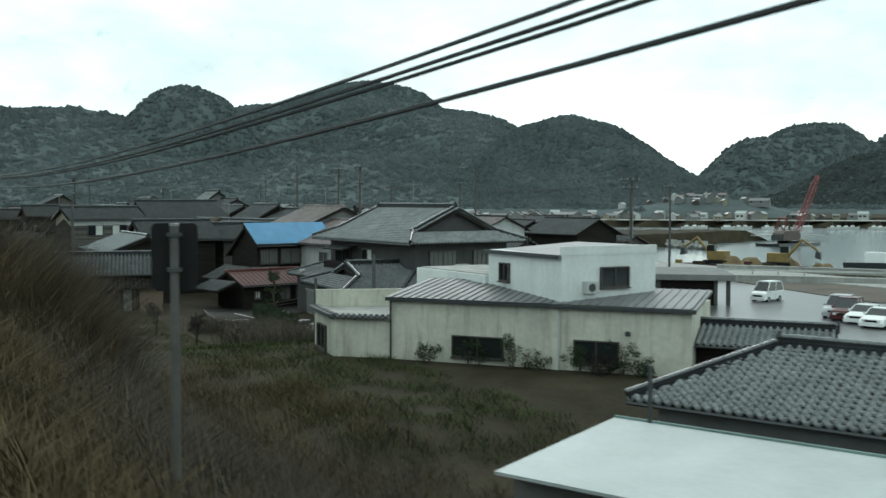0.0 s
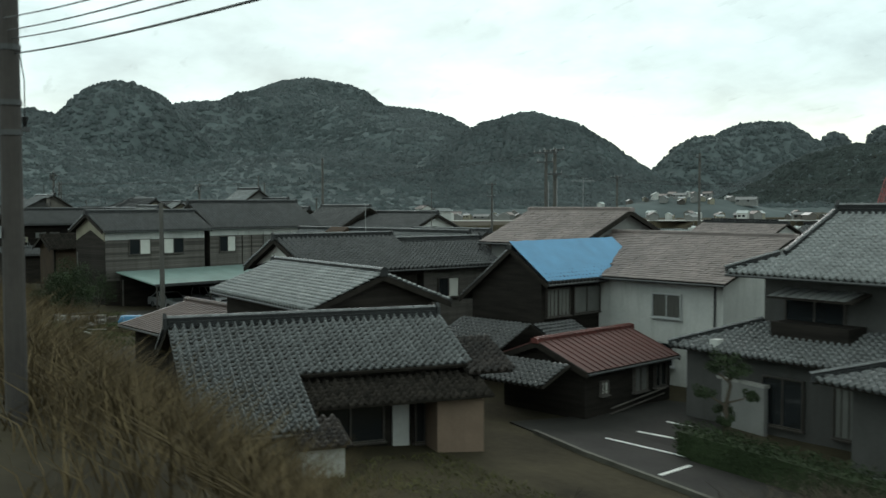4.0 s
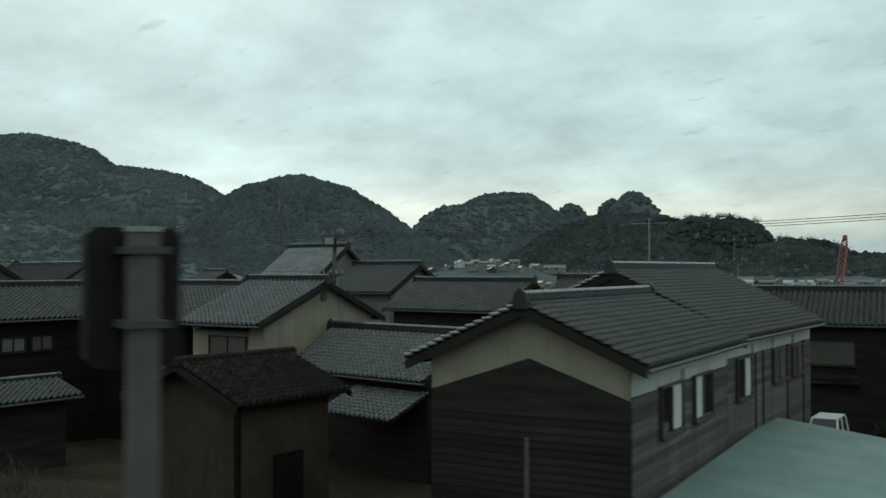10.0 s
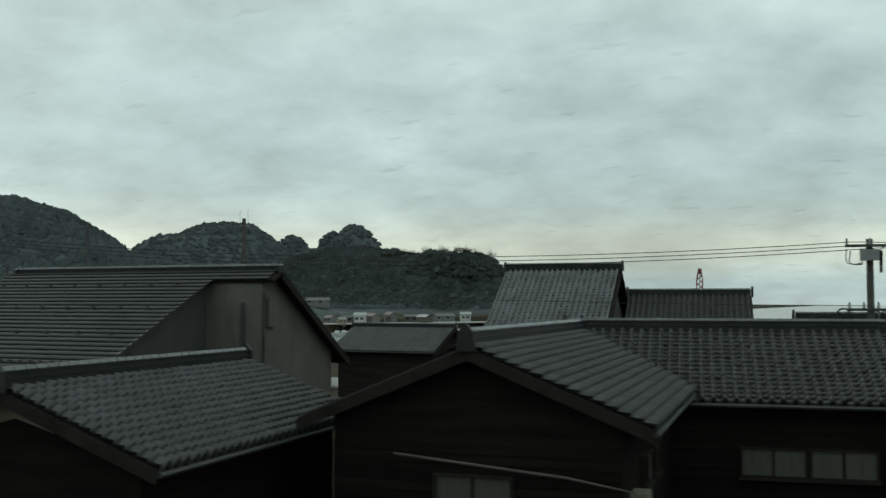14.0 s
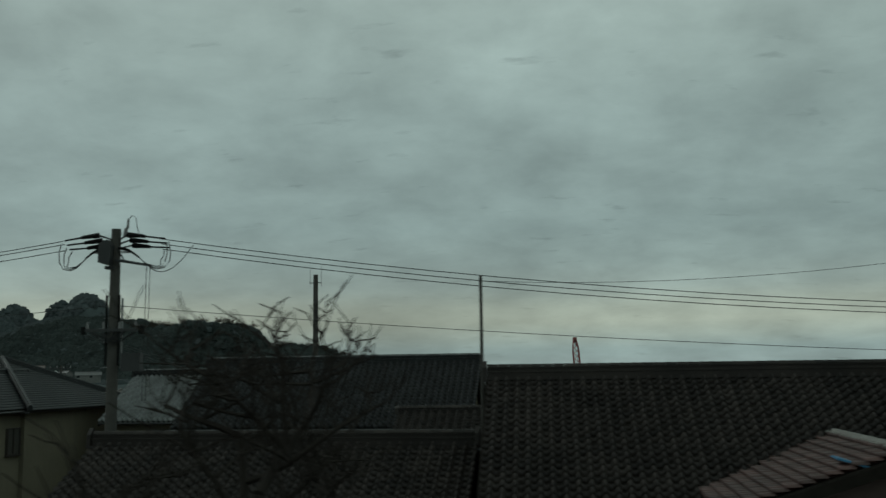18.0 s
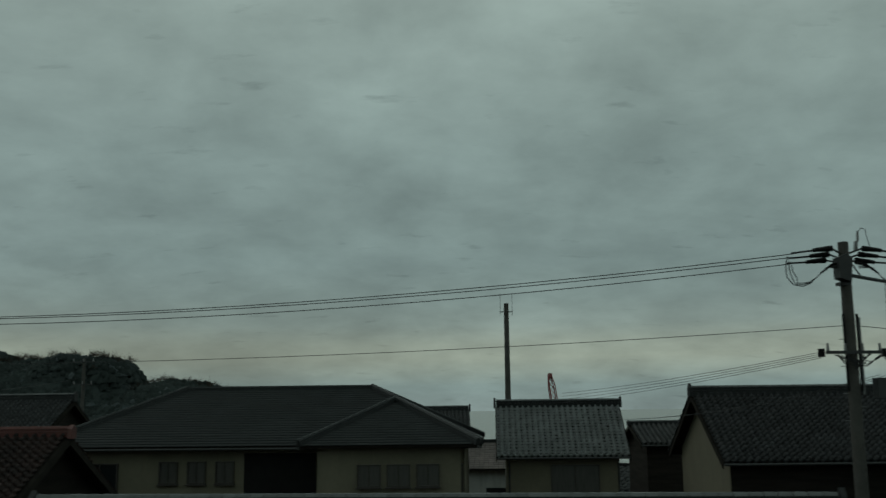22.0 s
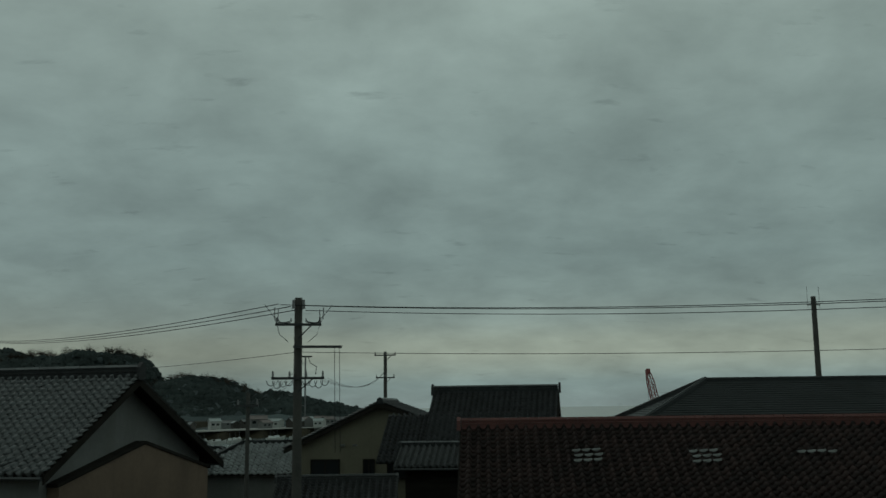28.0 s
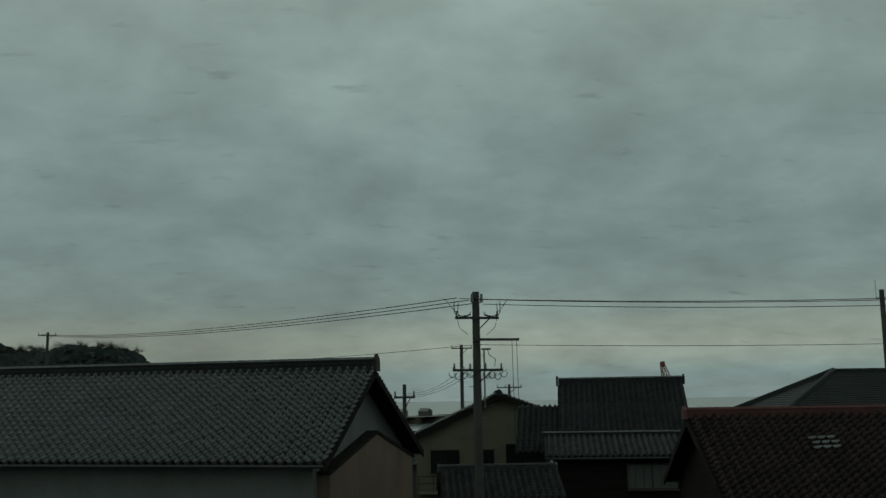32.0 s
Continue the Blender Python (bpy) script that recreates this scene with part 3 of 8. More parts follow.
# ---------------------------------------------------------------- windows, doors, boards
def window(parent, O, U, N, w, h, style="dark", frame_mat=None, name="window"):
    """A sliding window with its frame, two panes and a sill. O: lower left corner on the wall; U along it; N out of it."""
    frame_mat = frame_mat or M_ALU
    O, U, N = Vector(O), Vector(U).normalized(), Vector(N).normalized()
    Z = Vector((0, 0, 1))
    m = Matrix((U, N, Z)).transposed().to_4x4()
    m.translation = O
    b, d = 0.06, 0.14
    o, i_ = [(0, 0), (w, 0), (w, h), (0, h)], [(b, b), (w - b, b), (w - b, h - b), (b, h - b)]
    v = [(x, y, z) for y in (-0.02, d) for ring in (o, i_) for x, z in ring]
    f = []
    for k in range(4):
        q = (k + 1) % 4
        f += [(8 + k, 8 + q, 12 + q, 12 + k), (k, 8 + k, 8 + q, q)[::-1], (4 + k, 4 + q, 12 + q, 12 + k)[::-1]]
    s = Shape().add(v, f)
    win = part(name, s, frame_mat, parent, m=m)
    part("mullion", Shape().box(w / 2 - b / 2, 0.0, b, w / 2 + b / 2, d * 0.85, h - b), frame_mat, win)
    part("sill", Shape().box(-0.05, -0.02, -0.06, w + 0.05, d + 0.06, 0), frame_mat, win)
    looks = {"dark": (M_GLASS, M_GLASS), "half": (M_GLASS, M_BLIND), "half2": (M_BLIND, M_GLASS), "shoji": (M_SHOJI, M_SHOJI), "blind": (M_BLIND, M_BLIND), "dull": (M_CURTAIN, M_CURTAIN), "pale": (M_PALE, M_PALE)}[style]
    for k in range(2):
        x0 = b + k * (w / 2 - b / 2)
        p = Shape().box(x0, 0.0, b, x0 + w / 2 - b * 1.5 + (b / 2), 0.06 + 0.015 * k, h - b)
        part("pane", p, looks[k], win)
    if style == "shoji":
        bars = Shape()
        for k in range(1, 6):
            bars.box(w * k / 6 - 0.012, 0.06, b, w * k / 6 + 0.012, 0.095, h - b)
        part("lattice", bars, frame_mat, win)
    return win


def boards(parent, O, U, N, length, z0, z1, material, step=0.2):
    """Lapped weatherboards, each one a piece."""
    O, U, N = Vector(O), Vector(U).normalized(), Vector(N).normalized()
    n = int((z1 - z0) / step)
    m = Matrix((U, N, Vector((0, 0, 1)))).transposed().to_4x4()
    s = Shape().add([(0, 0, 0), (length, 0, 0), (length, 0.035, 0), (0, 0.035, 0), (0, 0, step * 1.02), (length, 0, step * 1.02), (length, 0.012, step * 1.02), (0, 0.012, step * 1.02)],
                    [(0, 1, 2, 3), (3, 2, 6, 7), (7, 6, 5, 4), (0, 3, 7, 4), (1, 5, 6, 2)])
    me = bpy.data.meshes.new("board")
    me.from_pydata(s.v, [], s.f)
    me.materials.append(material)
    for k in range(n):
        ob = new("board", me)
        ob.parent = parent
        m.translation = O + Vector((0, 0, z0 + k * step))
        ob.matrix_basis = m


# ---------------------------------------------------------------- a house under a ridge roof
def house(label, A, B, wf, wb, ef, eb, base=0.0, style='pan', roof_mat=None, wall=None, name="house", single=0, verge=0.45, tuck=0.65,
          hipA=0.0, hipB=0.0, ir=0.0, gable=None, front_poly=None, cut=None, back_tiles=True, ridge_mat=None, ridge_h=0.32, body=True, gutter=True, group="", back=None):
    """A house with walls and a tiled roof over the ridge from A to B. Seen from A towards B, the front slope lies to the right.
    wf, wb: the plan's depth from ridge to front and back eaves; ef, eb: the heights of the eaves. hipA, hipB: hipped ends of that run;
    ir: the height at which a small gable stands over a hip, as a share of the slope. Returns the thing and its local measures."""
    roof_mat, wall = roof_mat or M_KAWARA, wall or M_WOODD
    A, B = Vector(A), Vector(B)
    zr = (A.z + B.z) / 2 - base - ridge_h * 0.95
    L = math.hypot(B.x - A.x, B.y - A.y)
    turn = math.degrees(math.atan2(B.y - A.y, B.x - A.x))
    ob = thing(name, label, "house", (A.x, A.y, base), turn, group)
    hf, hb = ef - base, eb - base
    sf, sb = math.hypot(wf, zr - hf), math.hypot(wb, zr - hb)
    Vf, Vb = Vector((0, wf, zr - hf)).normalized(), Vector((0, -wb, zr - hb)).normalized()
    roof_s = Shape()
    x0, x1 = -hipA, L + hipB
    ra, rb = (0.0 if hipA else x0), (L if hipB else x1)

    def poly_for(s):
        if not ir or not (hipA or hipB):
            return [(x0, 0), (x1, 0), (rb, s), (ra, s)]
        k = ir
        left = [(ra - 0.3, s), (ra - 0.3, s * k), (x0, 0)] if hipA else [(x0, s), (x0, 0)]
        right = [(x1, 0), (rb + 0.3, s * k), (rb + 0.3, s)] if hipB else [(x1, 0), (x1, s)]
        return [*left, *right]
    pf, pb = (front_poly or poly_for(sf)), poly_for(sb)
    pt = 0.10

    def put(p, y, z, V):
        return [Vector((u, y, z)) + V * v for u, v in p]
    roof_s.slab(put(pf, -wf, hf, Vf), pt)
    roof_s.slab(list(reversed(put(pb, wb, hb, Vb))), pt)
    ends = []
    for flag, xe, xr, sg in ((hipA, x0, ra, -1), (hipB, x1, rb, 1)):
        if not flag:
            continue
        top = ir or 1.0
        run = flag * top if ir else flag
        he = min(hf, hb)
        c = [Vector((xe, -wf, hf)), Vector((xe, wb, hb))]
        t0 = Vector((xe - sg * (flag - 0.3 if ir else flag) , -wf * (1 - top), hf + (zr - hf) * top))
        t1 = Vector((xe - sg * (flag - 0.3 if ir else flag), wb * (1 - top), hb + (zr - hb) * top))
        quad = [c[0], c[1], t1, t0] if ir else [c[0], c[1], (t0 + t1) / 2]
        roof_s.slab(quad if sg > 0 else list(reversed(quad)), pt)
        U = Vector((0, sg, 0))
        O = c[0] if sg > 0 else c[1]
        mid = (t0 + t1) / 2
        V = Vector((mid.x - xe, 0, mid.z - he)).normalized()
        sl = math.hypot(mid.x - xe, mid.z - he)
        D = wf + wb
        e0 = (abs(t0.y - O.y), sl) if sg > 0 else (abs(t1.y - O.y), sl)
        e1 = (abs(t1.y - O.y), sl) if sg > 0 else (abs(t0.y - O.y), sl)
        ends.append((O, U, V, [(0, 0), (D, 0), e1, e0] if ir else [(0, 0), (D, 0), (abs(mid.y - O.y), sl)]))
        for c0, tt in ((c[0], t0), (c[1], t1)):
            ridge_line(ob, c0 + Vector((0, 0, 0.05)), tt + Vector((0, 0, 0.05)), ridge_mat, 0.2, 0.22, ends=False)
    roof = part("roof", roof_s, M_DECK, ob)
    lift = 0.012
    fo = Vector((0, -wf, hf)) + Vf.cross(Vector((1, 0, 0))) * -lift
    tile_slope(roof, fo, (1, 0, 0), Vf, pf, style, roof_mat, single)
    if back_tiles:
        bp = [(L - u, v) for u, v in reversed(pb)]
        tile_slope(roof, Vector((L, wb, hb)) + Vector((0, 0, lift)), (-1, 0, 0), Vb, bp, *(back or (style, roof_mat)), 0)
    for O, U, V, p in ends:
        tile_slope(roof, O + Vector((0, 0, lift)), U, V, p, style, roof_mat, 0)
    ridge_line(ob, (ra, 0, zr + 0.03), (rb, 0, zr + 0.03), ridge_mat, ridge_h)
    # barge boards on open gables
    for flag, xe, sg in ((hipA, x0, -1), (hipB, x1, 1)):
        if flag and not ir:
            continue
        xx = xe if not flag else (ra - 0.3 if sg < 0 else rb + 0.3)
        k = (1 - ir) if flag else 1.0
        for y, h in ((-wf, hf), (wb, hb)):
            if front_poly and y < 0:
                continue
            lo = Vector((xx, y * k, zr - (zr - h) * k - 0.02))
            hi = Vector((xx, 0, zr - 0.02))
            n = (hi - lo).normalized()
            up = Vector((0, 0, 0.24))
            s = Shape().prism([lo - up, hi - up, hi, lo] if sg * (1 if y > 0 else -1) > 0 else [lo, hi, hi - up, lo - up], (0.05 * sg, 0, 0))
            part("barge_board", s, M_DECK, ob)
            if flag:
                off = Vector((-sg * 0.22, 0, 0.06))
                ridge_line(ob, lo + off, hi + off, ridge_mat, 0.24, 0.24, ends=False)
    if gutter:
        for y, h, p in ((-wf, hf, pf), (wb, hb, pb)):
            low = [u for u, v in p if v == 0]
            if len(low) < 2:
                continue
            part("gutter", Shape().tube([(min(low), y * 1.01, h - 0.1), (max(low), y * 1.01, h - 0.1)], 0.06, 6), M_DARKMETAL, ob)
    yf, yb = wf - tuck, wb - tuck
    if cut:
        yf = cut
    ka, kb = x0 + (verge if not hipA else tuck), x1 - (verge if not hipB else tuck)
    zf_ = zr - (zr - hf) * yf / wf - 0.13
    zb_ = zr - (zr - hb) * yb / wb - 0.13
    w = None
    if body:
        s = Shape()
        if hipA or hipB:
            zz = min(zf_, zb_)
            s.box(ka, -yf, 0, kb, yb, zz)
            if ir:
                ga, gb = (ra + 0.05 if hipA else ka), (rb - 0.05 if hipB else kb)
                k = (1 - ir)
                s.prism([(ga, -wf * k, zr - (zr - hf) * k - 0.1), (ga, wb * k, zr - (zr - hb) * k - 0.1), (ga, 0, zr - 0.12)], (gb - ga, 0, 0))
        else:
            s.prism([(ka, -yf, 0), (ka, -yf, zf_), (ka, 0, zr - 0.13), (ka, yb, zb_), (ka, yb, 0)], (kb - ka, 0, 0))
        w = part("wall", s, wall, ob)
        # plaster panels of the gables
        if gable:
            gm, drop, gfrom = gable
            for xx, sg in ((ka, -1), (kb, 1)):
                if (hipA if sg < 0 else hipB):
                    continue
                zl = zf_ - drop
                poly = [(xx, -yf + 0.02, zl), (xx, -yf + 0.02, zf_), (xx, 0, zr - 0.15), (xx, yb - 0.02, zb_), (xx, yb - 0.02, zl), (xx, 0, zl + gfrom)]
                if sg > 0:
                    poly = list(reversed(poly))
                part("gable_panel", Shape().prism(list(reversed(poly)), (0.03 * sg, 0, 0)), gm, w)
    dims = dict(yf=yf, yb=yb, ka=ka, kb=kb, zf=zf_, zb=zb_, L=L, zr=zr, wall=w, roof=roof, wf=wf, wb=wb)
    return ob, dims


def face(dims, side):
    """Origin, direction and outward normal of a wall: f front, b back, a and z the ends."""
    if side == 'f':
        return Vector((dims['ka'], -dims['yf'], 0)), Vector((1, 0, 0)), Vector((0, -1, 0))
    if side == 'b':
        return Vector((dims['kb'], dims['yb'], 0)), Vector((-1, 0, 0)), Vector((0, 1, 0))
    if side == 'a':
        return Vector((dims['ka'], dims['yb'], 0)), Vector((0, -1, 0)), Vector((-1, 0, 0))
    return Vector((dims['kb'], -dims['yf'], 0)), Vector((0, 1, 0)), Vector((1, 0, 0))


def windows(ob, dims, side, rows, frame_mat=None):
    """Rows of (distance along the wall, sill height, width, height, look)."""
    O, U, N = face(dims, side)
    for s, z, w, h, look_ in rows:
        window(dims['wall'] or ob, O + U * s + Vector((0, 0, z)), U, N, w, h, look_, frame_mat)


def band(ob, dims, side, z0, z1, material, name="plaster_band", t=0.02):
    O, U, N = face(dims, side)
    ln = (dims['kb'] - dims['ka']) if side in 'fb' else (dims['yf'] + dims['yb'])
    a = O + Vector((0, 0, z0))
    part(name, Shape().prism([a, a + U * ln, a + U * ln + Vector((0, 0, z1 - z0)), a + Vector((0, 0, z1 - z0))], N * t), material, dims['wall'] or ob)


def pent_roof(parent, O, U, D, length, depth, drop, style, material, single=0, name="pent_roof"):
    """A lean-to roof: O is its upper left corner, U runs along the wall, D away from it."""
    O, U, D = Vector(O), Vector(U).normalized(), Vector(D).normalized()
    lo = O + D * depth - Vector((0, 0, drop))
    V = (O - lo).normalized()
    sl = (O - lo).length
    s = Shape().slab([lo, lo + U * length, O + U * length, O], 0.08)
    r = part(name, s, M_DECK, parent)
    tile_slope(r, lo + Vector((0, 0, 0.012)), U, V, [(0, 0), (length, 0), (length, sl), (0, sl)], style, material, single)
    return r


# ---------------------------------------------------------------- ground, sea and hills
WATER = -3.4


def land(x, y):
    """True on the railway's side of the harbour and on the far shore."""
    near = 96 + 6 * math.sin(x * 0.02) + max(-300 - x, 0) * 2.3 + 28 * math.exp(-((x + 75) / 35) ** 2) + 145 * math.exp(-((x + 240) / 38) ** 2)
    return y < near or x < -400 or (x < -235 and 0 < y - 316 - 1.41 * (x + 394) < 60)


def ground_height(x, y):
    if y < 0.9:
        return 6.2
    if y < 8.0:
        z = 6.2 - (y - 0.9) / 7.1 * 5.2
    elif y < 24:
        z = 1.0 - (y - 8.0) / 16.0 * 1.0
    else:
        z = 0.0
    # the level garden before the works
    k = min(max((x + 58) / 7, 0), 1) * min(max((-24 - x) / 5, 0), 1) * min(max((35 - y) / 4, 0), 1)
    z = max(z, 1.25 * k)
    return z + 0.12 * noise.noise((x * 0.25, y * 0.25, 0)) * (1 if y < 20 else 0.3)


gx = np.unique(np.concatenate([np.linspace(-4000, -420, 22), np.arange(-420, 60, 2.5), np.linspace(60, 3000, 16)]))
gy = np.unique(np.concatenate([np.linspace(-1500, -6, 8), np.arange(-6, 30, 1.0), np.arange(30, 112, 3.0), np.linspace(112, 1000, 50), np.linspace(1000, 4500, 10)]))
gv = []
for yy in gy:
    for xx in gx:
        gv.append((xx, yy, ground_height(xx, yy) if land(xx, yy) else -7.0))
nx = len(gx)
gf = np.array([(j * nx + i, j * nx + i + 1, (j + 1) * nx + i + 1, (j + 1) * nx + i) for j in range(len(gy) - 1) for i in range(nx - 1)])
tagged(link_mesh("ground", fast_mesh("ground", np.array(gv), gf), M_EARTH), "damp brown winter ground with grassy railway bank", "ground", kind="structure")
water = part("water", Shape().add([(-4500, 85, WATER), (3500, 85, WATER), (3500, 4800, WATER), (-4500, 4800, WATER)], [(0, 1, 2, 3)]), M_WATER)
tagged(water, "calm grey harbour and open sea", "water", kind="structure")

# rounded wooded hills: middle, height, reach, and how steep the edge is
HILLS = [(-1535, 168, 136, 344), (-1373, 345, 163, 129), (-1551, 520, 160, 256), (-1802, 802, 234, 289), (-1544, 649, 184, 253), (-1346, 711, 148, 229), (-1174, 663, 111, 182),
         (-1178, 758, 100, 143), (-1020, 480, 60, 250), (-825, 596, 91, 118), (-1148, 1206, 111, 98), (-1130, 1312, 139, 138), (-1079, 1438, 118, 62), (-1060, 1538, 128, 52),
         (-1006, 1526, 139, 72), (-900, 1330, 70, 200), (-738, 1039, 73, 151), (-582, 882, 52, 108), (-530, 850, 53, 56, 3.0), (-440, 815, 33, 58), (-375, 792, 19, 48), (-335, 780, 11, 35), (-490, 460, 11, 50)]


def hill_height(x, y):
    h = 0.0
    for cx, cy, top, r, *steep in HILLS:
        q = ((x - cx) ** 2 + (y - cy) ** 2) / (r * r)
        if q < 4:
            h = max(h, top * math.exp(-0.9 * q ** (steep[0] if steep else 1.15)))
    if h < 1.5:
        return -3.0
    return h * 1.028 + h * 0.07 * noise.noise((x * 0.012, y * 0.012, 3.0)) + 2.5 * noise.noise((x * 0.04, y * 0.04, 7.0))


hx, hy = np.arange(-2350, -240, 12.0), np.arange(-300, 1900, 12.0)
hz = np.array([[hill_height(x, y) for x in hx] for y in hy])
HX, HY = np.meshgrid(hx, hy)
hn = len(hx)
hq_all = np.array([(j * hn + i, j * hn + i + 1, (j + 1) * hn + i + 1, (j + 1) * hn + i) for j in range(len(hy) - 1) for i in range(hn - 1)
               if max(hz[j, i], hz[j, i + 1], hz[j + 1, i], hz[j + 1, i + 1]) > 0])


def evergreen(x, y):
    """True on the near headland, coloured darker, without the far hills' painted haze."""
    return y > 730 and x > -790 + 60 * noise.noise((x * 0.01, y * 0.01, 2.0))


hp = np.stack([HX.ravel(), HY.ravel(), hz.ravel()], 1)
dark_q = np.array([evergreen(*hp[q[0]][:2]) for q in hq_all])
tagged(link_mesh("hills", fast_mesh("hills", hp, hq_all[~dark_q]), M_HILL), "dark winter woodland hills with haze painted into the colour", "hill", kind="structure")
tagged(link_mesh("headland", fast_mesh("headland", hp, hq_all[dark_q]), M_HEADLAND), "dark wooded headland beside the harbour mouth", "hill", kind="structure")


def canopy(name, pts, sizes, material, rng, label):
    """Woodland as uneven tree crowns, each one a small rounded tuft."""
    n, k = len(pts), 4
    prof = np.array([(1.05, -0.3), (0.85, 0.4), (0.2, 0.8)])
    tall = rng.uniform(0.5, 1.1, n)
    ang = rng.uniform(0, 2 * np.pi, (n, 1, 1)) + (np.arange(k) * 2 * np.pi / k)[None, None, :]
    r = prof[:, 0][None, :, None] * rng.uniform(0.7, 1.3, (n, 3, k)) * sizes[:, None, None]
    z = np.broadcast_to(prof[:, 1][None, :, None] * (sizes * tall)[:, None, None], (n, 3, k)) + rng.normal(0, 0.12, (n, 3, k)) * sizes[:, None, None]
    P = np.stack([r * np.cos(ang), r * np.sin(ang), z], 3) + pts[:, None, None, :]
    f = np.array([(a * k + i, a * k + (i + 1) % k, (a + 1) * k + (i + 1) % k, (a + 1) * k + i) for a in range(2) for i in range(k)])
    F = (f[None] + (np.arange(n) * 3 * k)[:, None, None]).reshape(-1, 4)
    me = fast_mesh(name, P.reshape(-1, 3), F)
    me.shade_smooth()
    return tagged(link_mesh(name, me, material), label, "woodland", kind="stuff")


rng = np.random.default_rng(11)
slope_y, slope_x = np.gradient(hz, 12.0)
tp, ts, bare = [], [], []
cx_ = np.concatenate([rng.uniform(-2200, -260, 120000), rng.uniform(-960, -290, 46000)])
cy_ = np.concatenate([rng.uniform(-250, 1800, 120000), rng.uniform(400, 1230, 46000)])
for x, y in zip(cx_, cy_):
    h = hill_height(x, y)
    if h < 4 or math.hypot(x + 490, y - 460) < 58:
        continue
    i, j = int((x - hx[0]) / 12), int((y - hy[0]) / 12)
    d = math.hypot(x + 150, y)
    # trees on the slopes that face the town and on the crests
    if (slope_x[j, i] * (x + 150) + slope_y[j, i] * y) / d < -0.12:
        continue
    s_ = min(2.6 + 0.0019 * d, 5.2) * rng.uniform(0.6, 1.25)
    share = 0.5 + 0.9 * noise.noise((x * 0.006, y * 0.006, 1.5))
    tp.append((x, y, h - 0.3 * s_))
    ts.append(s_)
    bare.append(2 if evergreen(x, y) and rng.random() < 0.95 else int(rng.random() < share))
tp, ts, bare = np.array(tp), np.array(ts), np.array(bare)
canopy("hill_woodland", tp[bare == 0], ts[bare == 0], M_FOREST, rng, "dense green trees on the far hills, coloured pale for mist")
canopy("headland_woodland", tp[bare == 2], ts[bare == 2], M_FORESTD, rng, "dense dark trees covering the near headland")
canopy("bare_hill_woodland", tp[bare == 1], ts[bare == 1], M_FORESTB, rng, "bare greyish deciduous trees among the hill evergreens, paled for haze")


# ---------------------------------------------------------------- houses beside the first stretch
def white_works():
    """The stained white works building with a flat upper block."""
    ob = thing("factory", "stained white concrete works building with flat grey roofs", "building", (-43.7, 20.9, 0), 39.4)
    b = 0.9
    s = Shape().prism([(0, 0, b - 1), (14.6, 0, b - 1), (14.6, 6.5, b - 1), (0, 6.5, b - 1)], (0, 0, 4.15 - b + 1))
    w = part("wall", s, M_WHITEB, ob)
    part("eaves_trim", Shape().box(-0.15, -0.3, 4.15, 8.35, -0.18, 4.32).box(8.35, -0.3, 4.12, 14.8, -0.18, 4.28), M_DARKMETAL, ob)
    for x0, x1, zb in ((-0.15, 8.35, 4.85), (8.35, 14.8, 4.7)):
        r = part("flat_roof", Shape().slab([(x0, -0.3, 4.32), (x1, -0.3, 4.32), (x1, 5.5, zb), (x0, 5.5, zb)], 0.12), M_GREYM, ob)
        tile_slope(r, (x0, -0.3, 4.34), (1, 0, 0), (0, 5.8, zb - 4.32), [(0, 0), (x1 - x0, 0), (x1 - x0, 5.7), (0, 5.7)], 'seam', M_GREYM, 0)
    for x, z, ww, hh in ((3.3, 1.55, 2.6, 1.05), (9.3, 1.6, 2.1, 1.1)):
        window(w, (x, 0, z), (1, 0, 0), (0, -1, 0), ww, hh, "dark")
    part("downpipe", Shape().tube([(0.05, -0.1, 4.2), (0.05, -0.1, 0.3)], 0.05), M_DARKMETAL, ob)
    part("downpipe", Shape().tube([(8.6, -0.1, 4.2), (8.6, -0.1, 1.0)], 0.06), M_WHITEP, ob)
    part("pilaster", Shape().box(8.25, -0.12, 0, 8.55, 0.0, 4.15), M_WHITEB, ob)
    part("wall_lamp", Shape().box(11.7, -0.25, 3.0, 11.9, 0, 3.2), M_DARKMETAL, ob)
    # lower wing with a wavy tiled edge, parapet wall behind
    plan = [(0, 0), (-2.9, -0.5), (-5.9, 2.9), (-5.9, 8.0), (0, 6.5)]
    wing = part("wing_wall", Shape().prism([(x, y, -0.2) for x, y in reversed(plan)], (0, 0, 3.35)), M_WHITEB, ob)
    lw = Vector((-3.0, 3.4, 0)).normalized()
    window(wing, Vector((-5.2, 2.1, 1.3)), -lw, Vector((-lw.y, lw.x, 0)) * (1 if lw.x > 0 else 1), 1.9, 1.3, "dark")
    pr_ = part("wing_roof", Shape().prism([(x * 1.03, y - 0.12, 3.16) for x, y in reversed(plan)], (0, 0, 0.1)), M_CONC, ob)
    for p, q in (((-2.95, -0.62), (0.0, -0.12)), ((-6.05, 2.9), (-2.95, -0.62))):
        p, q = Vector((*p, 3.27)), Vector((*q, 3.27))
        u = (q - p).normalized()
        v = Vector((-u.y, u.x, 0.12)).normalized()
        tile_slope(pr_, p - v * 0.2, u, v, [(0, 0), ((q - p).length, 0), ((q - p).length, 0.5), (0, 0.5)], 'pan', M_KAWARA, 60)
    part("parapet", Shape().prism([(-6.0, 3.2, 3.1), (-0.6, 6.2, 3.1), (-0.7, 6.4, 3.1), (-6.1, 3.4, 3.1)], (0, 0, 1.1)), M_WHITEB, ob)
    return ob


white_works()


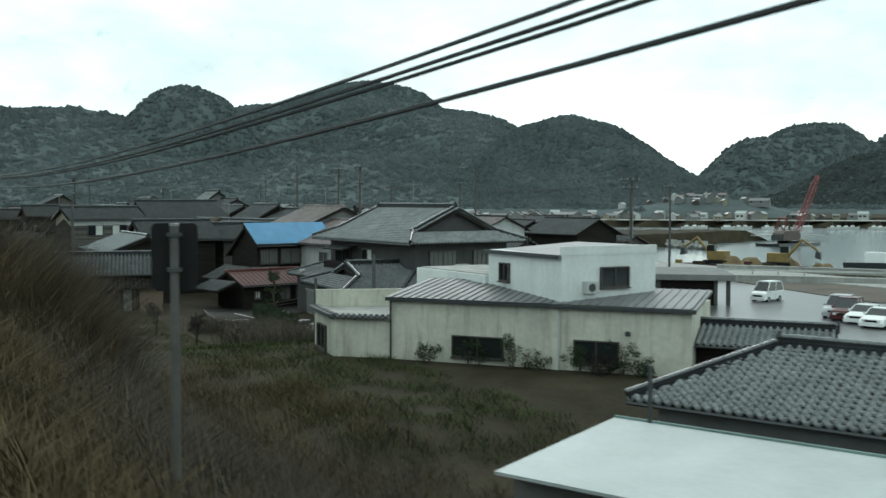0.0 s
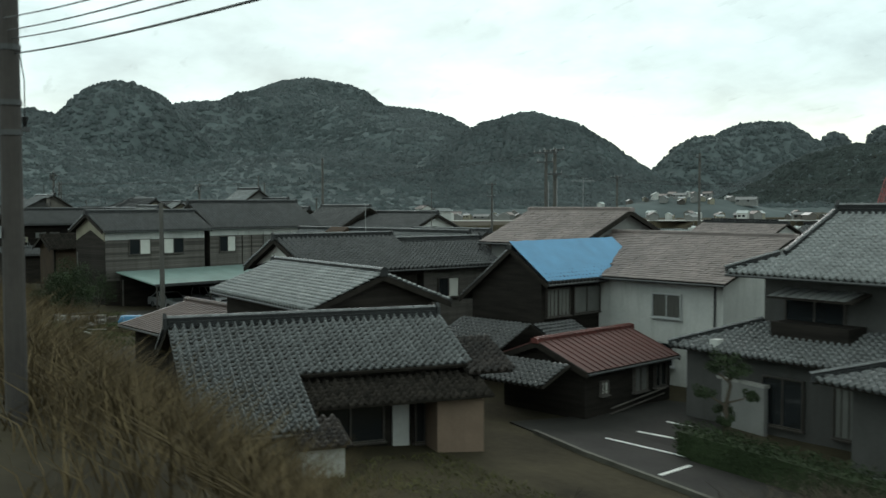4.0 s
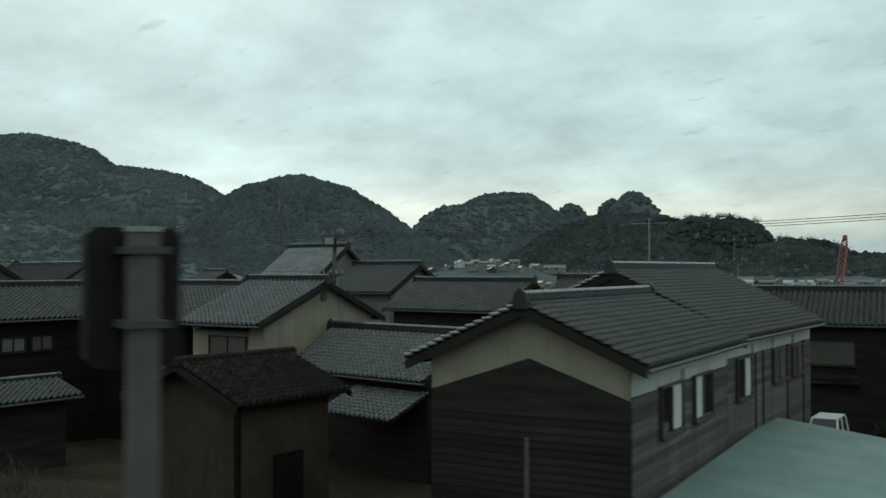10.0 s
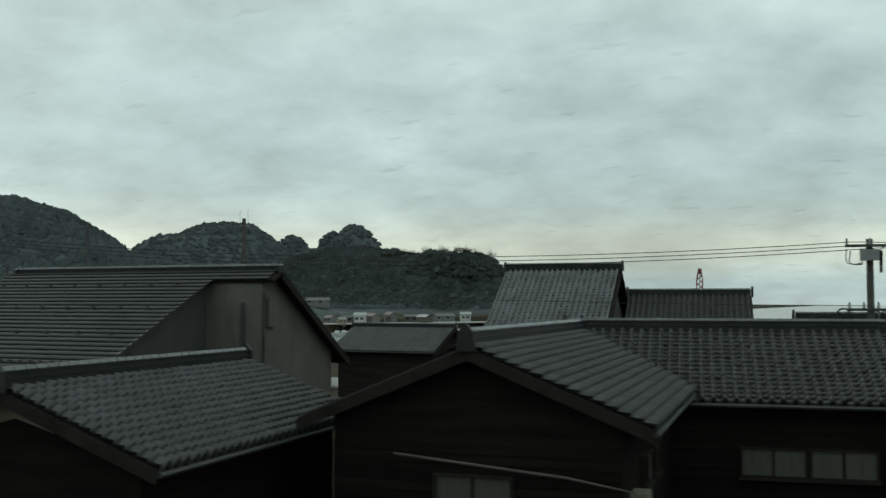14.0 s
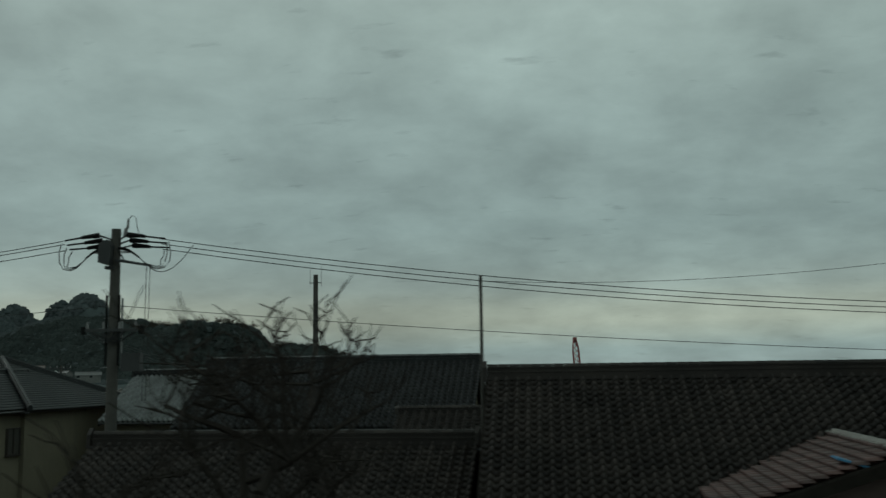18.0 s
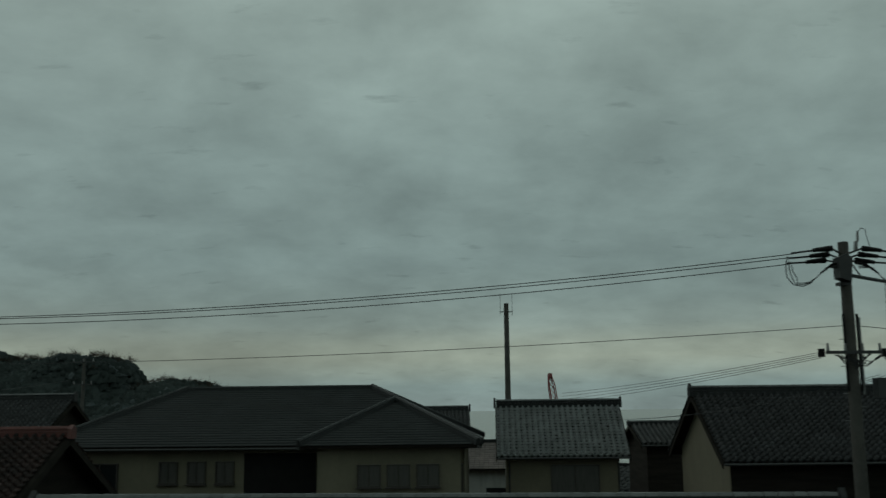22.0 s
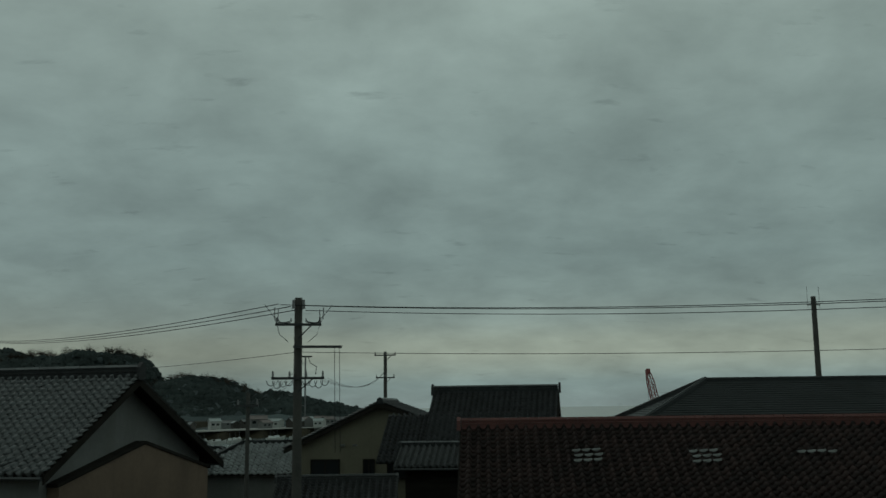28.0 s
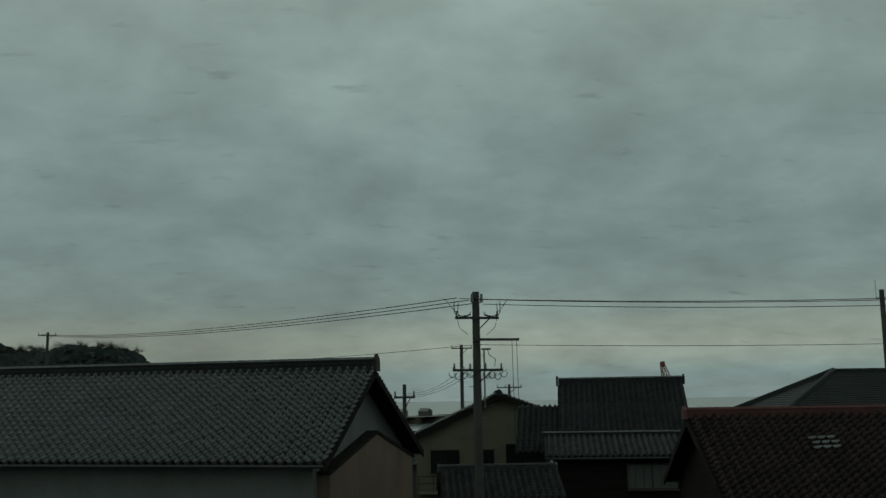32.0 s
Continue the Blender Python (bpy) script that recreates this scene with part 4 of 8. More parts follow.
def upper_block():
    ob = thing("factory_block", "white rendered upper storey with flat roof and air conditioner", "building", (-43.6, 26.5, 0), 0)
    w = part("wall", Shape().box(0, 0, 0, 6.5, 5.6, 6.55), M_WHITEU, ob)
    part("flat_roof", Shape().slab([(-0.15, -0.15, 6.5), (6.45, -0.15, 6.56), (6.45, 5.7, 6.9), (-0.15, 5.7, 6.85)], 0.16), M_GREYM, ob)
    part("fascia", Shape().box(-0.2, -0.22, 6.36, 6.4, -0.15, 6.56), M_DARKMETAL, ob)
    part("parapet", Shape().box(6.4, -0.03, 6.55, 6.53, 5.63, 6.95), M_WHITEU, ob)
    window(w, (1.2, 0, 5.0), (1, 0, 0), (0, -1, 0), 0.9, 0.95, "dark")
    window(w, (6.5, 2.2, 4.95), (0, 1, 0), (1, 0, 0), 1.7, 1.0, "dark")
    ac = part("air_conditioner", Shape().box(6.5, 1.2, 4.75, 6.85, 1.9, 5.3), M_WHITEP, ob)
    part("fan_grille", Shape().tube([(6.85, 1.5, 5.02), (6.87, 1.5, 5.02)], 0.2, 14), M_DARKMETAL, ac)
    p = part("parapet", Shape().prism([(-7.0, -0.6, 0), (-0.0, -0.2, 0), (0, 4, 0), (-7, 4, 0)], (0, 0, 5.2)), M_WHITEU, ob)
    part("flat_roof", Shape().prism([(-6.9, -0.4, 5.2), (-0.1, 0.0, 5.2), (-0.1, 3.9, 5.2), (-6.9, 3.9, 5.2)], (0, 0, 0.06)), M_CONC, ob)
    return ob


upper_block()


def manor():
    """Large two-storey house with hip-and-gable roofs on both floors."""
    ob, d = house("large two-storey house with grey tiled hip-and-gable roof", (-74.5, 34.6, 8.82), (-63.3, 35.5, 8.85), 5.2, 5.0, 6.1, 6.1, 0.0,
                  'pan', M_KAWARA_L, M_DARKP, single=260, hipA=1.9, hipB=2.3, ir=0.28, tuck=1.1, ridge_h=0.4)
    w = d['wall']
    O, U, N = face(d, 'z')
    for k, lk in ((1.1, "shoji"), (4.9, "shoji")):
        window(w, O + U * k + Vector((0, 0, 4.35)), U, N, 2.4, 1.15, lk)
    ac = part("air_conditioner", Shape().box(d['kb'], -0.9, 3.95, d['kb'] + 0.35, 0.3, 4.5), M_WHITEP, ob)
    O, U, N = face(d, 'f')
    windows(ob, d, 'f', [(1.0, 3.9, 2.6, 1.5, "dark"), (5.5, 4.2, 1.6, 1.2, "half")])
    # ground floor with skirt roofs
    g = part("ground_floor_wall", Shape().box(-3.2, -6.0, 0, 13.4, 5.2, 3.0), M_DARKP, ob)
    yf, dp, drop = d['yf'], 2.7, 1.0
    x0, x1, y0, y1 = d['ka'] - dp, d['kb'] + dp, -yf - dp, d['yb'] + dp
    for c, U, inward, ln in (((x0, y0), (1, 0, 0), (0, 1), x1 - x0), ((x1, y0), (0, 1, 0), (-1, 0), y1 - y0), ((x0, y1), (0, -1, 0), (1, 0), y1 - y0)):
        o, u = Vector((*c, 3.05)), Vector(U)
        v = Vector((inward[0] * dp, inward[1] * dp, drop))
        q = part("skirt_roof", Shape().slab([o, o + u * ln, o + u * (ln - dp) + v, o + u * dp + v], 0.09), M_DECK, ob)
        tile_slope(q, o + Vector((0, 0, 0.012)), u, v, [(0, 0), (ln, 0), (ln - dp, v.length), (dp, v.length)], 'pan', M_KAWARA_M, 0)
    for cx, cy, ix, iy in ((x0, y0, d['ka'], -yf), (x1, y0, d['kb'], -yf)):
        ridge_line(ob, (cx, cy, 3.1), (ix, iy, 4.1), None, 0.18, 0.22, ends=False)
    pent_roof(ob, (0.2, -yf, 5.55), (1, 0, 0), (0, -1, 0), 3.6, 1.3, 0.25, style='seam', material=M_GREYM, name="balcony_roof")
    part("balcony", Shape().box(0.3, -yf - 1.2, 3.5, 3.6, -yf, 4.3), M_WOODD, ob)
    for k in range(5):
        window(g, (13.4, -5.2 + k * 2.0, 1.0), (0, 1, 0), (1, 0, 0), 1.7, 1.6, "half" if k % 2 else "dark")
    for k in range(3):
        window(g, (0.5 + k * 3.0, -6.0, 0.4), (1, 0, 0), (0, -1, 0), 1.8, 1.9, "shoji" if k == 1 else "dark")
    part("rain_head", Shape().box(-1.6, -6.6, 3.1, -1.2, -6.2, 3.5), M_WHITEP, ob)
    e, ed = house("front wing with its own grey tiled hip-and-gable roof", (-64.3, 27.4, 4.8), (-64.0, 33.5, 4.8), 4.6, 4.7, 3.05, 3.05, 0.0, 'pan', M_KAWARA_M,
                  M_DARKP, name="porch_wing", single=120, hipA=2.0, ir=0.45, tuck=0.9)
    windows(e, ed, 'a', [(1.5, 0.5, 1.8, 1.9, "shoji"), (5.0, 0.5, 1.8, 1.9, "shoji")])


manor()

# house under the blue tarpaulin
ob, d = house("dark wooden house with blue tarpaulin over its roof", (-88.0, 27.2, 6.85), (-89.6, 35.4, 6.8), 2.45, 3.6, 5.05, 4.0, 0.0, 'pan', M_KAWARA, M_WOODD, verge=0.3, ridge_h=0.12)
tp_poly = [(-0.05, -0.1), (d['L'] + 0.1, -0.05), (d['L'] + 0.05, 3.1), (-0.1, 3.12)]
s = Shape()
cols, rws = 14, 6
Vt = Vector((0, 2.45, 1.8)).normalized()
for j in range(rws + 1):
    for i in range(cols + 1):
        p = Vector((-0.1 + (d['L'] + 0.2) * i / cols, -2.5, 5.05)) + Vt * (3.15 * j / rws)
        s.v.append(tuple(p + Vector((0, -0.03, 0.13 + 0.03 * noise.noise((i * 1.3, j * 1.1, 2))))))
s.f = [(j * (cols + 1) + i, j * (cols + 1) + i + 1, (j + 1) * (cols + 1) + i + 1, (j + 1) * (cols + 1) + i) for j in range(rws) for i in range(cols)]
part("tarpaulin", s, M_TARP, ob, "bright blue tarpaulin", smooth=True)
windows(ob, d, 'f', [(0.3, 3.3, 1.8, 1.4, "shoji"), (2.4, 3.3, 2.2, 1.4, "pale"), (5.0, 3.3, 2.0, 1.4, "shoji")])
pent_roof(ob, (-0.5, -d['yf'] - 0.1, 3.0), (1, 0, 0), (0, -1, 0), 3.0, 1.9, 0.9, 'pan', M_KAWARA)
pent_roof(ob, (-0.4, 3.0, 3.0), (0, -1, 0), (-1, 0, 0), 4.6, 2.4, 1.1, 'pan', M_KAWARA)

# rusty shed
ob, d = house("dark shed with rusty red corrugated roof", (-81.3, 23.6, 3.2), (-82.7, 30.3, 3.15), 2.75, 2.4, 2.05, 2.2, 0.0, 'seam', M_RUST, M_WOODD, name="shed", verge=0.25, tuck=0.35, ridge_mat=M_RIDGE_R, ridge_h=0.1)
windows(ob, d, 'f', [(1.0, 0.9, 0.5, 0.6, "blind"), (3.4, 0.7, 1.0, 1.1, "pale"), (5.0, 0.7, 0.9, 1.1, "dark")], M_WOODG)
pent_roof(ob, (-0.2, 2.2, 2.3), (0, -1, 0), (-1, 0, 0), 4.2, 1.8, 0.7, 'pan', M_KAWARA)
part("ladder", Shape().tube([(1.6, -2.7, 0.1), (5.6, -2.75, 0.45)], 0.03).tube([(1.6, -2.75, 0.35), (5.6, -2.8, 0.7)], 0.03), M_WOODG, ob)

# grey-brown tiled houses behind the tarpaulin
Lm = math.hypot(6.4, 7.3 - 0.114 - 5.2)
ob, d = house("pale rendered house with mauve-brown tiled roof", (-92.0, 37.4, 7.3), (-80.3, 39.3, 7.3), 6.4, 5.0, 5.2, 5.4, 0.0, 'small', M_MAUVE, M_WHITEP, verge=0.5, ridge_h=0.12, ridge_mat=M_MAUVE,
              front_poly=[(4.3, 0), (11.85, 0), (11.85, Lm), (0, Lm), (0, Lm * 0.6), (2.4, Lm * 0.6), (4.3, Lm * 0.2)])
windows(ob, d, 'f', [(6.9, 3.3, 1.7, 1.2, "dull"), (6.6, 0.9, 1.6, 1.2, "dark")], M_ALUL)
part("downpipe", Shape().tube([(d['kb'] - 0.4, -d['yf'] - 0.08, 5.0), (d['kb'] - 0.4, -d['yf'] - 0.08, 0)], 0.05), M_DARKMETAL, ob)
ob, d = house("house with mauve-brown tiled roof and boarded gable", (-99.6, 37.5, 8.6), (-91.4, 38.6, 8.6), 4.6, 4.6, 6.55, 6.55, 0.0, 'small', M_MAUVE, M_GREYP, ridge_h=0.12, ridge_mat=M_MAUVE)

# L-shaped cottage with the catslide roof
Ls = math.hypot(6.2, 2.85)
v1 = Ls * (6.2 - 3.4) / 6.2
ob, d = house("dark old cottage with grey tiled catslide roof", (-82.0, 8.0, 5.0), (-80.0, 17.7, 5.0), 6.2, 3.6, 2.15, 3.4, 0.3, 'pan', M_KAWARA_M, M_WOODD, name="cottage", single=300,
              verge=0.3, cut=2.9, front_poly=[(0, 0), (3.7, 0), (3.7, v1), (9.9, v1), (9.9, Ls), (0, Ls)])
part("catslide_wall", Shape().prism([(0.4, -5.6, 0), (0.4, -5.6, 2.0), (0.4, -2.9, 3.2), (0.4, -2.9, 0)], (3.0, 0, 0)), M_GREYP, ob)
part("door", Shape().box(1.4, -5.66, 0.1, 2.3, -5.6, 1.75), M_DARKMETAL, ob)
pent_roof(ob, (3.7, -2.8, 2.75), (1, 0, 0), (0, -1, 0), 6.6, 1.9, 0.6, 'pan', M_OLDTILE)
pent_roof(ob, (3.0, -5.5, 2.0), (1, 0, 0), (0, -1, 0), 1.6, 1.7, 0.45, 'pan', M_KAWARA_B)
sh = part("lean_to", Shape().box(3.15, -7.0, 0, 4.4, -5.6, 1.55), M_WHITEP, ob)
pent_roof(ob, (9.7, -1.2, 3.7), (1, 0, 0), (0, -1, 0), 1.7, 2.6, 0.9, 'pan', M_KAWARA_B)
part("white_door", Shape().box(7.2, -3.0, 0.05, 7.8, -2.9, 2.05), M_WHITEP, ob)
windows(ob, d, 'f', [(4.2, 0.5, 2.4, 1.6, "dark"), (7.7, 0.3, 0.8, 1.7, "half")])
part("tan_wall", Shape().box(8.4, -4.2, 0, 10.1, -2.6, 2.0), M_TAN, ob)

# low tiled house along the lane, and its neighbours
ob, d = house("dark house with pale grey tiled roof", (-95.2, 17.6, 6.2), (-84.1, 17.7, 6.2), 3.4, 3.4, 4.7, 4.7, 0.0, 'pan', M_KAWARA_L, M_WOODD, single=220, ridge_h=0.2)
ob, d = house("dark house with grey tiled roof and open gable", (-100.0, 27.4, 6.85), (-100.6, 34.0, 6.85), 3.0, 3.3, 5.2, 5.2, 0.0, 'pan', M_KAWARA, M_WOODG)
windows(ob, d, 'f', [(1.0, 3.3, 1.6, 1.2, "half"), (4.0, 3.3, 1.0, 0.8, "blind")])

# tiled roof and white roof close to the line
ob, d = house("house with pale grey tiled hipped roof", (-20.7, 22.8, 5.0), (-7.5, 28.5, 5.0), 3.6, 3.6, 3.3, 3.3, 0.0, 'pan', M_KAWARA_L, M_GREYP, single=220, hipA=3.2, ridge_h=0.3)
windows(ob, d, 'f', [(4.5, 1.4, 1.5, 0.9, "dark")], M_ALUL)
ob = thing("shed", "low shed with flat white sheet-metal roof", "shed", (-21.5, 17.2, 0), 23.6)
part("wall", Shape().box(0.3, -5.5, 0.3, 13.5, -0.3, 2.85), M_GREYP, ob)
part("roof", Shape().slab([(0.3, -6.3, 2.92), (14.2, -6.3, 2.98), (14.2, 0, 3.02), (0, 0, 3.02)], 0.08), M_WHITEM, ob, "bright white sheet roof")
part("verge_trim", Shape().box(0, -0.02, 2.88, 14.2, 0.06, 3.08), M_TEAL, ob)
ob, d = house("small tiled outhouse beside the white works", (-35.2, 31.6, 3.6), (-29.6, 36.0, 3.6), 2.2, 2.2, 2.7, 2.7, 0.0, 'pan', M_KAWARA_L, M_WOODD, name="outhouse")

M_SKYLID = mat("pale_corrugated_plastic", (0.30, 0.36, 0.34), 0.5, 0.2, 1.5, 0.2, streak=0.3)
# ---------------------------------------------------------------- houses beside the second stretch
ob, d = house("two-storey weatherboarded house with dark tiled roof and white gable", (-136.0, 17.5, 8.4), (-138.0, 27.6, 8.35), 3.3, 3.5, 6.65, 6.55, 0.0, 'pan', M_KAWARA, M_WOODD, single=280,
              gable=(M_PLASTER, 1.0, 0.95), tuck=0.55)
band(ob, d, 'f', 5.85, d['zf'], M_WHITEP)
O, U, N = face(d, 'f')
boards(d['wall'], O, U, N, d['kb'] - d['ka'], 2.4, 5.85, M_WOODG)
O, U, N = face(d, 'a')
boards(d['wall'], O, U, N, d['yf'] + d['yb'], 0.4, 5.5, M_WOODD)
windows(ob, d, 'f', [(2.1, 4.55, 2.0, 1.35, "half"), (5.3, 4.55, 2.0, 1.35, "half2")])
part("rain_head", Shape().box(4.6, -d['yf'] - 0.15, 5.9, 4.85, -d['yf'], 6.2), M_WHITEP, ob)
ob, d = house("two-storey weatherboarded house with dark tiled roof", (-139.6, 27.7, 9.25), (-141.2, 39.4, 9.2), 4.7, 4.5, 6.72, 6.8, 0.0, 'pan', M_KAWARA, M_WOODD, single=260, tuck=0.55, verge=0.06)
band(ob, d, 'f', 6.0, d['zf'], M_WHITEP)
O, U, N = face(d, 'f')
boards(d['wall'], O, U, N, d['kb'] - d['ka'], 2.4, 6.0, M_WOODG)
windows(ob, d, 'f', [(0.9, 4.5, 1.7, 1.45, "half"), (5.5, 4.7, 1.9, 1.25, "shoji"), (8.4, 4.7, 1.7, 1.2, "shoji")])
for k in (3.3, 4.3, 7.8, 10.4):
    part("batten", Shape().box(k, -d['yf'] - 0.07, 2.4, k + 0.08, -d['yf'], 6.0), M_WOODD, d['wall'])
for k in (2.9, 5.6, 8.6):
    part("bracket", Shape().box(k, -d['yf'] - 0.12, 6.0, k + 0.2, -d['yf'], 6.35), M_WHITEP, d['wall'])




def carport():
    ob = thing("carport", "open carport with faded teal sheet-metal roof", "carport", (-133.0, 19.3, 0), 101.5)
    r = part("roof", Shape().slab([(0, -6.6, 2.5), (11.0, -6.6, 2.4), (11.0, -5.2, 2.47), (16.0, -5.2, 2.5), (15.8, 0.4, 3.25), (0, 0.2, 3.2)], 0.1), M_TEAL, ob)
    part("fascia", Shape().box(0, -6.68, 2.3, 11.0, -6.6, 2.52), M_DARKMETAL, ob)
    for x, y in ((0.3, -6.3), (5.2, -6.3), (10.6, -6.2), (15.5, -5.0), (0.3, -0.4)):
        part("post", Shape().box(x, y, 0, x + 0.12, y + 0.12, 2.5), M_WOODG, ob)
    part("beam", Shape().box(0.2, -6.4, 2.25, 11, -6.25, 2.4), M_WOODD, ob)
    part("back_wall", Shape().box(0.2, -0.3, 0, 15.5, -0.1, 2.9), M_WOODD, ob)
    part("side_wall", Shape().box(12.5, -4.6, 0, 15.6, -0.3, 2.4), M_WOODD, ob)


carport()

ob, d = house("low wooden house with dark tiled roof and rooftop skylight", (-124.6, 32.4, 6.98), (-106.6, 37.3, 6.95), 3.2, 3.4, 4.8, 4.8, 0.0, 'pan', M_KAWARA_M, M_WOODD, single=300, ridge_h=0.25)
windows(ob, d, 'f', [(0.7, 2.3, 1.9, 1.7, "dull"), (2.75, 3.05, 2.1, 0.85, "shoji"), (7.0, 2.5, 1.8, 1.3, "dull"), (10.5, 2.5, 1.8, 1.3, "dull")], M_WOODG)
part("skylight_box", Shape().prism([(4.4, -1.75, 5.9), (6.4, -1.75, 5.9), (6.4, -0.35, 6.75), (4.4, -0.35, 6.75)], (0, -0.1, 0.32)), M_WOODB, ob)
part("skylight_lid", Shape().slab([(4.2, -2.75, 5.35), (6.5, -2.75, 5.35), (6.3, -1.75, 5.95), (4.4, -1.75, 5.95)], 0.06), M_SKYLID, ob)
O, U, N = face(d, 'f')
boards(d['wall'], O, U, N, d['kb'] - d['ka'], 0.2, 4.4, M_WOODD)
yl = -d['yf']
part("pent_roof", Shape().slab([(3.9, yl - 2.7, 2.15), (11.6, yl - 2.5, 2.3), (11.6, yl, 2.75), (4.1, yl, 2.6)], 0.05), M_DARKMETAL, ob, "thin dark sheet-metal pent roof")
part("roof_patch", Shape().slab([(6.6, yl - 1.5, 2.43), (8.9, yl - 1.4, 2.47), (8.9, yl - 1.1, 2.53), (6.8, yl - 1.2, 2.49)], 0.02), M_DULLM, ob)
lt = part("lean_to", Shape().box(4.3, yl - 2.3, 0, 11.2, yl, 2.12), M_WOODD, ob)
boards(lt, (4.3, yl - 2.3, 0), (1, 0, 0), (0, -1, 0), 6.9, 0.1, 2.05, M_WOODD)
part("white_panel", Shape().box(6.7, yl - 2.36, 1.0, 7.45, yl - 2.3, 1.9), M_SHOJI, lt)
part("white_panel", Shape().box(10.1, yl - 2.36, 1.1, 10.9, yl - 2.3, 2.0), M_SHOJI, lt)
part("pale_panel", Shape().box(5.6, yl - 2.35, 0.1, 7.0, yl - 2.3, 0.8), M_PALE, lt)
part("drainpipe", Shape().tube([(8.6, yl - 2.4, 2.1), (8.6, yl - 2.4, 0.1)], 0.04, 8), M_GREYM, lt)
house("long low house with grey tiled roof behind the skylight house", (-120.0, 40.7, 6.92), (-111.9, 42.9, 6.82), 2.6, 2.9, 5.55, 5.5, 0.0, 'pan', M_KAWARA, M_WOODD, ridge_h=0.26)
ob, d = house("dark wooden house with grey tiled roof and white gable", (-100.0, 19.6, 7.25), (-100.2, 27.2, 7.15), 4.4, 4.3, 5.3, 5.15, 0.0, 'pan', M_KAWARA, M_WOODD, gable=(M_WHITEP, 0.1, 0.55), ridge_h=0.25, single=150)
windows(ob, d, 'f', [(1.5, 3.4, 1.6, 1.2, "dark")])
windows(ob, d, 'b', [(1.5, 3.3, 1.6, 1.2, "dark")])
ob, d = house("shed with brown sheet-metal roof", (-100.6, 14.8, 3.85), (-90.5, 16.0, 3.8), 3.8, 3.0, 2.75, 3.0, 0.0, 'seam', M_BROWNM, M_WOODD, name="shed", ridge_h=0.1, ridge_mat=M_BROWNM)
ob, d = house("shed with pale plastered gable and dark curved roof", (-99.8, 18.6, 4.75), (-99.8, 20.4, 4.75), 2.0, 6.2, 3.45, 1.95, 0.0, 'seam', M_GREYM, M_WHITEP, name="shed", ridge_h=0.1, tuck=0.3, verge=0.1)
ob, d = house("timber house with grey tiled roof and white gable", (-147.5, 51.5, 8.05), (-137.6, 54.3, 8.0), 3.9, 4.0, 6.1, 6.1, 0.0, 'pan', M_KAWARA, M_WOODD, gable=(M_WHITEP, 0.2, 0.4))
windows(ob, d, 'f', [(3.2, 3.9, 4.6, 1.3, "dull")], M_WOODB)
part("balcony_rail", Shape().box(2.6, -d['yf'] - 0.5, 3.25, 8.4, -d['yf'] - 0.4, 3.4), M_WOODB, ob)
part("balcony_floor", Shape().box(2.6, -d['yf'] - 0.5, 2.95, 8.4, -d['yf'], 3.05), M_WOODD, ob)
ob, d = house("low wing with tiled roof and an air conditioner", (-136.4, 50.2, 6.1), (-130.0, 51.9, 6.1), 2.2, 2.5, 4.8, 4.75, 0.0, 'pan', M_KAWARA_M, M_WOODD, name="house_wing", single=60, ridge_h=0.2)
ac = part("air_conditioner", Shape().box(1.3, -d['yf'] - 0.34, 3.5, 2.2, -d['yf'], 4.1), M_PALE, ob, "pale air conditioner on the wall")
part("fan_grille", Shape().tube([(1.6, -d['yf'] - 0.36, 3.8), (1.6, -d['yf'] - 0.34, 3.8)], 0.22, 14), M_DARKMETAL, ac)

ob, d = house("two-storey cream plastered house with tiled gable roof", (-162.6, 29.4, 8.72), (-157.2, 30.1, 8.72), 4.8, 4.6, 6.5, 6.5, 0.0, 'pan', M_KAWARA_M, M_PLASTER, single=300, verge=0.35)
windows(ob, d, 'f', [(1.2, 4.35, 2.5, 1.55, "dull")], M_WOODB)
part("window_hood", Shape().slab([(1.0, -d['yf'] - 0.5, 6.15), (4.2, -d['yf'] - 0.5, 6.15), (4.2, -d['yf'], 6.3), (1.0, -d['yf'], 6.3)], 0.06), M_DARKMETAL, ob)
part("round_vent", Shape().tube([(d['kb'], 0, d['zr'] - 0.75), (d['kb'] + 0.1, 0, d['zr'] - 0.75)], 0.22, 12), M_DARKMETAL, ob)
pent_roof(ob, (2.5, -d['yf'] - 1.9, 3.95), (0, 1, 0), (1, 0, 0), 1.9, 2.7, 0.6, 'seam', M_BROWNM, name="porch_roof")
pent_roof(ob, (2.5, -d['yf'], 3.95), (0, -1, 0), (-1, 0, 0), 1.9, 2.9, 0.6, 'seam', M_BROWNM, name="porch_roof")
part("porch_wall", Shape().box(1.2, -d['yf'] - 1.5, 0, 4.6, -d['yf'], 3.3), M_PLASTER, ob)
ob, d = house("low wooden house with grey tiled roof", (-157.4, 30.5, 6.4), (-148.2, 30.3, 6.4), 3.0, 3.2, 4.35, 4.4, 0.0, 'pan', M_KAWARA_M, M_WOODD, single=240)
pent_roof(ob, (4.5, -d['yf'] - 0.1, 3.8), (1, 0, 0), (0, -1, 0), 4.4, 2.2, 0.9, 'pan', M_KAWARA_M, 40)
ob, d = house("dark house with long grey tiled roof behind the cream house", (-168.0, 48.2, 8.5), (-158.2, 48.8, 8.45), 3.6, 3.8, 6.4, 6.4, 0.0, 'pan', M_KAWARA, M_WOODD)
windows(ob, d, 'f', [(5.0, 3.6, 1.6, 1.3, "dark")])
ob, d = house("dark house with long grey tiled roof and dark boarded gable", (-157.0, 50.0, 8.7), (-146.0, 50.6, 8.7), 3.6, 3.8, 6.3, 6.3, 0.0, 'pan', M_KAWARA, M_WOODD)
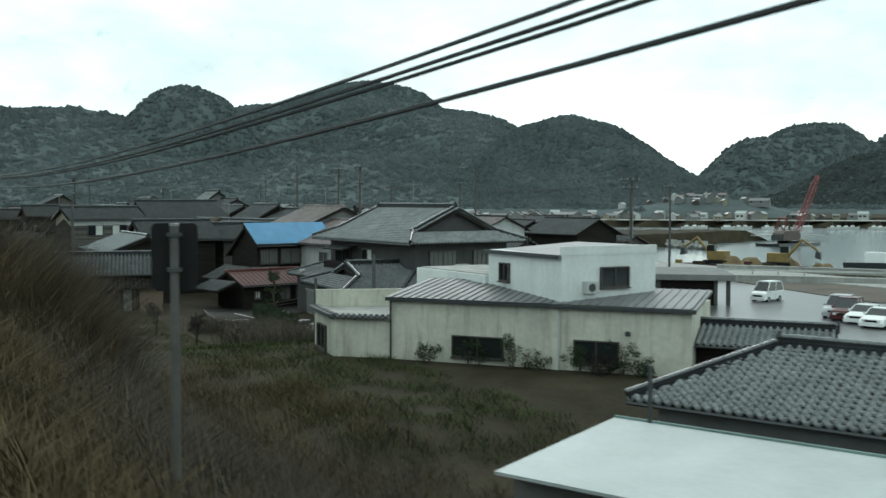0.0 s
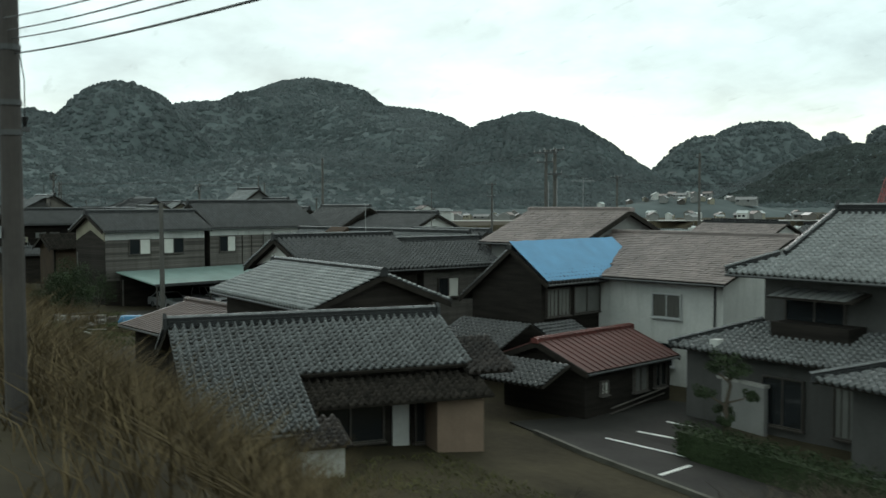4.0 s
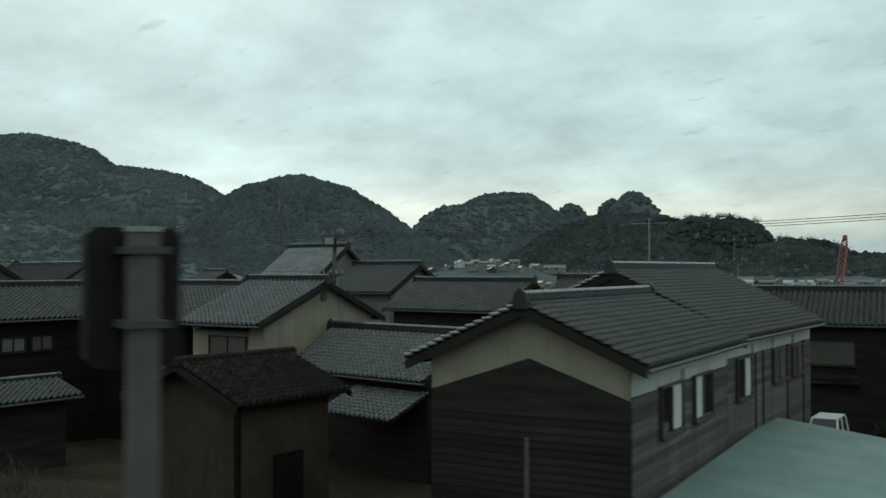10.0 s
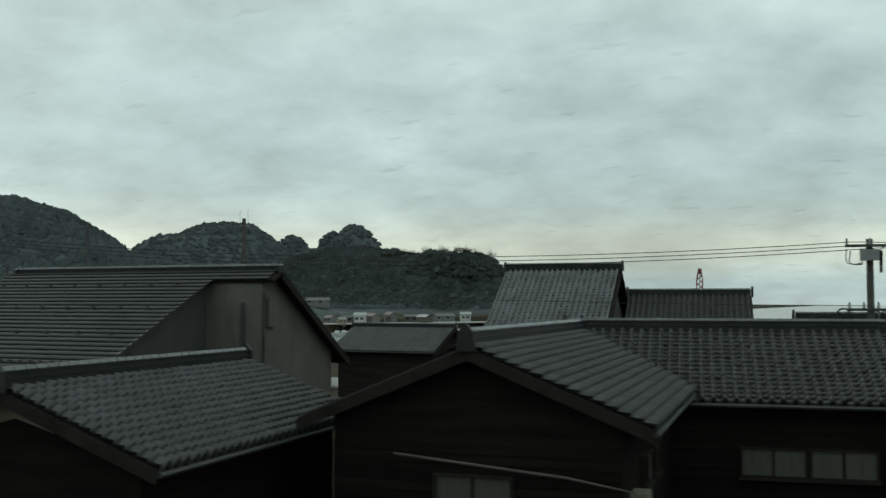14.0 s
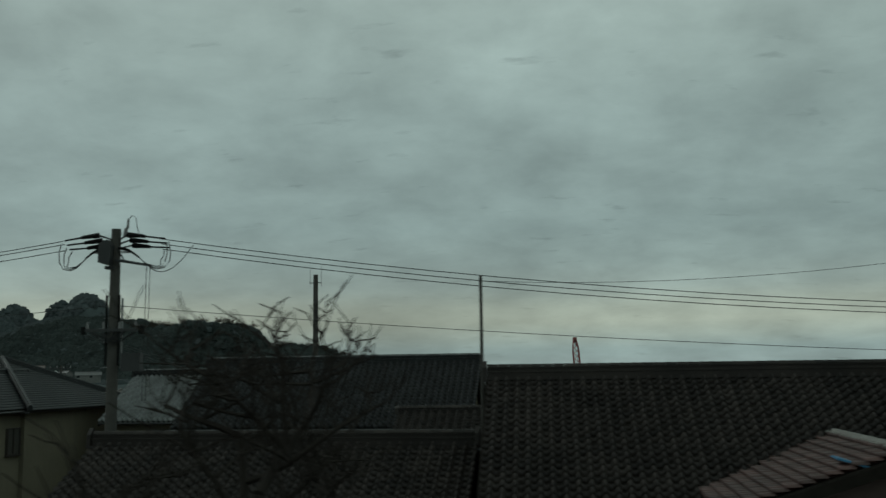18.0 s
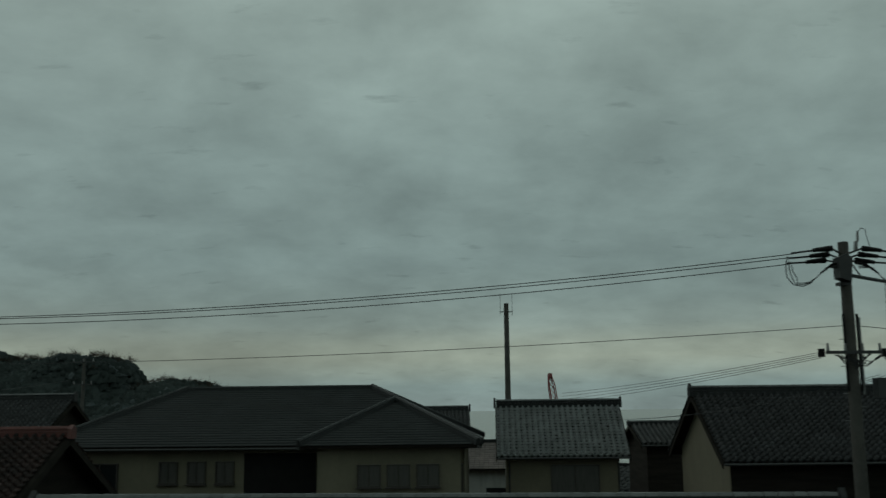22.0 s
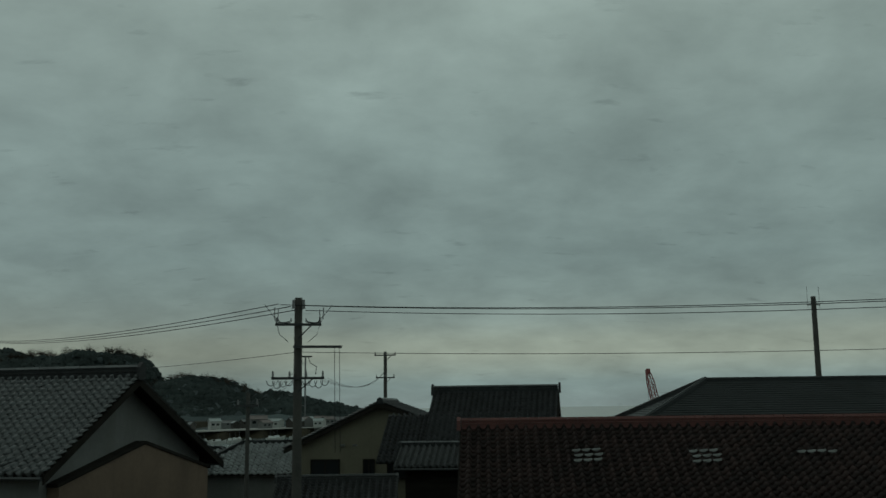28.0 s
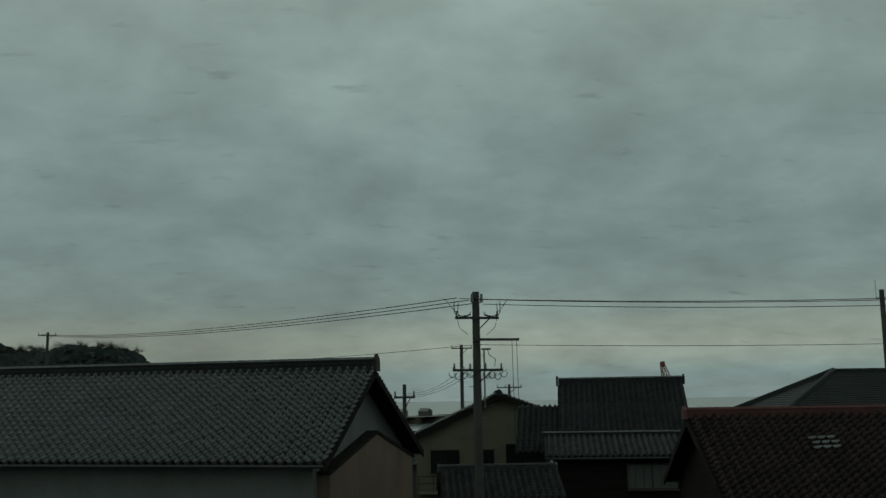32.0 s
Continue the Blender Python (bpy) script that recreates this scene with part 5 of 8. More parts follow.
windows(ob, d, 'f', [(5.5, 4.2, 1.7, 1.2, "shoji")])
ob, d = house("small outhouse with grey tiled gable roof", (-163.5, 14.5, 4.25), (-164.1, 19.6, 4.25), 2.0, 1.9, 3.45, 3.45, 0.3, 'pan', M_KAWARA, M_WOODD, name="outhouse", ridge_h=0.2, single=120)
ob, d = house("mud-walled storehouse with old weathered tile roof", (-149.8, 16.4, 5.95), (-150.2, 21.8, 6.0), 3.1, 3.1, 4.65, 4.65, 0.4, 'pan', M_OLDTILE, M_MUD, name="storehouse", single=200, ridge_mat=M_OLDTILE, ridge_h=0.15, tuck=0.6, verge=0.55, gutter=False)
part("corner_post", Shape().box(d['ka'] - 0.04, -d['yf'] - 0.04, 0, d['ka'] + 0.12, -d['yf'] + 0.12, d['zf']), M_WOODK, ob)
part("board_door", Shape().box(d['ka'] + 1.6, -d['yf'] - 0.06, 0, d['ka'] + 3.0, -d['yf'], 2.3), M_WOODK, ob)
ob, d = house("dark wooden house with long dark tiled roof", (-173.4, 28.1, 8.45), (-163.6, 29.7, 8.4), 4.1, 4.2, 6.4, 6.4, 0.0, 'pan', M_KAWARA, M_WOODK, single=260)
windows(ob, d, 'f', [(4.6, 4.35, 1.7, 0.8, "dull"), (6.35, 4.35, 1.7, 0.8, "dull")], M_WOODD)
O, U, N = face(d, 'f')
boards(d['wall'], O, U, N, d['kb'] - d['ka'], 0.3, 6.0, M_WOODK, 0.25)
ob, d = house("dark wooden gabled wing with dark tiled roof", (-172.0, 16.3, 8.4), (-173.0, 28.4, 8.4), 3.7, 3.8, 6.6, 6.55, 0.0, 'pan', M_KAWARA, M_WOODK, name="gabled_wing", single=200, back=('seam', M_UMBER))
windows(ob, d, 'a', [(2.3, 4.35, 1.7, 1.15, "dull")], M_WOODD)
windows(ob, d, 'f', [(2.3, 4.95, 1.3, 0.75, "pale"), (3.9, 4.95, 1.2, 0.75, "dull")], M_WOODD)
O, U, N = face(d, 'a')
boards(d['wall'], O, U, N, d['yf'] + d['yb'], 0.3, 6.2, M_WOODK)
ac = part("air_conditioner", Shape().box(1.25, -d['yf'] - 0.35, 4.55, 1.9, -d['yf'], 5.15), M_PLASTER, ob)
part("fan_grille", Shape().tube([(1.5, -d['yf'] - 0.35, 4.85), (1.5, -d['yf'] - 0.37, 4.85)], 0.2, 14), M_DARKMETAL, ac)
part("pipe_lagging", Shape().tube([(1.9, -d['yf'] - 0.2, 4.6), (2.2, -d['yf'] - 0.1, 4.2), (2.9, -d['yf'] - 0.06, 3.6)], 0.03, 6), M_GREYP, ac)
for k in (1.3, 1.85):
    part("bracket", Shape().tube([(k, -d['yf'] - 0.35, 4.55), (k, -d['yf'] - 0.35, 4.2), (k, -d['yf'], 4.2)], 0.02, 6), M_STEEL, ac)
part("drain_pipe", Shape().tube([(0.05, 1.6, 5.9), (0.05, -2.0, 5.6), (0.05, -3.3, 5.4), (0.05, -3.5, 3.0)], 0.03, 6), M_WOODG, ob)
ob, d = house("tall house with pale tiled roof", (-183.2, 49.4, 11.1), (-176.9, 50.0, 11.06), 5.3, 5.3, 7.2, 7.2, 0.0, 'pan', M_KAWARA_L, M_GREYP, single=150)
windows(ob, d, 'f', [(1.8, 5.2, 1.6, 1.3, "dark")])
ob, d = house("house with grey tiled roof beside the tall one", (-176.6, 50.5, 9.66), (-170.4, 51.4, 9.66), 3.9, 4.0, 7.4, 7.4, 0.0, 'pan', M_KAWARA, M_GREYP)
# slate house with the recessed corner
Ln = math.hypot(6.1, 3.07)
ob, d = house("grey rendered house with flat slate roof and recessed corner", (-192.0, 23.6, 10.15), (-181.4, 23.9, 10.1), 6.1, 4.6, 6.95, 7.0, 0.0, 'flat', M_SLATE, M_TAUPE, single=240, cut=0.5, ridge_h=0.12, verge=0.35,
              front_poly=[(-0.35, 0), (8.5, 0), (8.4, Ln * 0.9), (10.7, Ln * 0.9), (10.7, Ln), (-0.35, Ln)])
part("front_wall", Shape().prism([(0.1, -5.3, 0), (0.1, -5.3, 7.15), (0.1, -0.5, 9.6), (0.1, -0.5, 0)], (8.1, 0, 0)), M_DARKP, ob)
part("front_boarding", Shape().box(0.15, -5.34, 0, 8.15, -5.3, 7.0), M_WOODK, ob)
window(ob, (0.9, -5.34, 4.4), (1, 0, 0), (0, -1, 0), 1.8, 1.5, "dull")
window(ob, (4.2, -5.34, 4.4), (1, 0, 0), (0, -1, 0), 2.6, 1.5, "dull")
part("clothes_rail", Shape().tube([(0.8, -5.7, 6.1), (7.4, -5.7, 6.1)], 0.03, 6), M_STEEL, ob)
for k in (0.9, 4.0, 7.2):
    part("rail_bracket", Shape().tube([(k, -5.34, 6.3), (k, -5.7, 6.1)], 0.02, 5), M_STEEL, ob)
part("downpipe", Shape().tube([(d['kb'] + 0.05, -0.45, 9.3), (d['kb'] + 0.05, -0.45, 3.0)], 0.045, 8), M_DARKMETAL, ob)
part("meter_box", Shape().box(d['kb'] - 0.01, -0.3, 8.25, d['kb'] + 0.14, 0.15, 9.15), M_TAUPE, ob)
part("verge_trim", Shape().prism([(8.5, -6.1, 6.9), (8.4, -0.66, 9.6), (8.4, -0.66, 9.72), (8.5, -6.1, 7.02)], (0.06, 0, 0)), M_DARKMETAL, ob)
Vn = Vector((0, 6.1, 3.07)).normalized()
for v, n in ((0.35, 22), (0.72, 22), (2.4, 7), (4.0, 8), (5.6, 8)):
    for k in range(n):
        p = Vector((0.1 + k * (8.2 / n) + 0.2 * (v > 0.6), -6.1, 6.95)) + Vn * v
        part("snow_guard", Shape().box(p.x, p.y - 0.02, p.z + 0.03, p.x + 0.09, p.y + 0.05, p.z + 0.14), M_DARKMETAL, d['roof'])
part("downpipe", Shape().tube([(9.6, -0.6, 9.0), (9.6, -0.6, 0)], 0.05), M_DARKMETAL, ob)
ob, d = house("cottage with grey tiled roof and cream gable", (-179.4, 11.4, 7.75), (-180.1, 20.2, 7.65), 3.5, 3.4, 6.1, 6.1, 0.0, 'pan', M_KAWARA, M_WOODK, name="cottage", single=260, gable=(M_CREAM, 0.15, 0.75))
part("white_post", Shape().box(8.2, -d['yf'] - 0.3, 0, 8.38, -d['yf'] - 0.15, 5.9), M_WHITEP, ob)

# ---------------------------------------------------------------- houses beside the last stretch
ob, d = house("dark house with long dark tiled roof", (-218.8, 44.1, 9.8), (-205.9, 44.1, 9.8), 4.4, 4.6, 6.8, 6.8, 0.0, 'pan', M_KAWARA_D, M_WOODD, single=200, gable=(M_CREAM, 2.6, 0.0))
ob, d = house("house with rough dark brown tiled roof", (-203.9, 26.4, 9.15), (-192.4, 26.8, 9.1), 5.2, 5.0, 5.6, 5.8, 0.0, 'pan', M_KAWARA_B, M_WOODD, single=300, ridge_mat=M_KAWARA_B)
ob, d = house("low house with dark brown tiled roof", (-215.0, 25.6, 7.4), (-204.2, 25.6, 7.4), 4.2, 4.2, 5.0, 5.0, 0.0, 'pan', M_KAWARA_B, M_WOODD, single=200, ridge_mat=M_KAWARA_B)
ob, d = house("shed with faded red tiled roof and pink gable", (-195.3, 19.0, 7.45), (-195.3, 24.4, 7.45), 3.4, 3.4, 6.2, 6.2, 0.0, 'pan', M_PINKT, M_PINKM, name="shed", ridge_mat=M_CONC, ridge_h=0.12, single=100)
part("verge_trim", Shape().prism([(-0.06, 0, 7.22), (-0.06, -3.4, 6.12), (-0.06, -3.4, 6.27), (-0.06, 0, 7.37)], (-0.05, 0, 0)), M_CONC, ob)
for k, (x, y) in enumerate(((0.1, 0.75), (0.15, -0.85))):
    part("tarpaulin_scrap", Shape().slab([(x, y - 0.45, 7.42 - 0.33 * abs(y) - 0.14), (x + 0.7, y - 0.4, 7.42 - 0.33 * abs(y) - 0.12), (x + 0.75, y + 0.4, 7.44 - 0.33 * abs(y) + 0.1), (x + 0.05, y + 0.45, 7.42 - 0.33 * abs(y) + 0.12)], 0.04), M_TARP, ob, "scrap of blue plastic sheet")
ob, d = house("small cream house with grey tiled roof", (-226.9, 53.4, 9.37), (-220.4, 53.0, 9.36), 3.8, 3.8, 6.65, 6.65, 0.0, 'pan', M_KAWARA_L, M_CREAM, single=150)
windows(ob, d, 'f', [(2.2, 4.6, 2.4, 1.6, "dull")], M_ALU)
part("downpipe", Shape().tube([(0.6, -d['yf'] - 0.08, 6.4), (0.6, -d['yf'] - 0.08, 0)], 0.045), M_DARKMETAL, ob)
part("downpipe", Shape().tube([(6.0, -d['yf'] - 0.08, 6.4), (6.0, -d['yf'] - 0.08, 0)], 0.045), M_DARKMETAL, ob)
ob, d = house("cream house with broad grey hipped roof", (-242.7, 50.9, 10.15), (-233.4, 50.4, 10.15), 5.6, 5.4, 7.42, 7.42, 0.0, 'flat', M_SLATE, M_CREAM, single=160, hipA=5.4, hipB=5.6, tuck=0.8, ridge_h=0.14, ridge_mat=M_SLATE)
windows(ob, d, 'f', [(1.2, 5.1, 1.7, 1.6, "dark"), (4.8, 5.75, 0.85, 1.0, "dull"), (6.1, 5.75, 0.85, 1.0, "dull"), (7.4, 5.75, 0.85, 1.0, "dull")], M_ALU)
# flat black box stands in for the deep shade inside the wall's recess
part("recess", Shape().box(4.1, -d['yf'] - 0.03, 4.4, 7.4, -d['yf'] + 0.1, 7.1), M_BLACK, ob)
ob, d = house("front room of the cream house under a grey hip", (-232.0, 46.6, 9.45), (-232.0, 50.5, 9.45), 3.6, 3.9, 7.5, 7.5, 0.0, 'flat', M_SLATE, M_CREAM, name="house_wing", single=60, hipA=4.4, tuck=0.7, ridge_h=0.12, ridge_mat=M_SLATE)
windows(ob, d, 'a', [(1.7, 5.75, 1.0, 0.95, "dull"), (2.95, 5.75, 1.0, 0.95, "dull"), (4.2, 5.75, 1.0, 0.95, "dull")], M_ALU)
windows(ob, d, 'f', [(1.2, 5.3, 1.1, 1.3, "dull")], M_ALU)
ob, d = house("house with dark red-brown tiled roof and red ridge", (-256.0, 32.2, 8.5), (-241.5, 31.2, 8.5), 4.4, 4.4, 6.0, 6.0, 0.0, 'pan', M_KAWARA_R, M_WOODD, single=300, ridge_mat=M_RIDGE_R, ridge_h=0.22)
Vr = Vector((0, 4.4, 2.5)).normalized()
# three clusters of small pale crescents along the tile lips
for u, v, rows in ((3.3, 2.55, 3), (6.7, 2.45, 3), (9.8, 2.9, 1)):
    for q in range(rows):
        for k in range(3 if rows > 1 else 4):
            p = Vector((u + k * 0.295 + (0.05 if q % 2 else 0), -4.4, 6.0)) + Vr * (v + q * 0.265 + 0.02 * ((k * 7 + q * 3) % 3)) + Vector((0, 0, 0.115))
            part("glazed_tile", Shape().slab([p, p + Vector((0.08, 0, -0.03)), p + Vector((0.17, 0, -0.02)), p + Vector((0.24, 0, 0.03)), p + Vector((0.24, 0, 0.03)) + Vr * 0.07, p + Vr * 0.07], 0.02), M_MORTAR, ob)
ob, d = house("house with grey tiled roof and grey gable above a tan wall", (-282.2, 37.4, 10.3), (-266.2, 32.45, 10.3), 4.4, 5.6, 7.27, 7.1, 0.0, 'pan', M_KAWARA_M, M_GREYP, single=300, verge=0.6)
tw = part("tan_wall", Shape().prism([(d['kb'] + 0.4, -3.4, 0), (d['kb'] + 0.4, -3.4, 6.9), (d['kb'] + 0.4, 0.8, 7.9), (d['kb'] + 0.4, 4.9, 6.9), (d['kb'] + 0.4, 4.9, 0)], (-0.5, 0, 0)), M_TAN, ob)
part("wall_trim", Shape().prism([(d['kb'] + 0.45, -3.5, 6.87), (d['kb'] + 0.45, 0.8, 7.9), (d['kb'] + 0.45, 0.8, 8.0), (d['kb'] + 0.45, -3.5, 6.97)], (-0.4, 0, 0)).prism([(d['kb'] + 0.45, 0.8, 7.9), (d['kb'] + 0.45, 5.0, 6.87), (d['kb'] + 0.45, 5.0, 6.97), (d['kb'] + 0.45, 0.8, 8.0)], (-0.4, 0, 0)), M_WOODD, ob)
ob, d = house("dark house with grey pantiled roof", (-256.5, 55.6, 10.0), (-249.8, 54.4, 9.96), 4.0, 4.0, 7.0, 7.0, 0.0, 'pan', M_KAWARA_D, M_WOODD)
pent_roof(ob, (-2.2, -1.6, 8.5), (1, 0, 0), (0, -1, 0), 8.6, 3.2, 2.3, 'pan', M_KAWARA_D)
ob, d = house("cream gabled house with dark tiled roof and small balcony", (-259.6, 58.6, 9.4), (-258.9, 68.0, 9.4), 3.4, 5.6, 7.95, 6.6, 0.0, 'pan', M_KAWARA, M_CREAM, ridge_h=0.2)
windows(ob, d, 'a', [(0.85, 4.75, 1.7, 1.25, "dark"), (3.9, 4.9, 0.7, 1.1, "dark"), (5.3, 4.9, 2.3, 1.4, "dark")], M_WOODD)
for z_ in (4.1, 4.5):
    part("balcony_rail", Shape().box(d['ka'] - 0.62, d['yb'] - 3.6, z_, d['ka'] - 0.58, d['yb'] - 0.1, z_ + 0.05), M_DARKMETAL, ob)
for k in range(5):
    part("balcony_post", Shape().box(d['ka'] - 0.62, d['yb'] - 3.6 + 0.86 * k, 3.6, d['ka'] - 0.58, d['yb'] - 3.56 + 0.86 * k, 4.5), M_DARKMETAL, ob)
part("balcony_floor", Shape().box(d['ka'] - 0.65, d['yb'] - 3.65, 3.5, d['ka'], d['yb'] - 0.1, 3.6), M_CREAM, ob)
for k in (2.6, 3.3):
    part("wall_light", Shape().box(d['ka'] - 0.12, d['yb'] - k - 0.25, 6.72, d['ka'], d['yb'] - k, 6.84), M_PALE, ob)
pent_roof(ob, (-0.6, -d['yf'] + 1.2, 7.6), (1, 0, 0), (0, -1, 0), 5.5, 3.0, 1.3, 'pan', M_KAWARA)

ob, d = house("low dark shed roof between the taller houses", (-263.6, 45.6, 5.95), (-258.4, 45.6, 5.95), 2.6, 3.0, 4.7, 4.6, 0.0, 'pan', M_KAWARA_D, M_WOODD, name="shed", ridge_h=0.2, ridge_mat=M_DARKMETAL)
ob, d = house("low dark house behind the shed", (-258.2, 50.0, 7.2), (-249.0, 48.8, 7.2), 2.6, 3.0, 6.2, 6.1, 0.0, 'pan', M_KAWARA, M_WOODD, ridge_h=0.15)
windows(ob, d, 'f', [(3.4, 4.6, 2.4, 1.2, "shoji")])

ob, d = house("small dark house between the cream house and the long roof", (-218.5, 60.0, 8.1), (-213.4, 60.2, 8.1), 2.8, 3.0, 6.9, 6.9, 0.0, 'pan', M_KAWARA, M_WOODD, ridge_h=0.15)
ob, d = house("low dark shed in the yard behind the boarded house", (-151.0, 37.0, 3.4), (-144.5, 38.0, 3.4), 2.2, 2.4, 2.5, 2.5, 0.0, 'seam', M_DARKMETAL, M_WOODK, name="shed", ridge_h=0.1, ridge_mat=M_DARKMETAL)
windows(ob, d, 'f', [(1.6, 0.9, 1.2, 1.1, "shoji")])

ob, d = house("low dark roof behind the brown tiled house", (-207.6, 33.0, 7.8), (-201.5, 33.2, 7.8), 2.8, 3.0, 6.7, 6.7, 0.0, 'pan', M_KAWARA_B, M_WOODD, ridge_mat=M_KAWARA_B, ridge_h=0.15)


# ---------------------------------------------------------------- town in the distance
def plain_house(label, L, W, H, roof_mat, wall, hip=0.0):
    """A small house seen from far: walls, roof with tiles, ridge and windows."""
    ob, d = house(label, (0, 0, H), (L, 0, H), W / 2, W / 2, H - W * 0.26, H - W * 0.26, 0.0, 'small' if roof_mat is M_MAUVE else 'far', roof_mat, wall, hipA=hip, hipB=hip, ridge_h=0.2, gutter=False)
    s = Shape()
    O, U, N = face(d, 'f')
    for x in (0.9, L * 0.55):
        for z in ((1.0, 3.4) if H > 6.5 else (1.0,)):
            p = O + Vector((x, 0, z))
            part("window", Shape().box(p.x, p.y - 0.06, p.z, p.x + 1.7, p.y + 0.02, p.z + 1.1), M_GLASS if (x + z) % 2 < 1 else M_SHOJI, d['wall'])
    p = face(d, 'z')[0]
    part("window", Shape().box(p.x - 0.02, -0.8, 1.2, p.x + 0.06, 0.8, 2.3), M_GLASS, d['wall'])
    for c in list(ob.children):
        if c.name.startswith(("ridge_cap", "ridge_end", "barge")):
            bpy.data.objects.remove(c)
    return ob


TEMPLATES = [plain_house("dark wooden town house with grey tiled roof", 9.5, 7.5, 6.8, M_KAWARA, M_WOODD),
             plain_house("pale plastered town house with light grey tiled roof", 8.5, 7.0, 7.4, M_KAWARA_L, M_WHITEP),
             plain_house("grey town house with hipped tiled roof", 6.0, 8.0, 6.9, M_KAWARA_L, M_GREYP, 3.2),
             plain_house("white town house with mauve-brown roof", 9.0, 7.0, 7.6, M_MAUVE, M_WHITEP),
             plain_house("low wooden house with dark tiled roof", 11.0, 6.5, 5.0, M_KAWARA, M_WOODG)]
for k, tm in enumerate(TEMPLATES):
    tm["group"] = "town houses behind the front row"
PLACED = []


def town(n, x0, x1, y0, y1, gap, seed, clear=(), size=1.0):
    """Scatters town houses over a block of land, clear of each other and of the named plots."""
    r = random.Random(seed)
    done = tries = 0
    while done < n and tries < n * 60:
        tries += 1
        x, y = r.uniform(x0, x1), r.uniform(y0, y1)
        if not land(x, y + 8) or any((x - a) ** 2 + (y - b) ** 2 < gap * gap for a, b in PLACED):
            continue
        if any(a0 < x < a1 and b0 < y < b1 for a0, a1, b0, b1 in clear):
            continue
        hh = hill_height(x, y)
        if hh > 30:
            continue
        tm = r.choice(TEMPLATES)
        m = pose(x, y, max(hh - 0.5, 0) if hh > 0 else 0, 0, 0, r.choice((0, 0, 90, 180, 270)) + r.uniform(-9, 9)) @ Matrix.Scale(size * r.uniform(0.9, 1.1), 4)
        if len(PLACED) < len(TEMPLATES):
            tm = TEMPLATES[len(PLACED)]
            tm.matrix_basis = m
        else:
            copy_thing(tm, m)
        PLACED.append((x, y))
        done += 1


KEEP = [(-178, -118, 40, 96), (-216, -192, 60, 90), (-86, -44, 22, 50), (-108, -74, 0, 50), (-150, -94, 0, 60), (-176, -145, 0, 44), (-205, -164, 0, 58), (-300, -186, 0, 64), (-66, -30, 10, 80), (-60, -20, 0, 60)]
town(38, -290, -92, 46, 84, 10.5, 3, KEEP)
town(26, -300, -140, 60, 88, 10.5, 4, KEEP)
town(24, -420, -302, 6, 120, 14, 5)
town(14, -470, -300, 120, 240, 17, 6, size=0.8)
town(12, -620, -430, 60, 260, 24, 7)


def shore_house(label, L, W, H, roof_mat, wall):
    """A house across the harbour: gabled body, thick roof, ridge and windows."""
    ob = thing("house", label, "house", group="houses on the far shore")
    e = H - W * 0.27
    w = part("wall", Shape().prism([(0, -W / 2 + 0.5, -2), (0, -W / 2 + 0.5, e), (0, 0, H - 0.2), (0, W / 2 - 0.5, e), (0, W / 2 - 0.5, -2)], (L, 0, 0)), wall, ob)
    r = part("roof", Shape().slab([(-0.5, -W / 2, e - 0.1), (L + 0.5, -W / 2, e - 0.1), (L + 0.5, 0, H), (-0.5, 0, H)], 0.18).slab([(L + 0.5, W / 2, e - 0.1), (-0.5, W / 2, e - 0.1), (-0.5, 0, H), (L + 0.5, 0, H)], 0.18), roof_mat, ob)
    part("ridge", Shape().box(-0.55, -0.2, H - 0.05, L + 0.55, 0.2, H + 0.22), roof_mat, r)
    for x in (0.8, L * 0.55):
        part("window", Shape().box(x, -W / 2 + 0.42, e * 0.45, x + 1.9, -W / 2 + 0.52, e * 0.45 + 1.3), M_GLASS, w)
    return ob


SHORE = [shore_house("pale house with light grey roof across the harbour", 8.0, 6.5, 6.2, M_KAWARA_L, M_PLASTER),
         shore_house("dark wooden house with grey roof across the harbour", 9.5, 7.0, 5.8, M_KAWARA_M, M_WOODG),
         shore_house("white house with pale sheet roof across the harbour", 7.0, 6.0, 6.6, M_WHITEM, M_WHITEP),
         shore_house("long grey harbour shed with pale roof", 16.0, 8.0, 5.2, M_GREYM, M_GREYP),
         shore_house("grey house with brown roof across the harbour", 8.5, 6.5, 6.0, M_MAUVE, M_GREYP)]
rs = random.Random(12)
spots_ = []
while len(spots_) < 122:
    if len(spots_) < 96:
        q, depth = rs.random(), 5 + 75 * rs.random() ** 1.3
        x, y = -450 + 215 * q - 0.82 * depth, 240 + 303 * q + 0.575 * depth
    else:
        x, y = -490 + rs.gauss(0, 19), 460 + rs.gauss(0, 19)
    if all((x - a) ** 2 + (y - b) ** 2 > 42 for a, b in spots_):
        spots_.append((x, y))
for k, (x, y) in enumerate(spots_):
    m_ = pose(x, y, max(hill_height(x, y), 0.0), 0, 0, rs.choice((-35, 55, 145, 20, -60)) + rs.uniform(-12, 12)) @ Matrix.Scale(rs.uniform(0.6, 0.92), 4)
    if k < len(SHORE):
        SHORE[k].matrix_basis = m_
    else:
        copy_thing(SHORE[(k * 3 + k // 5) % 5], m_)


ob, d = house("low house with grey tiled roof near the quay", (-207.0, 75.0, 7.15), (-197.2, 75.0, 7.15), 4.2, 4.2, 5.0, 5.0, 0.0, 'pan', M_KAWARA_M, M_WOODD)
ob, d = house("dark house with dark tiled roof behind the cream ones", (-232.6, 76.0, 9.15), (-227.6, 76.0, 9.15), 3.0, 3.0, 7.2, 7.2, 0.0, 'pan', M_KAWARA, M_WOODD)


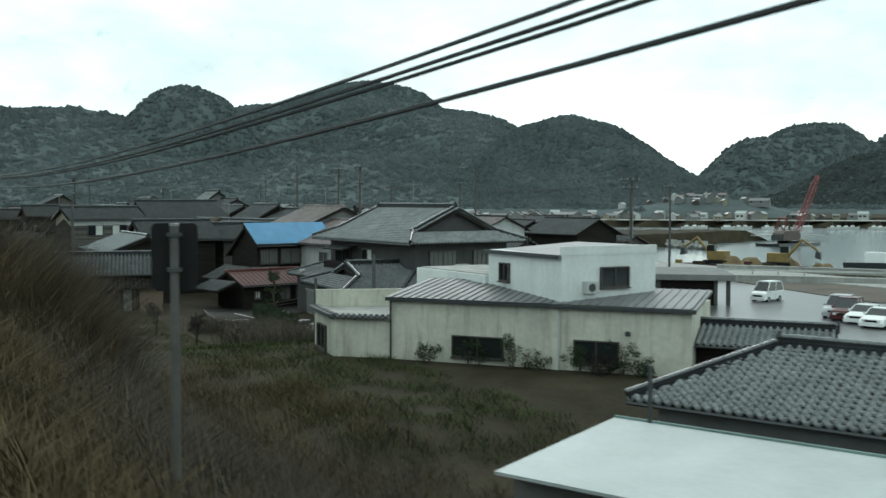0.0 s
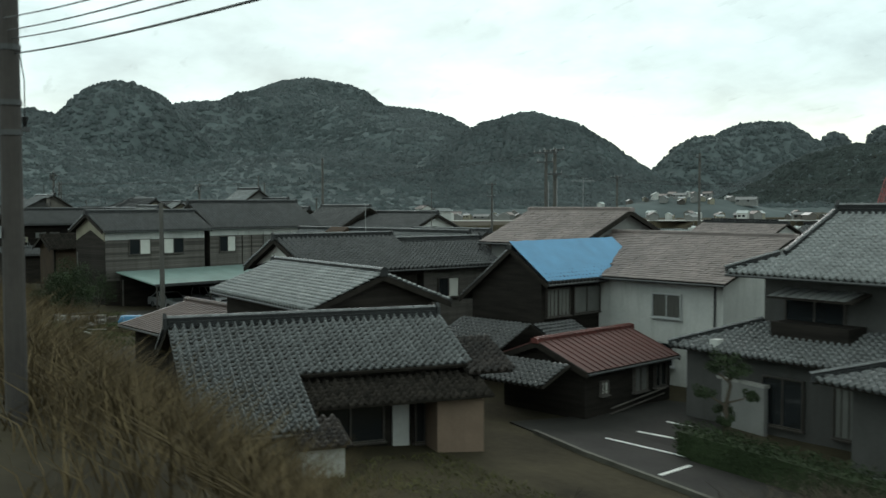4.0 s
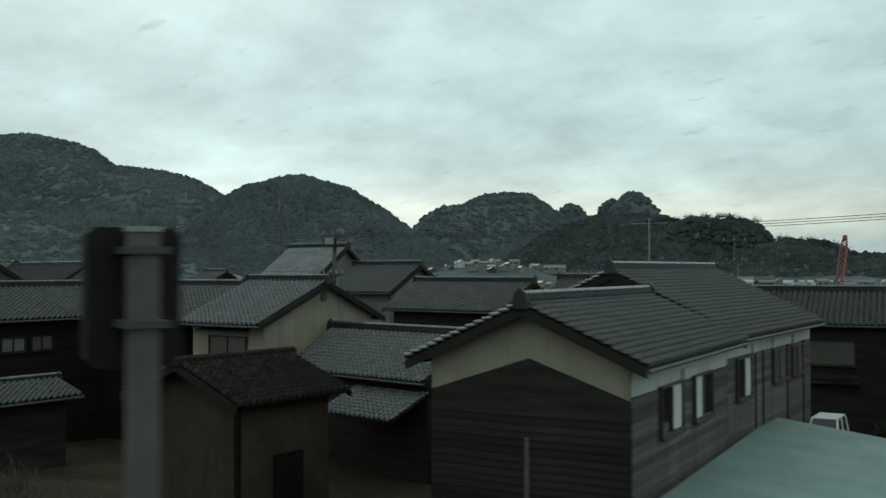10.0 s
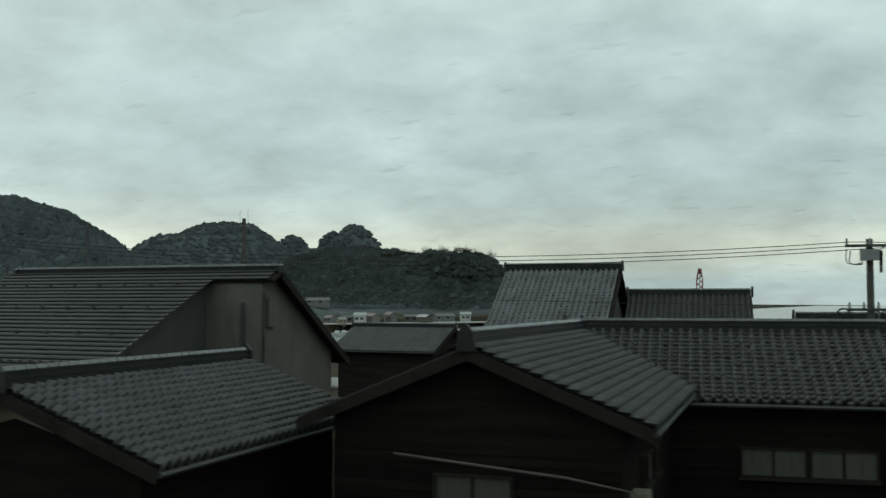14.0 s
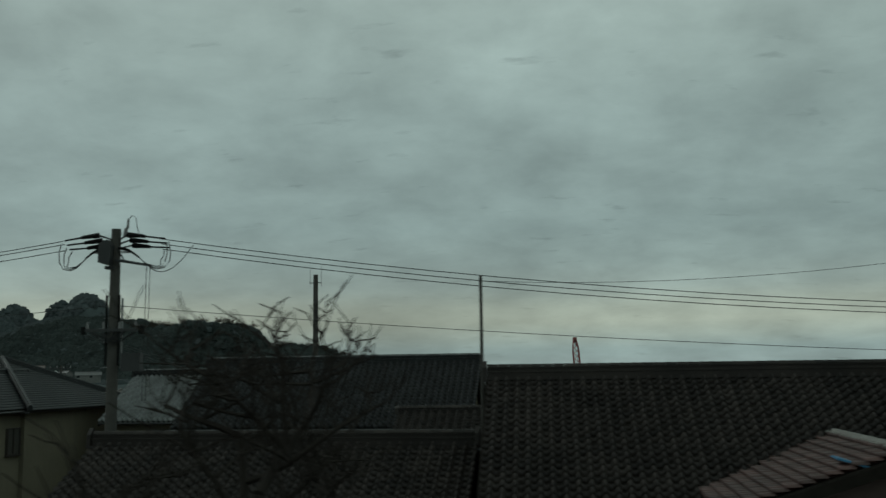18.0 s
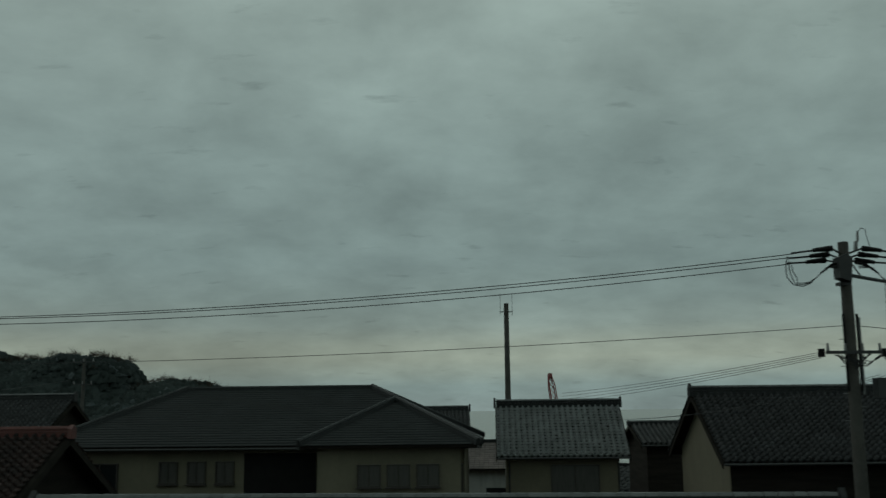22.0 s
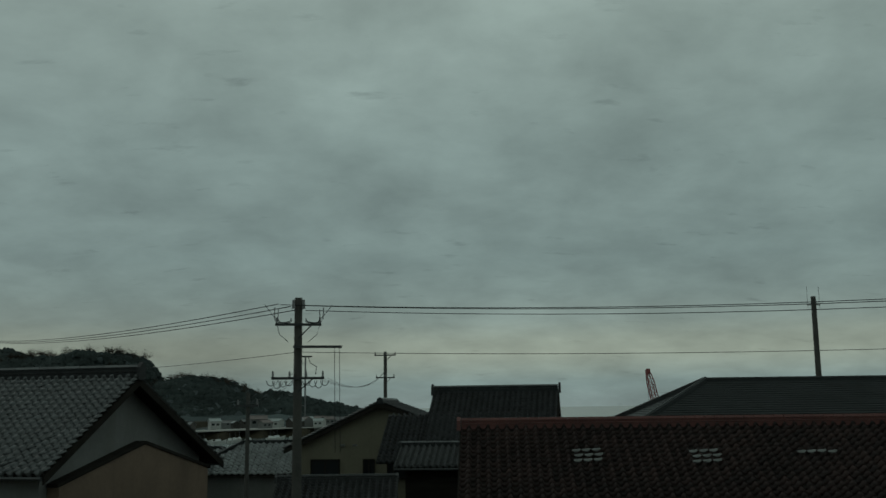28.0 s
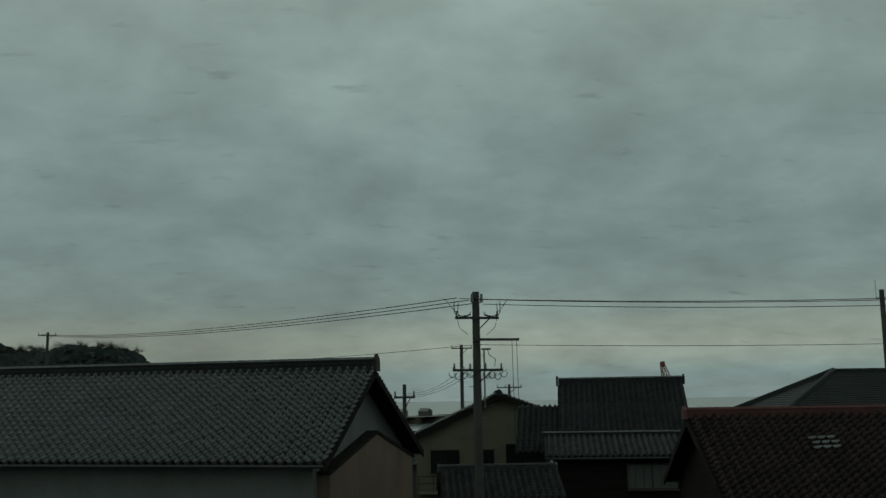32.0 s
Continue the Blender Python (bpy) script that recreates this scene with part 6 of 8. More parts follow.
# ---------------------------------------------------------------- poles and lines
def utility_pole(x, y, top, arms, label="grey concrete utility pole with crossarms", r=0.17, base=0.0, heading=0.0, extras=True):
    """arms: (height below the top, half length, insulators)."""
    ob = thing("utility_pole", label, "utility pole", (x, y, base), heading)
    h = top - base
    part("pole", Shape().tube([(0, 0, -0.5), (0, 0, h)], r * 1.25, 12, r * 0.85), M_POLE, ob)
    for dz, half, ins in arms:
        a = part("crossarm", Shape().box(-half, -0.06 - r, h - dz - 0.05, half, 0.04 - r, h - dz + 0.05), M_DARKMETAL, ob)
        part("brace", Shape().tube([(0, -r, h - dz - 0.55), (half * 0.6, -r, h - dz)], 0.025, 5), M_DARKMETAL, ob)
        for k in range(ins):
            xx = -half + 0.06 + (2 * half - 0.12) * k / max(ins - 1, 1)
            part("insulator", Shape().tube([(xx, -r, h - dz + 0.05), (xx, -r, h - dz + 0.13), (xx, -r, h - dz + 0.15), (xx, -r, h - dz + 0.28)], 0.05, 7, 0.035), M_CERAM, a)
    if extras:
        part("cable_riser", Shape().tube([(r + 0.12, -0.05, h - 4.8), (r + 0.12, -0.05, h - 2.4)], 0.035, 6), M_STEEL, ob)
        for k in range(8):
            part("step_bolt", Shape().tube([(r * (1 if k % 2 else -1), 0, h - 5.6 + k * 0.42), ((r + 0.16) * (1 if k % 2 else -1), 0, h - 5.6 + k * 0.42)], 0.012, 5), M_STEEL, ob)
    return ob


def cable(p, q, sag, r=0.019, label="black overhead power cable", n=22):
    p, q = Vector(p), Vector(q)
    pts = [p + (q - p) * (k / n) - Vector((0, 0, 4 * sag * (k / n) * (1 - k / n))) for k in range(n + 1)]
    tagged(part("power_line", Shape().tube(pts, r, 5), M_WIRE), label, "cable", "overhead lines")


def loops(ob, top, side, n, reach, deep=1.15):
    """Slack jumper cables hanging in wide loops beside a pole's head."""
    for k in range(n):
        a, b = Vector((side * reach * (1 - 0.16 * k), -0.15 - 0.1 * k, top - 0.3 - 0.1 * k)), Vector((side * 0.3, -0.25, top - 0.75 - 0.08 * k))
        pts = []
        for i in range(17):
            u = i / 16
            q = a + (b - a) * u
            drop = deep * (1 - 0.2 * k) * math.sin(math.pi * u ** 0.62)
            pts.append(q - Vector((-side * 0.12 * math.sin(2 * math.pi * u), 0, drop)))
        part("jumper_cable", Shape().tube(pts, 0.018, 5), M_WIRE, ob)


# the large pole with the transformer
pa = utility_pole(-217.15, 30.9, 14.1, [(3.5, 0.9, 4)], "tall concrete pole with switch box and looped jumper cables", 0.19, heading=4)
sw = part("switch_box", Shape().prism([(-0.42, -0.5, 12.9), (-0.05, -0.5, 12.78), (0.02, -0.5, 13.5), (-0.12, -0.5, 13.68), (-0.42, -0.5, 13.55)], (0, 0.42, 0)), M_DARKMETAL, pa)
part("bracket", Shape().box(-0.3, -0.2, 12.7, 0.05, 0.1, 12.8), M_DARKMETAL, pa)
for sd in (-1, 1):
    for k in range(3):
        y_, z_ = -0.25 + 0.25 * k, 13.84 - 0.15 * k
        part("strain_insulator", Shape().tube([(sd * 0.5, y_, z_ + 0.02), (sd * 0.68, y_, z_), (sd * 0.72, y_, z_), (sd * 0.9, y_, z_ - 0.02), (sd * 0.95, y_, z_ - 0.02), (sd * 1.12, y_, z_ - 0.05)], 0.095, 8, 0.06), M_BLACK, pa)
        part("clamp", Shape().tube([(sd * 1.12, y_, z_ - 0.05), (sd * 1.78, -0.1 + 0.2 * k, 13.72 - 0.13 * k)], 0.032, 6), M_BLACK, pa)
        part("tension_rod", Shape().tube([(sd * 0.1, 0, z_ - 0.12), (sd * 0.5, y_, z_ + 0.02)], 0.03, 5), M_DARKMETAL, pa)
        lo_, hi_ = Vector((sd * (1.9 - 0.13 * k), -0.1 + 0.15 * k, 13.62 - 0.12 * k)), Vector((sd * 0.3, -0.3, 13.35 - 0.06 * k))
        mid_ = Vector((sd * (1.95 - 0.16 * k), -0.1, 12.95)), Vector((sd * 1.5, -0.2, 12.66 + 0.05 * k)), Vector((sd * 1.05, -0.25, 12.95)), Vector((sd * 0.75, -0.3, 13.24))
        part("jumper_cable", Shape().tube([lo_, lo_ * 0.5 + mid_[0] * 0.5 + Vector((sd * 0.05, 0, 0)), mid_[0], mid_[0] * 0.4 + mid_[1] * 0.6 + Vector((sd * 0.1, 0, -0.06)), mid_[1], mid_[1] * 0.5 + mid_[2] * 0.5 + Vector((0, 0, -0.06)), mid_[2], mid_[3], hi_], 0.017, 6), M_WIRE, pa)
    part("cable_gland", Shape().tube([(sd * 0.2, -0.3, 13.4), (sd * 0.55, -0.3, 13.34), (sd * 0.95, -0.28, 13.06)], 0.05, 7, 0.03), M_BLACK, pa)
    part("cable_riser", Shape().tube([(sd * 0.22, -0.1, 9.4), (sd * 0.22, -0.1, 11.8)], 0.04, 6), M_BLACK, pa)
    for k in range(4):
        part("hanging_insulator", Shape().tube([(sd * (0.98 + 0.07 * (k % 2)), -0.2 + 0.06 * k, 10.72), (sd * (0.98 + 0.07 * (k % 2)), -0.2 + 0.06 * k, 10.46)], 0.035, 6), M_BLACK, pa)
part("side_arm", Shape().prism([(0.1, -0.25, 12.95), (1.35, -0.25, 12.74), (1.35, -0.25, 12.82), (0.1, -0.25, 13.05)], (0, 0.1, 0)), M_DARKMETAL, pa)
part("arm_brace", Shape().tube([(0.15, -0.2, 13.35), (0.4, -0.2, 12.98)], 0.025, 5), M_DARKMETAL, pa)
part("lightning_arrester", Shape().tube([(0.36, -0.1, 13.8), (0.38, -0.1, 14.1), (0.44, -0.1, 14.12), (0.46, -0.1, 14.45)], 0.075, 7, 0.035), M_CERAM, pa)
part("lead_wire", Shape().tube([(0.46, -0.1, 14.4), (0.58, -0.1, 14.55), (0.72, -0.1, 14.5), (0.76, -0.1, 14.2), (0.85, -0.1, 13.9)], 0.012, 5), M_WIRE, pa)
part("slack_loop", Shape().tube([(1.3 + 1.5 * u, -0.2, 12.72 + 0.75 * u ** 2.2 - 0.22 * math.sin(math.pi * u ** 0.8)) for u in np.linspace(0, 1, 12)], 0.014, 5), M_WIRE, pa)
part("cable_box", Shape().box(0.5, -0.55, 9.2, 1.15, -0.2, 9.8), M_DARKMETAL, pa)
rc = random.Random(8)
for k in range(9):
    x0, x1 = rc.uniform(-0.85, 0.2), rc.uniform(0.0, 0.9)
    part("cable_loop", Shape().tube([(x0 + (x1 - x0) * u, -0.3, 10.52 - rc.uniform(0.15, 0.4) * math.sin(math.pi * u)) for u in np.linspace(0, 1, 9)], 0.016, 5), M_WIRE, pa)
for k in (1.18, 1.3):
    part("drop_cable", Shape().tube([(k, -0.2, 12.75), (k - 0.05, -0.2, 8.2)], 0.012, 5), M_WIRE, pa)
for k in range(4):
    cable((-218.15, 30.75, 10.62 - 0.06 * k), (-223.4, 53.0, 9.75 - 0.16 * k), 0.12, 0.009, "thin black service line to the houses")
    cable((-216.1, 30.95, 10.62 - 0.06 * k), (-206.0 + 0.5 * k, 51.0, 8.9 - 0.3 * k), 0.1, 0.009, "thin black service line to the houses")
pb = utility_pole(-262.2, 40.8, 13.4, [(1.1, 0.92, 2), (3.25, 1.05, 4)], "concrete pole with three crossarms and cable loops", 0.18, heading=8)
part("long_arm", Shape().box(-0.2, -0.3, 11.35, 1.75, -0.2, 11.45), M_DARKMETAL, pb)
loops(pb, 13.3, -1, 2, 0.95, 0.45)
loops(pb, 13.3, 1, 2, 1.0, 0.45)
for k in (1.45, 1.65):
    part("drop_cable", Shape().tube([(k, -0.25, 11.4), (k + 0.05, -0.25, 7.2)], 0.012, 5), M_WIRE, pb)
for sd in (-1, 1):
    part("pole_top_insulator", Shape().tube([(sd * 0.2, -0.2, 12.95), (sd * 0.2, -0.2, 13.3)], 0.07, 8, 0.05), M_CERAM, pb)
    part("jumper_cable", Shape().tube([(sd * 0.85, -0.2, 12.5), (sd * 1.05, -0.2, 12.7), (sd * 1.35, -0.15, 13.1)], 0.012, 5), M_WIRE, pb)
    part("jumper_cable", Shape().tube([(sd * 0.85, -0.2, 12.3), (sd * 0.75, -0.2, 11.9), (sd * 0.4, -0.2, 11.6)], 0.012, 5), M_WIRE, pb)
    for k in range(4):
        part("cable_loop", Shape().tube([(sd * (0.35 + 0.24 * k) + 0.16 * math.cos(a), -0.22, 10.05 + (0.2 + 0.05 * (k % 3)) * math.sin(a)) for a in np.linspace(math.pi, 2 * math.pi, 8)], 0.016, 5), M_WIRE, pb)
part("small_bracket", Shape().box(0.15, -0.25, 10.98, 0.55, -0.17, 11.04), M_DARKMETAL, pb)
part("hanging_wire", Shape().tube([(0.4, -0.2, 11.0), (0.5, -0.2, 10.75), (0.75, -0.2, 10.6), (0.7, -0.2, 10.3)], 0.016, 5), M_WIRE, pb)
p1 = utility_pole(-164.6, 37.3, 11.35, [(0.25, 0.85, 3), (2.6, 0.8, 4)], "concrete pole with two crossarms", 0.14, heading=5)
loops(p1, 11.3, -1, 2, 0.8, 0.4)
sw = part("switch_box", Shape().box(-0.35, -0.45, 10.55, 0.3, -0.1, 10.95), M_STEEL, p1)
part("bushing", Shape().tube([(0.35, -0.3, 10.9), (0.35, -0.3, 10.1)], 0.07, 8, 0.05), M_BLACK, p1)
part("cable_coil", Shape().tube([(-0.95 + 0.24 * math.cos(a), -0.3, 8.55 + 0.24 * math.sin(a)) for a in np.linspace(0, 6.2, 15)], 0.035, 6), M_WIRE, p1)
for k in range(3):
    cable((-165.0, 37.1, 8.75 - 0.14 * k), (-183.0, 46.0, 6.9 - 0.1 * k), 0.35, 0.011, "thin black service line to the houses")
utility_pole(-156.5, 75.0, 11.65, [(0.25, 0.95, 3), (1.9, 0.7, 3)], r=0.15, heading=10)
utility_pole(-260.2, 85.1, 13.6, [(0.3, 0.9, 3), (2.2, 0.8, 3)], r=0.16, extras=False)
utility_pole(-300.8, 100.1, 16.2, [(0.3, 0.9, 3)], r=0.16, extras=False)
utility_pole(-255.0, 95.7, 10.3, [(0.3, 1.2, 4)], r=0.15, extras=False)
utility_pole(-265.2, 46.8, 9.7, [(0.6, 0.5, 2)], r=0.10, extras=False)
utility_pole(-111.5, 49.2, 13.4, [(0.15, 1.1, 3), (2.1, 0.9, 4)], "concrete pole with two crossarms", 0.16, heading=10)
utility_pole(-106.4, 44.2, 12.9, [(0.2, 1.0, 5), (0.9, 0.7, 3)], r=0.13, heading=20)
utility_pole(-110.6, 65.2, 13.4, [(0.4, 0.3, 1)], "slim concrete street-light pole", r=0.12, extras=False)
utility_pole(-62.6, 51.5, 10.9, [(0.15, 0.9, 4), (0.8, 0.7, 3)], r=0.13, heading=15)
utility_pole(-104.5, 14.6, 9.0, [], "plain grey wooden pole", r=0.14, extras=False)
utility_pole(-135.2, 16.6, 4.9, [], "short white post beside the boarded house", r=0.06, base=0.5, extras=False)
for x, y, h in ((-132.0, 75.0, 12.0), (-90.0, 80.0, 11.0)):
    utility_pole(x, y, h, [(0.2, 0.9, 4)], r=0.13, extras=False)


def mast(x, y, top, prongs, label, base=0.0, r=0.14):
    ob = thing("antenna_mast", label, "mast", (x, y, base))
    h = top - base
    part("mast", Shape().tube([(0, 0, 0), (0, 0, h)], r * 1.5, 10, r), M_POLE, ob)
    if prongs:
        part("cross_bar", Shape().box(-0.55, -0.04, h - 0.75, 0.55, 0.04, h - 0.67), M_STEEL, ob)
        for s in (-1, 1):
            part("antenna_rod", Shape().tube([(s * 0.5, 0, h - 1.0), (s * 0.5, 0, h + 0.85)], 0.02, 5), M_STEEL, ob)
    return ob


mast(-224.1, 82.4, 17.7, True, "tall concrete mast with two antenna rods", r=0.2)
mast(-204.1, 26.9, 11.75, False, "thin grey steel mast beside the tiled roof", r=0.045)
mast(-192.2, 27.0, 12.1, False, "thin grey steel mast beside the tiled roof", r=0.045)
mast(-117.5, 41.0, 10.3, False, "thin aerial mast over the roofs", r=0.03)


def tv_aerial(x, y, z, heading=0):
    ob = thing("tv_aerial", "rooftop television aerial on a thin mast", "aerial", (x, y, z), heading)
    part("mast", Shape().tube([(0, 0, -0.3), (0, 0, 1.9)], 0.025, 6), M_STEEL, ob)
    part("boom", Shape().tube([(-0.7, 0, 1.7), (0.7, 0, 1.7)], 0.018, 5), M_STEEL, ob)
    for k in range(6):
        part("element", Shape().tube([(-0.65 + 0.26 * k, -0.3, 1.7), (-0.65 + 0.26 * k, 0.3, 1.7)], 0.01, 4), M_STEEL, ob)


for x, y, z in ((-69.0, 35.0, 8.7), (-141.0, 33.0, 9.2), (-116.0, 34.0, 6.9), (-95.0, 38.0, 8.6)):
    tv_aerial(x, y, z, x * 7 % 90)

# high-voltage lines from pole to pole, with the lower telephone line
for k in range(3):
    o = -0.6 + 0.45 * k
    cable((-218.9, 30.7 + o * 0.3, 13.68 - (0.0, 0.09, 0.28)[k]), (-262.9 + 0.5 * k, 40.7, 13.12 - (0.0, 0.03, 0.24)[k]), 0.82, 0.015)
    cable((-215.4, 30.7 + o * 0.3, 13.66 - 0.16 * k), (-164.6 + o, 37.2, 11.25 - 0.12 * k), 1.3 + 0.05 * k, 0.015)
    cable((-164.6 + o, 37.2, 11.25 - 0.12 * k), (-111.5 + o, 49.1, 13.3 - 0.1 * k), 0.9, 0.015)
    cable((-263.0 + 0.5 * k, 40.7, 13.15 - 0.1 * k), (-300.8 + o, 100.0, 16.0 - 0.1 * k), 0.6)
cable((-217.15, 30.8, 11.45), (-262.2, 40.7, 11.2), 0.5, 0.011, "thin black telephone line overhead")
cable((-217.15, 30.8, 11.45), (-164.6, 37.2, 8.9), 0.6, 0.011, "thin black telephone line overhead")
cable((-262.2, 40.7, 11.2), (-300.8, 100.0, 13.2), 0.6, 0.011, "thin black telephone line overhead")
for k in range(3):
    cable((-262.9 + 0.3 * k, 40.6, 10.15), (-265.2, 46.7, 9.3 - 0.1 * k), 0.3, 0.008, "thin house service line")
    cable((-216.4 + 0.3 * k, 30.7, 9.9), (-222.0, 50.0, 8.4), 0.4, 0.008, "thin house service line")
    cable((-261.4 + 0.2 * k, 40.6, 10.15), (-260.2, 85.0, 12.0), 0.8, 0.009, "thin house service line")
    cable((-111.5, 49.1, 11.3 - 0.1 * k), (-62.6, 51.4, 10.6 - 0.1 * k), 0.9, 0.012)
cable((-204.1, 26.9, 11.6), (-192.2, 27.0, 11.9), 0.25, 0.007, "thin black aerial wire between two masts")

M_LINEPOLE = mat("brown_weathered_pole", (0.0374, 0.032, 0.0286), 0.8, 0.3, 1.0, 0.3, streak=0.4)
# line-side concrete poles with their thick communication cables
for x, y, r in ((8.0, 2.2, 0.12), (-29.03, 0.215, 0.108), (-61.7, -0.1, 0.125)):
    lp = thing("line_pole", "weathered concrete line-side pole", "utility pole", (x, y, 5.6))
    part("pole", Shape().tube([(0, 0, 0), (0, 0, 9.6)], r * 1.12, 14, r * 0.94), M_LINEPOLE, lp)
    for z in (4.25, 4.62, 5.3):
        part("cable_clamp", Shape().tube([(0, 0, z), (0, 0, z + 0.07)], r * 1.16, 14), M_DARKMETAL, lp)
    part("bracket", Shape().box(-0.05, -r - 0.08, 4.3, 0.05, r + 0.1, 4.36), M_DARKMETAL, lp)
    part("name_plate", Shape().box(-r * 0.9, -r * 1.2, 2.97, r * 0.5, -r * 1.12, 3.12), M_STEEL, lp)
part("hanging_lead", Shape().tube([(-0.1, 0.1, 5.6), (-0.45, 0.25, 5.0), (-0.75, 0.3, 4.5)], 0.008, 5), M_WIRE, lp)
part("lead_clamp", Shape().tube([(-0.75, 0.3, 4.55), (-0.78, 0.3, 4.4)], 0.04, 7, 0.02), M_BLACK, lp)
for k, (za, zb, sa, zc, zd, sc, rr) in enumerate(((10.42, 10.28, 1.05, 9.91, 11.30, 0.73, 0.008), (10.395, 10.255, 1.05, 9.895, 11.15, 0.67, 0.008), (10.385, 10.245, 1.05, 9.88, 11.05, 0.66, 0.008), (10.31, 10.17, 1.085, 9.85, 10.87, 0.59, 0.010))):
    o = -0.06 + 0.04 * k
    cable((8.0, 2.2 + o, za), (-29.03, 0.215 + o, zb), sa, rr, "thick black cable along the railway", 36)
    cable((-29.03, 0.215 + o, zc), (-61.7, -0.1 + o, zd), sc, rr, "thick black cable along the railway", 36)
    cable((8.0, 2.2 + o, za), (42.0, 4.2 + o, za), 0.9, rr, "thick black cable along the railway")


def signal(x, y, z, label, r=0.05):
    """Seen from behind: the mast stands before the black backing board."""
    ob = thing("railway_signal", label, "railway signal", (x, y, 5.8), 75)
    part("mast", Shape().tube([(0, -0.06 - r, 0), (0, -0.06 - r, z - 5.83)], r, 14), M_POLE, ob)
    part("mast_cap", Shape().tube([(0, -0.06 - r, z - 5.83), (0, -0.06 - r, z - 5.8)], r * 1.1, 14), M_STEEL, ob)
    h = part("signal_head", Shape().prism([(-0.26, 0, z - 6.52), (-0.2, 0, z - 6.58), (0.2, 0, z - 6.58), (0.26, 0, z - 6.52), (0.26, 0, z - 5.84), (0.22, 0, z - 5.8), (-0.22, 0, z - 5.8), (-0.26, 0, z - 5.84)], (0, 0.12, 0)), M_BLACK, ob)
    for k in (0.2, 0.52):
        part("lamp_hood", Shape().tube([(0, 0.1, z - 6.52 + k), (0, 0.35, z - 6.55 + k)], 0.1, 10), M_BLACK, h)
    for k in (0.15, 0.55):
        part("clamp", Shape().box(-r - 0.03, -0.08 - 2 * r, z - 6.5 + k, r + 0.03, 0, z - 6.46 + k), M_DARKMETAL, ob)


signal(-11.4, 2.7, 8.75, "black railway signal head on a thin mast")
signal(-125.84, 0.17, 9.24, "black railway signal head on a grey mast", 0.09)


